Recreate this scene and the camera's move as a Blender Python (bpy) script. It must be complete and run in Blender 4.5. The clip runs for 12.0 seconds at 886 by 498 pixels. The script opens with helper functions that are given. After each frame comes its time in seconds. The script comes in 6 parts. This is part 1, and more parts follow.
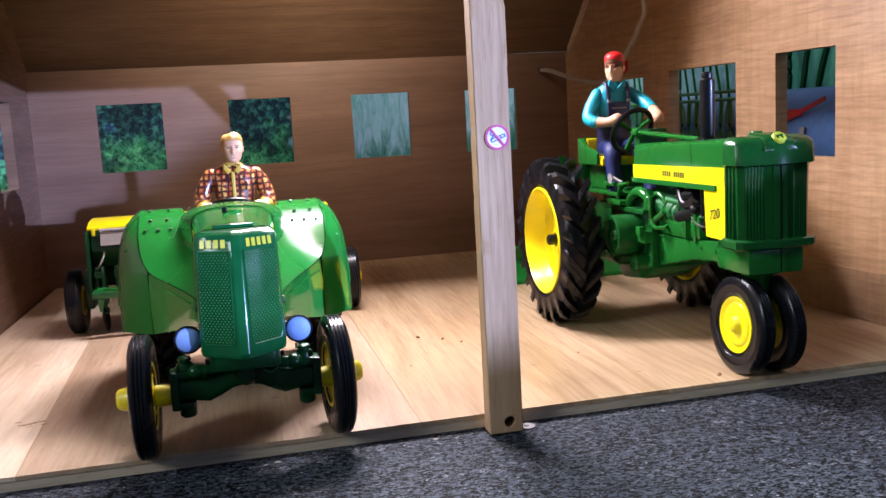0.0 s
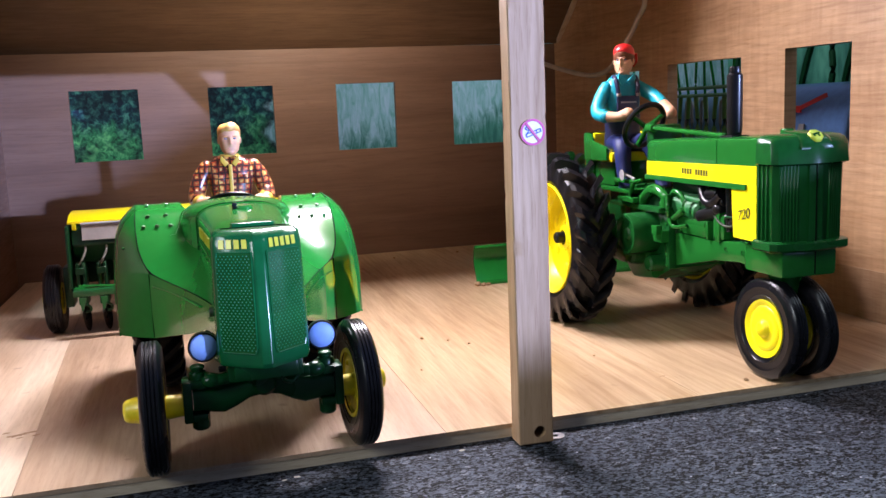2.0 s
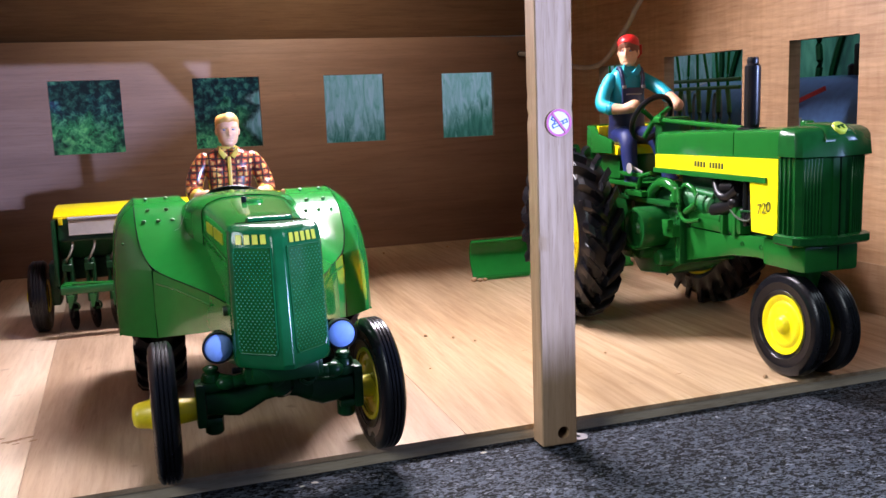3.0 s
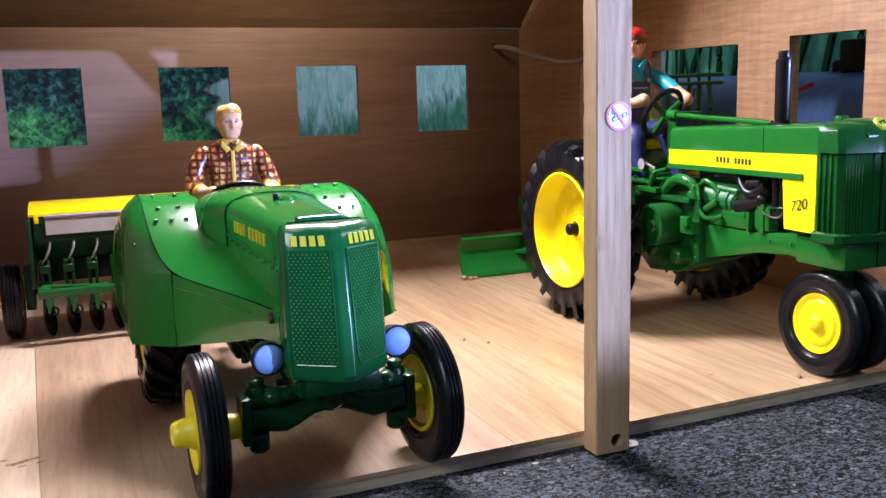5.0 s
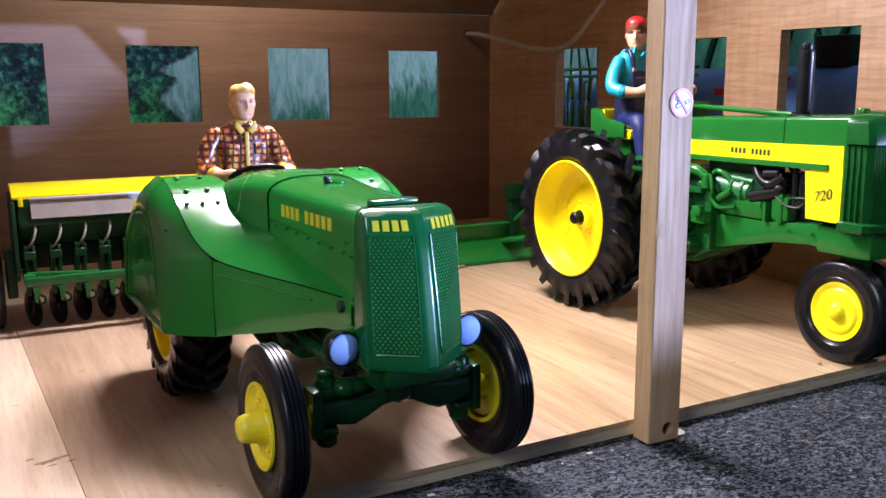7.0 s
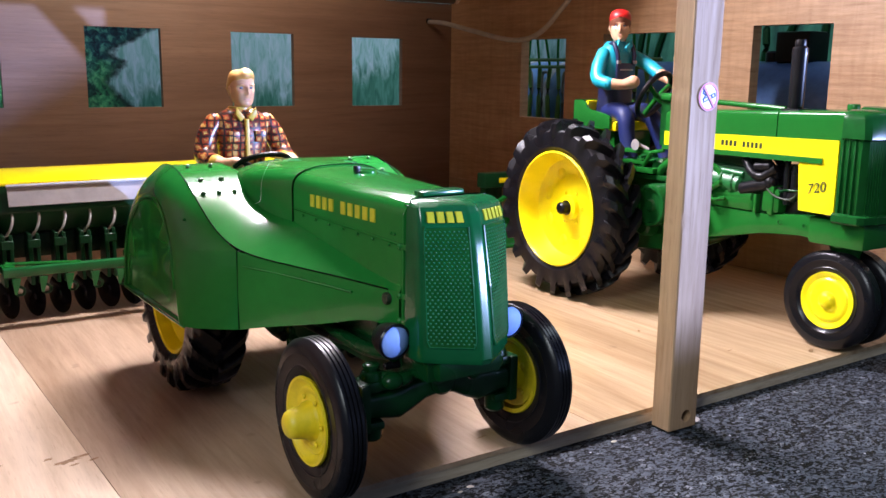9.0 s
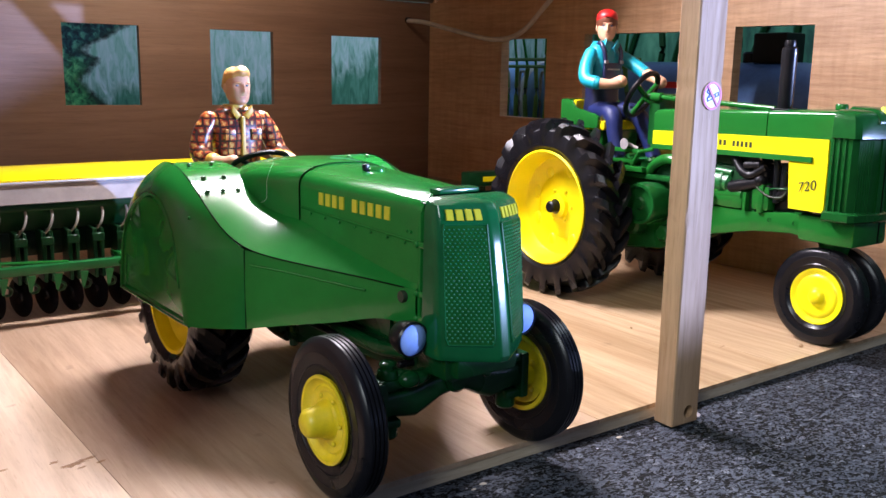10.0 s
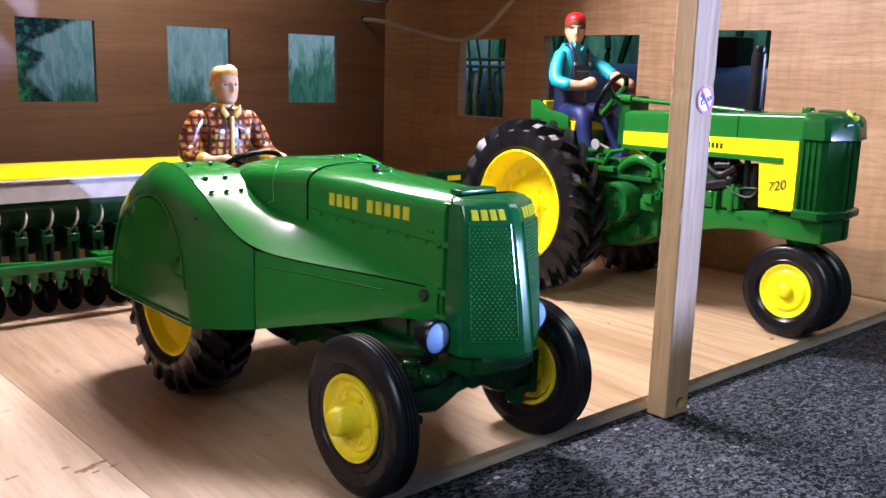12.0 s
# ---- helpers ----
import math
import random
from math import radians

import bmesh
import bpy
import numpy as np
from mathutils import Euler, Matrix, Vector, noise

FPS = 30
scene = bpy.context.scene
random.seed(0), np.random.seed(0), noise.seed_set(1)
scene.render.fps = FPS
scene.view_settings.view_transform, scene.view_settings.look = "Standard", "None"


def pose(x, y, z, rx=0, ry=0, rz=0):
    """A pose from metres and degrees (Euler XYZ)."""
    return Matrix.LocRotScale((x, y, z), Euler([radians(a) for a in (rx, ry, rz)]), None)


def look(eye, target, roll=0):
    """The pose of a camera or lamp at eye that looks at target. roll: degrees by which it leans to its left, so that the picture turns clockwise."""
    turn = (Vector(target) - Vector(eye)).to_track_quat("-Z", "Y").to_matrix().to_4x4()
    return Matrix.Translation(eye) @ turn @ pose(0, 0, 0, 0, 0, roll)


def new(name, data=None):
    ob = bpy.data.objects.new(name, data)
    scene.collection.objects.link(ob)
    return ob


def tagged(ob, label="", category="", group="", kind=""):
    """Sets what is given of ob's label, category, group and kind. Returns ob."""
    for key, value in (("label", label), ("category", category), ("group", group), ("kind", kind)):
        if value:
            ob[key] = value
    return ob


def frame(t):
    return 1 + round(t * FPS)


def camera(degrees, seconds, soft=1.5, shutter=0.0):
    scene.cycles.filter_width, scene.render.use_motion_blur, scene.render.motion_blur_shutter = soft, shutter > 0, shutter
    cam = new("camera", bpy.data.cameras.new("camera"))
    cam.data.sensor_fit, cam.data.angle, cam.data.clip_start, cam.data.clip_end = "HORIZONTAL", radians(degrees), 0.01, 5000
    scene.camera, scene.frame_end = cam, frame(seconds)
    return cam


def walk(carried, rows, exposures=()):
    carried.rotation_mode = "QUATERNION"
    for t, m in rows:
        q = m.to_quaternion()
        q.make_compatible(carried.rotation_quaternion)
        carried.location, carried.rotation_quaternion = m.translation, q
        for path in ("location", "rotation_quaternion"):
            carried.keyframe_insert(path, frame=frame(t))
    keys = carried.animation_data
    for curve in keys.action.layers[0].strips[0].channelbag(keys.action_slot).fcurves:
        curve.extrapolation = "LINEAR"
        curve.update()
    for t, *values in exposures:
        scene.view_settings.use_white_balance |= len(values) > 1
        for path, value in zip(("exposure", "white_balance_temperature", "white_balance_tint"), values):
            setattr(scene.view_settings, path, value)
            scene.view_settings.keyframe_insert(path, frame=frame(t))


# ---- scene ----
cam = camera(52.14, 12.0)
PATH = [
    (0, (0.0251, 0.1387, 0.1281), (0.4270, 2.0776, -0.1533), -3.16),
    (0.5, (0.0205, 0.1438, 0.1289), (0.4381, 2.0787, -0.1567), -3.07),
    (1, (0.0151, 0.1503, 0.1294), (0.4534, 2.0801, -0.1604), -2.89),
    (1.5, (0.0087, 0.1582, 0.1300), (0.4738, 2.0806, -0.1670), -2.64),
    (2, (0.0007, 0.1672, 0.1303), (0.5005, 2.0794, -0.1757), -2.37),
    (2.5, (-0.0070, 0.1764, 0.1298), (0.5259, 2.0785, -0.1832), -2.24),
    (3, (-0.0160, 0.1860, 0.1291), (0.5536, 2.0763, -0.1909), -2.14),
    (5, (-0.0533, 0.2206, 0.1294), (0.6731, 2.0533, -0.2076), -1.64),
    (5.5, (-0.0632, 0.2278, 0.1301), (0.7037, 2.0425, -0.2141), -1.34),
    (6, (-0.0738, 0.2349, 0.1297), (0.7358, 2.0299, -0.2204), -1.01),
    (6.5, (-0.0865, 0.2432, 0.1281), (0.7709, 2.0150, -0.2262), -0.65),
    (7, (-0.0969, 0.2499, 0.1276), (0.8019, 1.9994, -0.2347), -0.31),
    (9, (-0.1304, 0.2714, 0.1281), (0.9226, 1.9270, -0.2594), 0.73),
    (9.5, (-0.1372, 0.2764, 0.1270), (0.9511, 1.9099, -0.2570), 0.85),
    (10, (-0.1445, 0.2804, 0.1273), (0.9800, 1.8884, -0.2595), 1.02),
    (10.5, (-0.1516, 0.2839, 0.1271), (1.0089, 1.8665, -0.2584), 1.11),
    (11, (-0.1577, 0.2873, 0.1272), (1.0353, 1.8457, -0.2580), 1.18),
    (11.5, (-0.1646, 0.2909, 0.1281), (1.0616, 1.8223, -0.2606), 1.42),
    (12, (-0.1713, 0.2941, 0.1283), (1.0855, 1.8006, -0.2601), 1.62),
]
walk(cam, [(t, look(eye, target, roll)) for t, eye, target, roll in PATH])

# ---- world, lamps, exposure ----
scene.view_settings.exposure = 0.03
world = bpy.data.worlds.new("world")
scene.world = world
world.use_nodes = True
world.node_tree.nodes["Background"].inputs[0].default_value = (0.75, 0.85, 1.0, 1)
world.node_tree.nodes["Background"].inputs[1].default_value = 0.06


def lamp(name, eye, target, energy, colour, size, size_y=None):
    data = bpy.data.lights.new(name, "AREA")
    data.energy, data.color, data.size = energy, colour, size
    if size_y:
        data.shape, data.size_y = "RECTANGLE", size_y
    else:
        data.shape = "DISK"
    ob = new(name, data)
    ob.matrix_world = look(eye, target)
    return ob


# the panel lamp under the barn's roof (it shines down and a little to the back), a low cool lamp in front, three added
# fill lamps
BARN_LAMP = look((0.080, 0.718, 0.286), (0.080, 0.350, 0.0))
lamp("barn_lamp_light", (0.080, 0.718, 0.286), (0.080, 0.350, 0.0), 3.80, (0.945, 0.880, 1.0), 0.14, 0.045)
# extra warm emitter, added behind the lamp to brighten the top of the back wall
back_light = lamp("back_wall_fill_light", (0.080, 0.750, 0.290), (0.075, 1.0, 0.235), 0.36, (1.0, 0.85, 0.70), 0.14, 0.012)
back_light.data.spread = radians(98)
lamp("cool_lamp_light", (2.09, -1.88, 0.337), (0.0, 0.95, 0.13), 275.0, (0.40, 0.51, 1.0), 0.026)
# added fills for the room, the side and the rear; the room has no windows
lamp("room_fill_light", (-1.75, -0.55, 1.35), (0.0, 0.6, 0.0), 31.0, (0.86, 0.94, 1.0), 0.6, 0.9)
lamp("side_fill_light", (1.9, 0.5, 1.6), (0.5, 0.85, 0.0), 17.0, (0.75, 0.88, 1.0), 0.9, 0.7)
lamp("rear_fill_light", (-0.9, 1.0, 1.9), (0.15, 1.18, 0.1), 42.0, (0.70, 0.86, 1.0), 0.6, 0.6)

# ---- materials ----
def material(name):
    m = bpy.data.materials.new(name)
    m.use_nodes = True
    nt = m.node_tree
    bsdf = nt.nodes["Principled BSDF"]
    return m, nt, bsdf


def node(nt, kind, **values):
    n = nt.nodes.new(kind)
    for key, value in values.items():
        n.inputs[key].default_value = value
    return n


def ramp(nt, source, stops):
    r = nt.nodes.new("ShaderNodeValToRGB")
    el = r.color_ramp.elements
    while len(el) < len(stops):
        el.new(0.5)
    for e, (p, c) in zip(el, stops):
        e.position, e.color = p, (*c, 1) if len(c) == 3 else c
    nt.links.new(source, r.inputs[0])
    return r.outputs[0]


def mix(nt, a, b, f, mode="MIX"):
    m = nt.nodes.new("ShaderNodeMix")
    m.data_type, m.blend_type = "RGBA", mode
    for socket, value in ((m.inputs[6], a), (m.inputs[7], b), (m.inputs[0], f)):
        if isinstance(value, bpy.types.NodeSocket):
            nt.links.new(value, socket)
        elif socket == m.inputs[0]:
            socket.default_value = value
        else:
            socket.default_value = (*value, 1)
    return m.outputs[2]


def coords(nt, scale=(1, 1, 1), which="Object", rot=(0, 0, 0)):
    c, m = nt.nodes.new("ShaderNodeTexCoord"), nt.nodes.new("ShaderNodeMapping")
    m.inputs["Scale"].default_value = scale
    m.inputs["Rotation"].default_value = rot
    nt.links.new(c.outputs[which], m.inputs[0])
    return m.outputs[0]


def noise_tex(nt, vec, scale, detail=4.0, rough=0.55, distort=0.0):
    n = node(nt, "ShaderNodeTexNoise", Scale=scale, Detail=detail, Roughness=rough, Distortion=distort)
    nt.links.new(vec, n.inputs["Vector"])
    return n.outputs[0]


def bump(nt, bsdf, height, strength, distance):
    b = node(nt, "ShaderNodeBump", Strength=strength, Distance=distance)
    nt.links.new(height, b.inputs["Height"])
    nt.links.new(b.outputs[0], bsdf.inputs["Normal"])


def wood(name, dark, mid, light, grain=(1, 1, 1), rough=0.5, figure=0.0, spots=0.0, weave=0.0, grit=0.55, pores=0.45, rings=0.0, ring_scale=16.0, shift=0.0):
    """Veneer with its grain along the axis whose scale is small; rings draws the growth lines as long arches."""
    m, nt, b = material(name)
    v = coords(nt, grain)
    fine = noise_tex(nt, v, 420, 5, 0.6, 0.4)
    broad = noise_tex(nt, v, 42, 3, 0.5, 1.2)
    col = ramp(nt, broad, [(0.28, dark), (0.5, mid), (0.74, light)])
    if rings:
        vec = coords(nt, grain)
        off = nt.nodes.new("ShaderNodeVectorMath")
        off.inputs[1].default_value = (shift, shift * 0.37, shift * 0.71)
        nt.links.new(vec, off.inputs[0])
        low = noise_tex(nt, off.outputs[0], ring_scale, 1.5, 0.45, 0.3)
        count = node(nt, "ShaderNodeMath")
        count.operation = "MULTIPLY"
        nt.links.new(low, count.inputs[0])
        count.inputs[1].default_value = 95.0
        wave = nt.nodes.new("ShaderNodeMath")
        wave.operation = "SINE"
        nt.links.new(count.outputs[0], wave.inputs[0])
        line = ramp(nt, wave.outputs[0], [(0.0, (1, 1, 1)), (0.55, (0.93, 0.90, 0.86)), (1.0, (0.74, 0.64, 0.52))])
        patch = noise_tex(nt, v, 26, 2, 0.5)
        col = mix(nt, col, mix(nt, (1, 1, 1), line, ramp(nt, patch, [(0.38, (0.15, 0.15, 0.15)), (0.62, (1, 1, 1))])), rings, "MULTIPLY")
    col = mix(nt, col, ramp(nt, fine, [(0.3, (0.55, 0.5, 0.45)), (0.62, (1, 1, 1))]), grit, "MULTIPLY")
    pore = noise_tex(nt, v, 1300, 3, 0.6, 0.3)
    col = mix(nt, col, ramp(nt, pore, [(0.32, (0.62, 0.52, 0.42)), (0.42, (1, 1, 1))]), pores, "MULTIPLY")
    blot = noise_tex(nt, coords(nt), 9, 3, 0.5)
    col = mix(nt, col, ramp(nt, blot, [(0.35, (0.84, 0.81, 0.79)), (0.65, (1, 1, 1))]), 0.8, "MULTIPLY")
    if figure:
        w = noise_tex(nt, coords(nt, (1, 1, 0.13)), 170, 2, 0.5, 0.8)
        col = mix(nt, col, ramp(nt, w, [(0.38, (0.8, 0.74, 0.68)), (0.6, (1, 1, 1))]), figure, "MULTIPLY")
    if weave:
        for axis, size, amount in (("Z", weave, 0.26), ("X", weave * 0.8, 0.07)):
            w = node(nt, "ShaderNodeTexWave", Scale=size, Distortion=9.0, Detail=3.0)
            w.inputs["Detail Scale"].default_value = 0.25
            w.bands_direction = axis
            nt.links.new(coords(nt), w.inputs["Vector"])
            col = mix(nt, col, ramp(nt, w.outputs[0], [(0.0, (0.72, 0.62, 0.52)), (0.3, (1, 1, 1))]), amount, "MULTIPLY")
    if spots:
        s = noise_tex(nt, coords(nt), 60, 2, 0.5)
        col = mix(nt, col, ramp(nt, s, [(0.26, (0.35, 0.25, 0.18)), (0.3, (1, 1, 1))]), spots, "MULTIPLY")
    nt.links.new(col, b.inputs["Base Color"])
    nt.links.new(ramp(nt, fine, [(0.2, (rough + 0.15,) * 3), (0.8, (rough - 0.08,) * 3)]), b.inputs["Roughness"])
    bump(nt, b, fine, 0.25, 0.0006)
    return m


def paint(name, colour, rough=0.25, dust=0.25, coat=0.5, scale=160, spec=0.5):
    m, nt, b = material(name)
    n = noise_tex(nt, coords(nt), scale, 4, 0.6)
    big = noise_tex(nt, coords(nt), 28, 3, 0.5)
    col = mix(nt, colour, tuple(c * (0.80 if dust else 0.93) for c in colour), ramp(nt, n, [(0.4, (0, 0, 0)), (0.7, (1, 1, 1))]))
    col = mix(nt, col, tuple(c * 0.85 + 0.012 for c in colour), ramp(nt, big, [(0.45, (0, 0, 0)), (0.75, (dust,) * 3)]))
    nt.links.new(col, b.inputs["Base Color"])
    nt.links.new(ramp(nt, big, [(0.3, (rough * 0.8,) * 3), (0.75, (rough * 1.35,) * 3)]), b.inputs["Roughness"])
    b.inputs["Coat Weight"].default_value = coat
    b.inputs["Specular IOR Level"].default_value = spec
    b.inputs["Coat Roughness"].default_value = 0.04
    bump(nt, b, n, 0.05, 0.0004)
    return m


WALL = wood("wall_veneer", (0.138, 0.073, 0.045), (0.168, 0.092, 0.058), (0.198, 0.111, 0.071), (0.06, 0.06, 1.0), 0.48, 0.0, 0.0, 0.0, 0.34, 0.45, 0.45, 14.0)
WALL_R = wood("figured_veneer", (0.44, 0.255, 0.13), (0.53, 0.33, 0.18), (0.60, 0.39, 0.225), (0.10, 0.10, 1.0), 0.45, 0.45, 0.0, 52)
ROOF = wood("roof_veneer", (0.125, 0.070, 0.040), (0.160, 0.094, 0.055), (0.195, 0.116, 0.068), (0.08, 1.0, 1.0), 0.5)
WALL_LOW = wood("darker_figured_veneer", (0.36, 0.215, 0.12), (0.43, 0.27, 0.155), (0.49, 0.32, 0.19), (0.10, 0.10, 1.0), 0.45, 0.6)
FLOOR = wood("floor_veneer", (0.40, 0.276, 0.176), (0.49, 0.350, 0.232), (0.57, 0.416, 0.288), (1.0, 0.07, 1.0), 0.38, 0.0, 0.5, 0.0, 0.34, 0.32, 0.45, 12.0)
FLOOR_PALE = wood("pale_floor_veneer", (0.63, 0.48, 0.325), (0.74, 0.58, 0.415), (0.79, 0.64, 0.475), (1.0, 0.07, 1.0), 0.40, 0.0, 0.5, 0.0, 0.34, 0.32, 0.6, 16.0, 3.1)
FLOOR_OAK = wood("oak_floor_veneer", (0.38, 0.254, 0.140), (0.48, 0.340, 0.200), (0.58, 0.428, 0.266), (1.0, 0.055, 1.0), 0.36, 0.0, 0.4, 0.0, 0.42, 0.36, 0.65, 16.0, 7.7)
POST = wood("post_wood", (0.34, 0.205, 0.108), (0.44, 0.282, 0.156), (0.52, 0.355, 0.212), (1.0, 1.0, 0.06), 0.55, 0.0, 0.3)
BOARD_EDGE = wood("raw_board_edge", (0.44, 0.35, 0.24), (0.56, 0.46, 0.33), (0.64, 0.54, 0.40), (0.1, 1, 1), 0.75)
GREEN_B = paint("dark_gloss_green_paint", (0.011, 0.122, 0.018), 0.16, 0.0, 0.12, 160, 0.25)
GREEN = paint("green_paint", (0.012, 0.165, 0.026), 0.15, 0.0, 0.34, 160, 0.14)
# nose green: dimmer, cooler front light is put into the body colour
COOL_SHADED_GREEN = paint("cool_shaded_green_paint", (0.005, 0.100, 0.029), 0.18, 0.04, 0.2, 160, 0.26)
FENCE_GREEN = paint("pale_green_plastic", (0.07, 0.19, 0.03), 0.4, 0.3, 0.1)
RIVET = paint("worn_rivet_head", (0.10, 0.24, 0.09), 0.32, 0.3, 0.2)
BADGE_PRINT = paint("badge_print", (0.62, 0.70, 0.06), 0.4, 0.1, 0.1)
# green of the castings, darkened: the shade under the nose is in the colour
SHADED_CAST = paint("shaded_green_casting", (0.003, 0.046, 0.011), 0.26, 0.1, 0.0, 160, 0.25)
GREEN_SHELL = paint("satin_green_paint", (0.007, 0.080, 0.015), 0.24, 0.08, 0.0, 160, 0.20)
GOLD = paint("gold_print", (0.58, 0.54, 0.03), 0.4, 0.2, 0.1)
GREEN_DULL = paint("dull_green_paint", (0.008, 0.13, 0.028), 0.38, 0.3, 0.2)
GREEN_DARK = paint("dark_green_plastic", (0.004, 0.036, 0.011), 0.36, 0.15, 0.05, 160, 0.2)
YELLOW = paint("yellow_paint", (0.90, 0.76, 0.005), 0.34, 0.0, 0.15, 90, 0.4)
YELLOW_DIRTY = paint("worn_yellow_paint", (0.80, 0.63, 0.012), 0.38, 0.35, 0.2, 240)
GREY = paint("grey_paint", (0.30, 0.28, 0.28), 0.4, 0.2, 0.1)
BLACK = paint("black_plastic", (0.006, 0.006, 0.008), 0.30, 0.3, 0.03, 160, 0.22)
RUBBER = paint("tyre_rubber", (0.006, 0.006, 0.008), 0.27, 0.3, 0.0, 300, 0.24)
BLUE_LENS = paint("blue_lens", (0.27, 0.43, 0.86), 0.55, 0.05, 0.0)
STEEL = paint("dull_steel", (0.42, 0.42, 0.44), 0.4, 0.3, 0.0)
WHITE = paint("white_print", (0.80, 0.78, 0.82), 0.4, 0.1, 0.1)
RED_PRINT = paint("magenta_print", (0.55, 0.05, 0.22), 0.4, 0.1, 0.1)
BLUE_PRINT = paint("blue_print", (0.03, 0.12, 0.55), 0.4, 0.1, 0.1)
JOINT = paint("dark_joint", (0.002, 0.007, 0.003), 0.8, 0.1, 0.0, 160, 0.05)
INK = paint("dark_print", (0.02, 0.035, 0.015), 0.5, 0.1, 0.0)
TUBE = paint("pale_tube", (0.17, 0.165, 0.14), 0.45, 0.2, 0.1)
CABLE = paint("cable_sheath", (0.44, 0.39, 0.33), 0.45, 0.2, 0.1)
SKIN = paint("moulded_skin_tone", (0.70, 0.39, 0.24), 0.42, 0.1, 0.15)
HAIR = paint("moulded_blond_hair", (0.62, 0.33, 0.09), 0.45, 0.3, 0.1)
RED = paint("red_cap_plastic", (0.62, 0.012, 0.012), 0.35, 0.2, 0.2)
CYAN = paint("turquoise_shirt", (0.008, 0.36, 0.47), 0.42, 0.2, 0.1)
NAVY = paint("navy_bib", (0.010, 0.014, 0.055), 0.42, 0.2, 0.1)
DENIM = paint("denim_blue", (0.013, 0.022, 0.105), 0.42, 0.2, 0.0, 160, 0.3)
PLASTER = paint("room_plaster", (0.16, 0.16, 0.165), 0.8, 0.2, 0.0, 20)


def plaid():
    m, nt, b = material("plaid_shirt")
    sep = nt.nodes.new("ShaderNodeSeparateXYZ")
    warp = node(nt, "ShaderNodeTexNoise", Scale=260, Detail=2.0)
    nt.links.new(coords(nt), warp.inputs["Vector"])
    bend = nt.nodes.new("ShaderNodeMix")
    bend.data_type, bend.blend_type = "RGBA", "LINEAR_LIGHT"
    bend.inputs[0].default_value = 0.0011
    nt.links.new(coords(nt), bend.inputs[6])
    nt.links.new(warp.outputs["Color"], bend.inputs[7])
    nt.links.new(bend.outputs[2], sep.inputs[0])

    def stripes(socket, freq, phase, edge):
        a = node(nt, "ShaderNodeMath")
        a.operation = "MULTIPLY_ADD"
        nt.links.new(socket, a.inputs[0])
        a.inputs[1].default_value, a.inputs[2].default_value = freq, phase
        s = nt.nodes.new("ShaderNodeMath")
        s.operation = "SINE"
        nt.links.new(a.outputs[0], s.inputs[0])
        return ramp(nt, s.outputs[0], [(edge, (0, 0, 0)), (edge + 0.12, (1, 1, 1))])

    n = noise_tex(nt, coords(nt, (1, 1, 0.6)), 300, 3, 0.6)
    base = ramp(nt, n, [(0.36, (0.10, 0.012, 0.010)), (0.46, (0.33, 0.030, 0.014)), (0.55, (0.42, 0.085, 0.020)), (0.61, (0.60, 0.36, 0.08)), (0.70, (0.66, 0.48, 0.18))])
    pale = mix(nt, stripes(sep.outputs[0], 1900, 0.4, 0.20), stripes(sep.outputs[2], 1900, 0.9, 0.20), 1.0, "MULTIPLY")
    worn = noise_tex(nt, coords(nt), 420, 3, 0.6)
    base = mix(nt, base, (0.66, 0.45, 0.14), mix(nt, pale, ramp(nt, worn, [(0.40, (0.1, 0.1, 0.1)), (0.62, (1, 1, 1))]), 1.0, "MULTIPLY"))
    base = mix(nt, base, (0.030, 0.014, 0.014), stripes(sep.outputs[0], 1900, 3.5, 0.62))
    base = mix(nt, base, (0.030, 0.014, 0.014), stripes(sep.outputs[2], 1900, 4.0, 0.66))
    nt.links.new(base, b.inputs["Base Color"])
    b.inputs["Roughness"].default_value = 0.28
    b.inputs["Coat Weight"].default_value = 0.4
    bump(nt, b, n, 0.2, 0.0005)
    return m


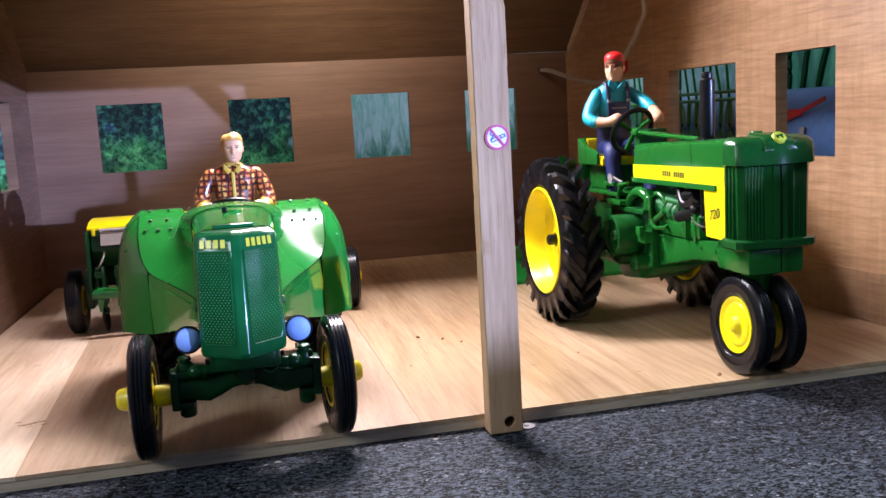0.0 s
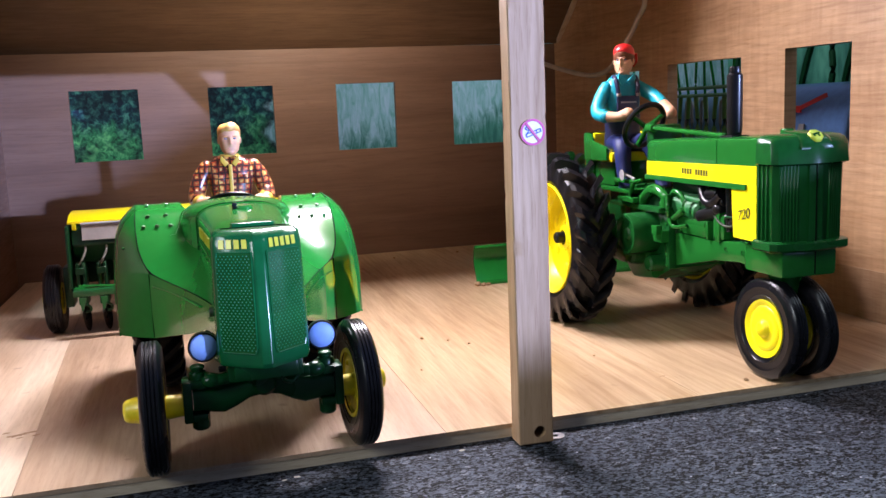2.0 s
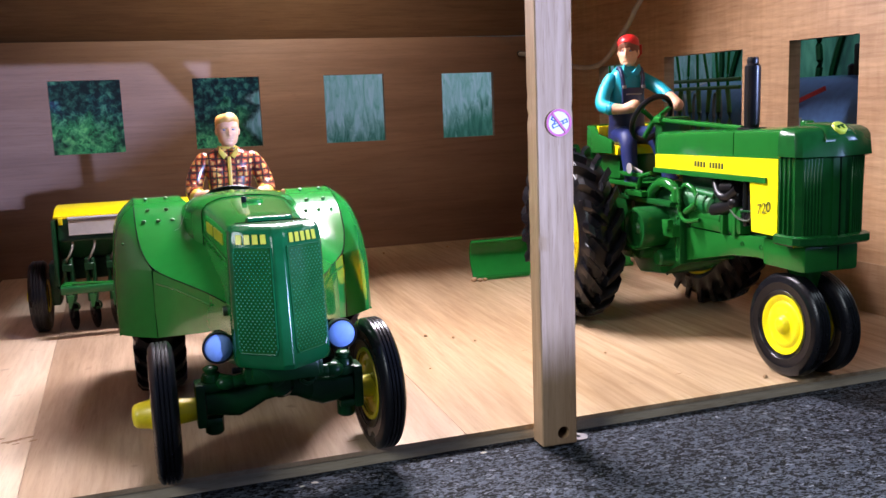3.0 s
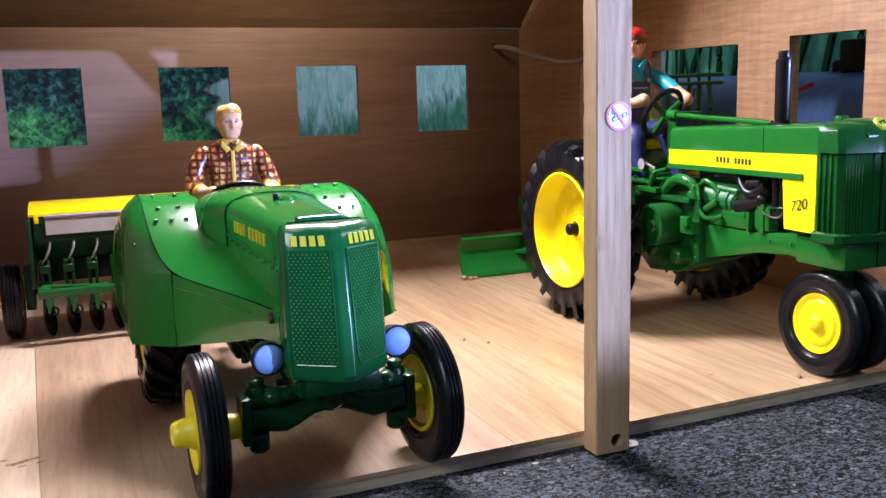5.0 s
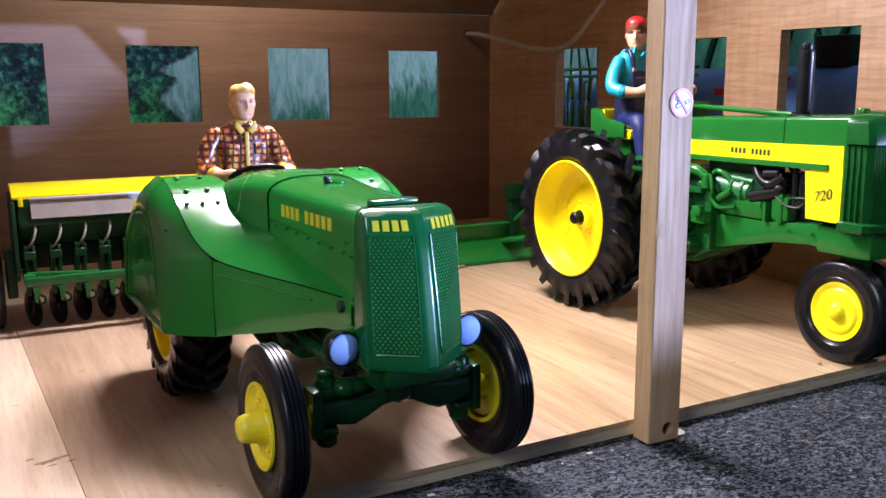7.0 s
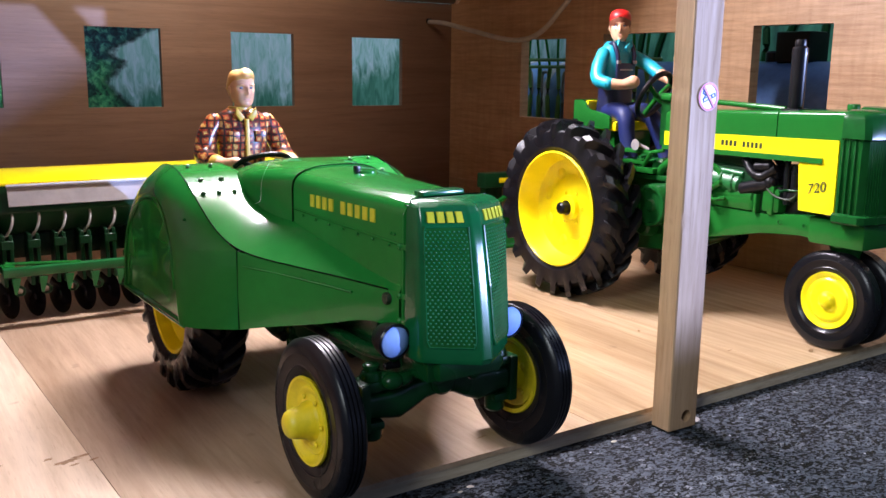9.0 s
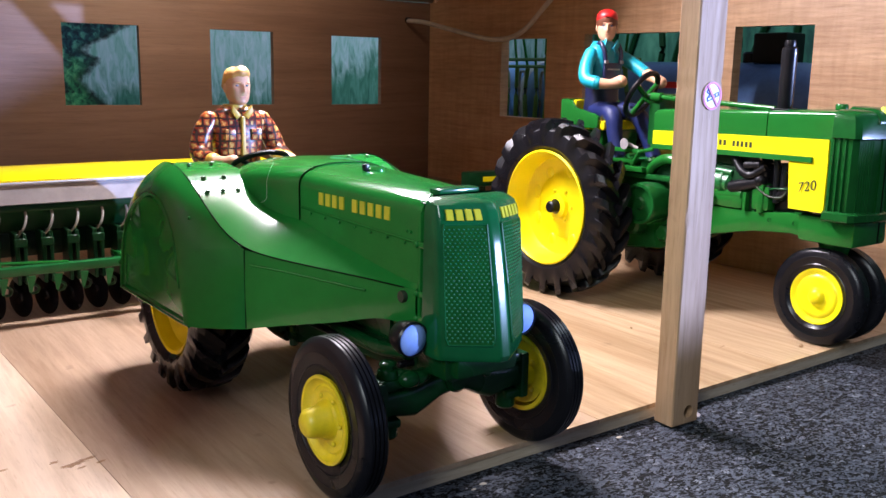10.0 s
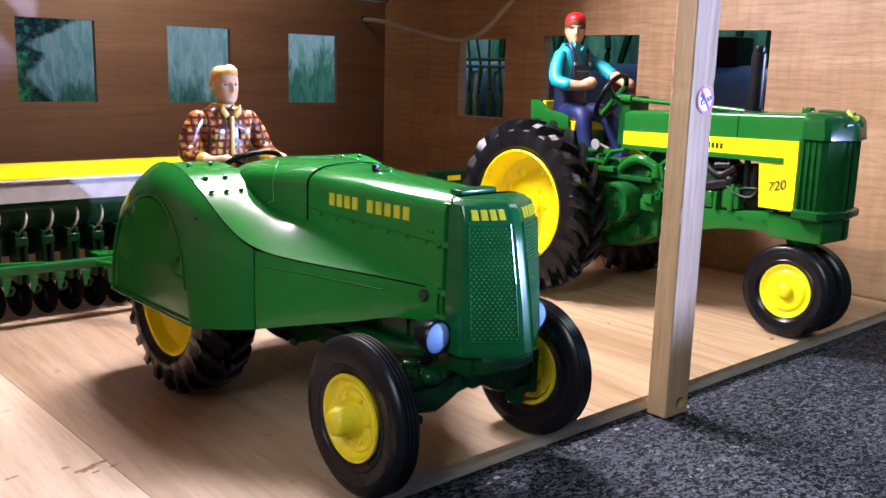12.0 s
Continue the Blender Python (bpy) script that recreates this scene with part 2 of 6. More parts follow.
def mat_ground():
    """Pressed rubber granules: grey crumbs of near tones, short winding black gaps, a few white crumbs."""
    m, nt, b = material("flecked_rubber_mat")
    warp = node(nt, "ShaderNodeTexNoise", Scale=700, Detail=2.0)
    nt.links.new(coords(nt), warp.inputs["Vector"])
    add = nt.nodes.new("ShaderNodeMix")
    add.data_type, add.blend_type = "RGBA", "LINEAR_LIGHT"
    add.inputs[0].default_value = 0.0016
    nt.links.new(coords(nt, (1, 1.15, 1)), add.inputs[6])
    nt.links.new(warp.outputs["Color"], add.inputs[7])
    cell = node(nt, "ShaderNodeTexVoronoi", Scale=430)
    edge = node(nt, "ShaderNodeTexVoronoi", Scale=430)
    edge.feature = "DISTANCE_TO_EDGE"
    speck = node(nt, "ShaderNodeTexVoronoi", Scale=330)
    nt.links.new(add.outputs[2], cell.inputs["Vector"])
    nt.links.new(add.outputs[2], edge.inputs["Vector"])
    nt.links.new(coords(nt), speck.inputs["Vector"])
    tone = nt.nodes.new("ShaderNodeSeparateColor")
    nt.links.new(cell.outputs["Color"], tone.inputs[0])
    col = ramp(nt, tone.outputs[0], [(0.05, (0.050, 0.059, 0.076)), (0.4, (0.068, 0.078, 0.098)), (0.9, (0.088, 0.100, 0.122)), (1.0, (0.17, 0.185, 0.21))])
    # the gaps: thresholded winding noise, drawn out in two directions
    for turn, size in ((0.3, 560), (1.7, 640)):
        gap = noise_tex(nt, coords(nt, (0.70, 1.2, 1), rot=(0, 0, turn)), size, 1.0, 0.4, 0.9)
        col = mix(nt, col, ramp(nt, gap, [(0.425, (0.012, 0.012, 0.012)), (0.440, (1, 1, 1))]), 1.0, "MULTIPLY")
    seam = noise_tex(nt, coords(nt), 300, 2, 0.5)
    line = mix(nt, (1, 1, 1), ramp(nt, edge.outputs["Distance"], [(0.06, (0.25, 0.25, 0.25)), (0.14, (1, 1, 1))]), ramp(nt, seam, [(0.46, (0, 0, 0)), (0.54, (1, 1, 1))]))
    col = mix(nt, col, line, 0.8, "MULTIPLY")
    pick = nt.nodes.new("ShaderNodeSeparateColor")
    nt.links.new(speck.outputs["Color"], pick.inputs[0])
    white = ramp(nt, speck.outputs["Distance"], [(0.10, (1, 1, 1)), (0.18, (0, 0, 0))])
    few = ramp(nt, pick.outputs[1], [(0.90, (0, 0, 0)), (0.98, (1, 1, 1))])
    col = mix(nt, col, (0.50, 0.50, 0.55), mix(nt, white, few, 1.0, "MULTIPLY"))
    big = noise_tex(nt, coords(nt), 12, 3, 0.5)
    col = mix(nt, col, ramp(nt, big, [(0.35, (0.74, 0.74, 0.76)), (0.7, (1.05, 1.03, 1.01))]), 0.9, "MULTIPLY")
    nt.links.new(col, b.inputs["Base Color"])
    b.inputs["Roughness"].default_value = 0.7
    b.inputs["Specular IOR Level"].default_value = 0.12
    bump(nt, b, edge.outputs["Distance"], 0.6, 0.0010)
    return m


def hedge_print(name, dark, mid, pale, scale, stretch=(1, 1, 1), detail=6, lo=0.36, hi=0.7):
    """Printed photograph of foliage or reeds, a little faded."""
    m, nt, b = material(name)
    v = coords(nt, stretch)
    n = noise_tex(nt, v, scale, detail, 0.6, 0.35)
    big = noise_tex(nt, v, scale * 0.22, 3, 0.5)
    col = ramp(nt, n, [(lo, dark), ((lo + hi) / 2, mid), (hi, pale)])
    col = mix(nt, col, ramp(nt, big, [(0.38, (0.45, 0.5, 0.55)), (0.62, (1.15, 1.15, 1.15))]), 0.85, "MULTIPLY")
    nt.links.new(col, b.inputs["Base Color"])
    b.inputs["Roughness"].default_value = 0.5
    return m


PLAID = plaid()
MAT = mat_ground()

def reed_print():
    """Printed photograph of pale reeds over green grass, darker shrubs at one end."""
    m, nt, b = material("reed_print")
    streak = noise_tex(nt, coords(nt, (1, 1, 0.26), rot=(0, 0.12, 0)), 170, 5, 0.6, 1.0)
    broad = noise_tex(nt, coords(nt, (1, 1, 0.4)), 40, 3, 0.5, 0.5)
    xyz = nt.nodes.new("ShaderNodeSeparateXYZ")
    nt.links.new(coords(nt), xyz.inputs[0])
    shrub = ramp(nt, xyz.outputs[0], [(0.30, (0, 0, 0)), (0.37, (0.034, 0.034, 0.034))])

    def sum_of(a, b_, k, c):
        n = nt.nodes.new("ShaderNodeMath")
        n.operation = "MULTIPLY_ADD"
        nt.links.new(a, n.inputs[0])
        n.inputs[1].default_value = k
        if isinstance(b_, bpy.types.NodeSocket):
            nt.links.new(b_, n.inputs[2])
        else:
            n.inputs[2].default_value = b_
        return n.outputs[0]

    h = sum_of(shrub, xyz.outputs[2], -1.0, 0)
    h = sum_of(streak, h, 0.05, 0)
    h = sum_of(broad, h, 0.07, 0)
    pale = ramp(nt, streak, [(0.30, (0.22, 0.52, 0.45)), (0.47, (0.40, 0.66, 0.67)), (0.66, (0.62, 0.78, 0.86))])
    low = ramp(nt, streak, [(0.34, (0.04, 0.18, 0.13)), (0.5, (0.08, 0.28, 0.20)), (0.68, (0.15, 0.40, 0.32))])
    field = mix(nt, low, pale, ramp(nt, h, [(0.150, (0, 0, 0)), (0.180, (1, 1, 1))]))
    # leafy hedge up to an uneven line, darkest at its twigs, bright clumps at its foot
    leaf = noise_tex(nt, coords(nt), 165, 5, 0.62, 0.5)
    mass = noise_tex(nt, coords(nt), 42, 3, 0.55)
    line = ramp(nt, xyz.outputs[2], [(z, (x,) * 3) for z, x in ((0.088, 0.092), (0.099, 0.080), (0.113, 0.070), (0.126, 0.081), (0.132, 0.087), (0.138, 0.073), (0.145, 0.077), (0.154, 0.097), (0.164, 0.114), (0.22, 0.14))])
    d = sum_of(line, xyz.outputs[0], -1.0, 0)
    d = sum_of(leaf, d, 0.016, 0)
    d = sum_of(mass, d, 0.008, 0)
    d = sum_of(d, 0.488, 1.0, 0)
    foot = sum_of(mass, xyz.outputs[2], -0.11, 0)
    foot = sum_of(foot, 0.5, 1.0, 0)
    dusk = ramp(nt, leaf, [(0.40, (0.006, 0.018, 0.040)), (0.52, (0.020, 0.11, 0.12)), (0.66, (0.14, 0.44, 0.32))])
    clump = ramp(nt, leaf, [(0.36, (0.008, 0.05, 0.03)), (0.5, (0.05, 0.30, 0.12)), (0.64, (0.20, 0.62, 0.24))])
    shade = ramp(nt, mass, [(0.40, (0.25, 0.28, 0.34)), (0.60, (1.1, 1.1, 1.1))])
    hedge = mix(nt, mix(nt, clump, dusk, ramp(nt, foot, [(0.545, (0, 0, 0)), (0.575, (1, 1, 1))])), shade, 0.9, "MULTIPLY")
    hedge = mix(nt, hedge, (0.01, 0.016, 0.02), ramp(nt, d, [(0.490, (0, 0, 0)), (0.498, (0.85, 0.85, 0.85))]))
    nt.links.new(mix(nt, hedge, field, ramp(nt, d, [(0.4985, (0, 0, 0)), (0.5025, (1, 1, 1))])), b.inputs["Base Color"])
    b.inputs["Roughness"].default_value = 0.5
    return m


REEDS = reed_print()
# dots lighter and bluer than the panel: their glint is partly in the colour
GLINT = paint("glint_green_dots", (0.012, 0.19, 0.085), 0.30, 0.05, 0.6)
FIELD = hedge_print("field_print", (0.012, 0.06, 0.045), (0.038, 0.16, 0.10), (0.10, 0.29, 0.18), 40, (1, 1, 0.4), 5)
KNOT = wood("knot_wood", (0.24, 0.13, 0.05), (0.34, 0.19, 0.085), (0.42, 0.26, 0.13), (1.0, 0.1, 1.0), 0.5)
TANK_BLUE = paint("blue_tank_paint", (0.09, 0.19, 0.42), 0.35, 0.2, 0.2)

# ---- mesh helpers ----
def finish(name, bm, mat, angle=38):
    bmesh.ops.recalc_face_normals(bm, faces=bm.faces)
    me = bpy.data.meshes.new(name)
    bm.to_mesh(me)
    bm.free()
    for mm in mat if isinstance(mat, (list, tuple)) else [mat]:
        me.materials.append(mm)
    me.polygons.foreach_set("use_smooth", [True] * len(me.polygons))
    me.set_sharp_from_angle(angle=radians(angle))
    return me


def part(name, bm, mat, parent=None, label="", angle=38):
    ob = new(name, finish(name, bm, mat, angle))
    if parent:
        ob.parent = parent
    if label:
        ob["label"] = label
    return ob


def thing(name, bm, mat, label, category, group="", kind="", angle=38):
    return tagged(part(name, bm, mat, None, "", angle), label, category, group, kind)


def base(name, m, label, category, group="", kind=""):
    ob = new(name)
    ob.matrix_world = m
    ob.empty_display_size = 0.01
    return tagged(ob, label, category, group, kind)


def join(*bms):
    out = bmesh.new()
    for b in bms:
        me = bpy.data.meshes.new("tmp")
        b.to_mesh(me)
        b.free()
        out.from_mesh(me)
        bpy.data.meshes.remove(me)
    return out


def move(bm, m):
    bmesh.ops.transform(bm, matrix=m, verts=bm.verts)
    return bm


def slot(bm, i):
    for f in bm.faces:
        f.material_index = i
    return bm


def box(x0, x1, y0, y1, z0, z1, bevel=0.0, seg=2):
    bm = bmesh.new()
    bmesh.ops.create_cube(bm, size=1, matrix=Matrix.Translation(((x0 + x1) / 2, (y0 + y1) / 2, (z0 + z1) / 2)) @ Matrix.Diagonal((x1 - x0, y1 - y0, z1 - z0, 1)))
    if bevel:
        bmesh.ops.bevel(bm, geom=list(bm.edges), offset=bevel, segments=seg, profile=0.6, affect="EDGES", clamp_overlap=True)
    return bm


def turn_to(axis):
    return {"z": Matrix.Identity(4), "x": Matrix.Rotation(radians(90), 4, "Y"), "y": Matrix.Rotation(radians(-90), 4, "X")}[axis]


def lathe(profile, axis="z", at=(0, 0, 0), seg=40):
    """Turns (radius, along) pairs about an axis."""
    bm = bmesh.new()
    rings = []
    for r, a in profile:
        if r <= 1e-6:
            rings.append([bm.verts.new((0, 0, a))])
        else:
            rings.append([bm.verts.new((r * math.cos(2 * math.pi * i / seg), r * math.sin(2 * math.pi * i / seg), a)) for i in range(seg)])
    for p, q in zip(rings, rings[1:]):
        for i in range(seg):
            j = (i + 1) % seg
            vs = [p[i % len(p)], p[j % len(p)], q[j % len(q)], q[i % len(q)]]
            vs = list(dict.fromkeys(vs))
            if len(vs) > 2:
                bm.faces.new(vs)
    return move(bm, Matrix.Translation(at) @ turn_to(axis))


def rod(a, b, r, r2=None, seg=14, soft=0.0):
    a, b = Vector(a), Vector(b)
    n = (b - a).length
    r2 = r if r2 is None else r2
    s = soft or min(r, r2) * 0.25
    bm = lathe([(0, 0), (r - s, 0), (r, s), (r2, n - s), (r2 - s, n), (0, n)], "z", (0, 0, 0), seg)
    return move(bm, Matrix.Translation(a) @ (b - a).to_track_quat("Z", "Y").to_matrix().to_4x4())


def loft(rings, closed=True, caps=True):
    bm = bmesh.new()
    vs = [[bm.verts.new(p) for p in ring] for ring in rings]
    n = len(vs[0])
    for p, q in zip(vs, vs[1:]):
        for i in range(n if closed else n - 1):
            j = (i + 1) % n
            bm.faces.new((p[i], p[j], q[j], q[i]))
    if caps and closed:
        bm.faces.new(vs[0])
        bm.faces.new(list(reversed(vs[-1])))
    return bm


def tube(points, r, seg=10):
    """A bent round bar through the points."""
    pts = [Vector(p) for p in points]
    rings = []
    for i, p in enumerate(pts):
        d = (pts[min(i + 1, len(pts) - 1)] - pts[max(i - 1, 0)]).normalized()
        q = d.to_track_quat("Z", "Y")
        rr = r[i] if isinstance(r, (list, tuple)) else r
        rings.append([p + q @ Vector((rr * math.cos(2 * math.pi * k / seg), rr * math.sin(2 * math.pi * k / seg), 0)) for k in range(seg)])
    return loft(rings)


def smooth_path(points, n=8):
    """Catmull-Rom points through the given ones."""
    p = [Vector(q) for q in points]
    p = [2 * p[0] - p[1]] + p + [2 * p[-1] - p[-2]]
    out = []
    for i in range(1, len(p) - 2):
        for k in range(n):
            t = k / n
            out.append(0.5 * (2 * p[i] + (p[i + 1] - p[i - 1]) * t + (2 * p[i - 1] - 5 * p[i] + 4 * p[i + 1] - p[i + 2]) * t * t
                              + (3 * p[i] - p[i - 1] - 3 * p[i + 1] + p[i + 2]) * t ** 3))
    return out + [p[-2]]


def prism(outline, axis, a0, a1, bevel=0.0):
    """An outline in the plane across the axis, drawn out from a0 to a1. Outline pairs: (y, z) for x, (x, z) for y, (x, y) for z."""
    def at(u, v, a):
        return {"x": (a, u, v), "y": (u, a, v), "z": (u, v, a)}[axis]
    bm = loft([[at(u, v, a0) for u, v in outline], [at(u, v, a1) for u, v in outline]])
    if bevel:
        bmesh.ops.recalc_face_normals(bm, faces=bm.faces)
        es = [e for e in bm.edges if len(e.link_faces) == 2 and e.calc_face_angle(0) > 0.5]
        bmesh.ops.bevel(bm, geom=es, offset=bevel, segments=2, profile=0.6, affect="EDGES", clamp_overlap=True)
    return bm


def ball(c, r, scale=(1, 1, 1), u=20, v=12):
    bm = bmesh.new()
    bmesh.ops.create_uvsphere(bm, u_segments=u, v_segments=v, radius=r)
    return move(bm, Matrix.Translation(c) @ Matrix.Diagonal((*scale, 1)))


def panel(x0, x1, z0, z1, holes, y0, y1):
    """An upright board from y0 to y1 with rectangular holes (x0, x1, z0, z1) right through."""
    xs = sorted({x0, x1, *[h[0] for h in holes], *[h[1] for h in holes]})
    zs = sorted({z0, z1, *[h[2] for h in holes], *[h[3] for h in holes]})
    bm = bmesh.new()
    vv = {}

    def v(x, y, z):
        return vv.setdefault((x, y, z), None) or vv.update({(x, y, z): bm.verts.new((x, y, z))}) or vv[(x, y, z)]

    def solid(i, k):
        if not (0 <= i < len(xs) - 1 and 0 <= k < len(zs) - 1):
            return False
        cx, cz = (xs[i] + xs[i + 1]) / 2, (zs[k] + zs[k + 1]) / 2
        return not any(h[0] < cx < h[1] and h[2] < cz < h[3] for h in holes)

    for i in range(len(xs) - 1):
        for k in range(len(zs) - 1):
            if not solid(i, k):
                continue
            a, b, c, d = xs[i], xs[i + 1], zs[k], zs[k + 1]
            bm.faces.new((v(a, y0, c), v(b, y0, c), v(b, y0, d), v(a, y0, d)))
            bm.faces.new((v(a, y1, c), v(a, y1, d), v(b, y1, d), v(b, y1, c)))
            for di, dk, e in ((-1, 0, ((a, c), (a, d))), (1, 0, ((b, c), (b, d))), (0, -1, ((a, c), (b, c))), (0, 1, ((a, d), (b, d)))):
                if not solid(i + di, k + dk):
                    (p, q), (r, s) = e
                    bm.faces.new((v(p, y0, q), v(r, y0, s), v(r, y1, s), v(p, y1, q)))
    return bm

# ---- the setting ----
GROUND = -0.006
SKEW = 1.6

thing("ground", box(-2.2, 2.4, -2.0, 2.6, GROUND - 0.02, GROUND), MAT, "dark grey rubber mat with black and white flecks", "mat", kind="structure")
room = new("room_walls", finish("room_walls", join(
    box(-2.3, -2.2, -2.1, 2.7, -0.03, 2.3), box(2.4, 2.5, -2.1, 2.7, -0.03, 2.3),
    box(-2.2, 2.4, 2.6, 2.7, -0.03, 2.3), box(-2.2, 2.4, -2.1, -2.0, -0.03, 2.3),
    # sloping board added out of view to cut the cool lamp's light low down
    prism([(0.70, -0.03), (0.70, 0.199), (1.030, 0.192), (1.118, 0.180), (1.51, 0.405), (2.4, 0.405), (2.4, -0.03)], "y", -0.72, -0.68)), PLASTER))
tagged(room, "plain plastered walls of the surrounding room with an added unseen light-blocking board", "wall", kind="structure")
thing("ceiling", box(-2.3, 2.5, -2.1, 2.7, 2.3, 2.36), PLASTER, "plain white ceiling of the surrounding room", "ceiling", kind="structure")


def front_y(x):
    return 0.5065 + 0.031 * x


def back_y(x):
    return 0.984 + 0.027 * x


def slab(x0, x1, z0, z1, bevel=0.0, front=0.0, back=0.0):
    return prism([(x0, front_y(x0) + front), (x1, front_y(x1) + front), (x1, back_y(x1) - back), (x0, back_y(x0) - back)], "z", z0, z1, bevel)


floor = thing("floor", slab(-0.150, 0.366, GROUND, -0.0018, 0.0, 0.0004), BOARD_EDGE,
              "thin wooden board floor of the toy barn with a raw front edge", "floor", kind="structure")
# front and back ends of the joints between the planks
JOINTS = [(-0.150, -0.150), (-0.0740, -0.0960), (0.0882, 0.0780), (0.2060, 0.1960), (0.366, 0.366)]
for (a0, a1), (b0, b1), m in zip(JOINTS, JOINTS[1:], (FLOOR_PALE, FLOOR, FLOOR_OAK, FLOOR_OAK)):
    g = 0.00012
    part("plank", prism([(a0 + g, front_y(a0)), (b0 - g, front_y(b0)), (b1 - g, back_y(b1)), (a1 + g, back_y(a1))], "z", -0.0018, 0.0), m, floor)

# back wall with four square openings
BACK = pose(0, 0.984, 0, 0, 0, 1.55)
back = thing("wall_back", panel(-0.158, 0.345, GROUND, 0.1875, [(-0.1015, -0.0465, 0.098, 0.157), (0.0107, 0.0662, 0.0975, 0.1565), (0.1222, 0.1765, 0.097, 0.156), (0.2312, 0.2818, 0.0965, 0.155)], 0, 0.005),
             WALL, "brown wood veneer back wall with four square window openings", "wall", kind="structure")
back.matrix_world = BACK
# a large printed landscape standing well behind the openings
thing("landscape_picture", box(-0.45, 0.80, 1.180, 1.184, GROUND, 0.33), REEDS, "large printed landscape of a hedge and pale reeds behind the barn", "picture")


# right wall, a little skew
TH = radians(4.5)
RIGHT = Matrix(((math.sin(TH), math.cos(TH), 0, 0.364), (-math.cos(TH), math.sin(TH), 0, 0.62), (0, 0, 1, 0), (0, 0, 0, 1)))
right = thing("wall_right", panel(-0.3765, 0.118, GROUND, 0.34, [(-0.0524, 0.003, 0.0935, 0.1588), (-0.1835, -0.0955, 0.0925, 0.1565), (-0.2765, -0.2235, 0.090, 0.1542)], 0, 0.009),
              WALL_R, "pale figured wood veneer side wall with three window openings", "wall", kind="structure")
right.matrix_world = RIGHT
part("veneer_strip", box(-0.372, 0.118, -0.0006, 0.0002, 0.0002, 0.0290), WALL_LOW, right, "darker lower veneer strip")

# left wall with one opening
LEFT = pose(-0.150, 0.79, 0, 0, 0, 90 + SKEW)
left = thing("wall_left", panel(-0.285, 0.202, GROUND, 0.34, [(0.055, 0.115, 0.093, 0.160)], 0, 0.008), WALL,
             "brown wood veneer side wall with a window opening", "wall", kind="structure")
left.matrix_world = LEFT

# roof: steep lower slopes and a flatter top, and the front lintel
roof = base("roof", pose(0, 0, 0), "gambrel roof of dark brown wood veneer panels", "roof", kind="structure")
SL = [(0.990, 0.1875), (0.905, 0.255), (0.745, 0.318), (0.585, 0.255), (0.500, 0.205)]
for k in range(4):
    (ya, za), (yb, zb) = SL[k], SL[k + 1]
    n = Vector((0, za - zb, yb - ya)).normalized() * 0.005
    n = -n if n.z < 0 else n
    ring = [(ya, za), (yb, zb), (yb + n.y, zb + n.z), (ya + n.y, za + n.z)]
    part("roof_panel", prism(ring, "x", -0.158, 0.3365 if k == 0 else 0.376), ROOF, roof)
part("edge_strip", prism([(0.9840, 0.1868), (0.9840, 0.1912), (0.9060, 0.2532), (0.9060, 0.2488)], "x", 0.3330, 0.3372, 0.0006), FLOOR_PALE, roof, "pale wooden bead along the roof edge")
thing("lintel", box(-0.158, 0.376, 0.497, 0.507, 0.198, 0.214, 0.0006), POST, "wooden lintel beam over the open barn front", "beam", kind="structure")

# unseen diagonal piece, added for the slanting shadow edge on the back wall
thing("brace", prism([(0.3700, 0.160), (0.3700, 0.178), (0.352, 0.198), (0.336, 0.198)], "y", 0.4975, 0.5065, 0.0004), POST, "short diagonal piece added out of view under the lintel to cast a shadow", "beam", kind="structure")

# front post, its edges chipped by use, with a screw hole near the foot
post_bm = box(0.1156, 0.1303, 0.4975, 0.5068, GROUND + 0.0005, 0.198, 0.0005, 1)
face = max((f for f in post_bm.faces if f.normal.y < -0.9), key=lambda f: f.calc_area())
rim_edges = list(face.edges)
bmesh.ops.delete(post_bm, geom=[face], context="FACES_ONLY")
hole = [[post_bm.verts.new((0.1245 + 0.0025 * math.cos(k * math.pi / 10), y, -0.0005 + 0.0025 * math.sin(k * math.pi / 10))) for k in range(20)] for y in (0.4975, 0.5060)]
ring_edges = [post_bm.edges.new((hole[0][k], hole[0][(k + 1) % 20])) for k in range(20)]
bmesh.ops.triangle_fill(post_bm, use_beauty=True, edges=rim_edges + ring_edges, normal=(0, -1, 0))
for k in range(20):
    post_bm.faces.new((hole[0][k], hole[0][(k + 1) % 20], hole[1][(k + 1) % 20], hole[1][k]))
post_bm.faces.new(hole[1])
for k in range(70):
    bmesh.ops.bisect_plane(post_bm, geom=post_bm.verts[:] + post_bm.edges[:] + post_bm.faces[:], plane_co=(0, 0, 0.0040 + k * 0.0027), plane_no=(0, 0, 1))
for v in post_bm.verts:
    if v.co.z > 0.005 and v.co.z < 0.19:
        w = noise.noise(v.co * 330) + 0.8 * noise.noise(v.co * 900)
        chip = max(0.0, w - 0.42) * 0.0011 * (abs(v.co.x - 0.123) > 0.006)
        v.co.x += 0.00012 * w + (chip if v.co.x < 0.123 else -chip)
        v.co.y += (0.00008 * w + chip) if v.co.y < 0.502 else 0
post = thing("post", post_bm, POST, "square wooden post at the open front of the barn", "post", kind="structure", angle=25)
part("screw", lathe([(0, -0.0006), (0.0012, -0.0005), (0.0017, 0.0)], "y", (0.1245, 0.5058, -0.0005), 16), INK, post, "dark screw head deep in its hole")
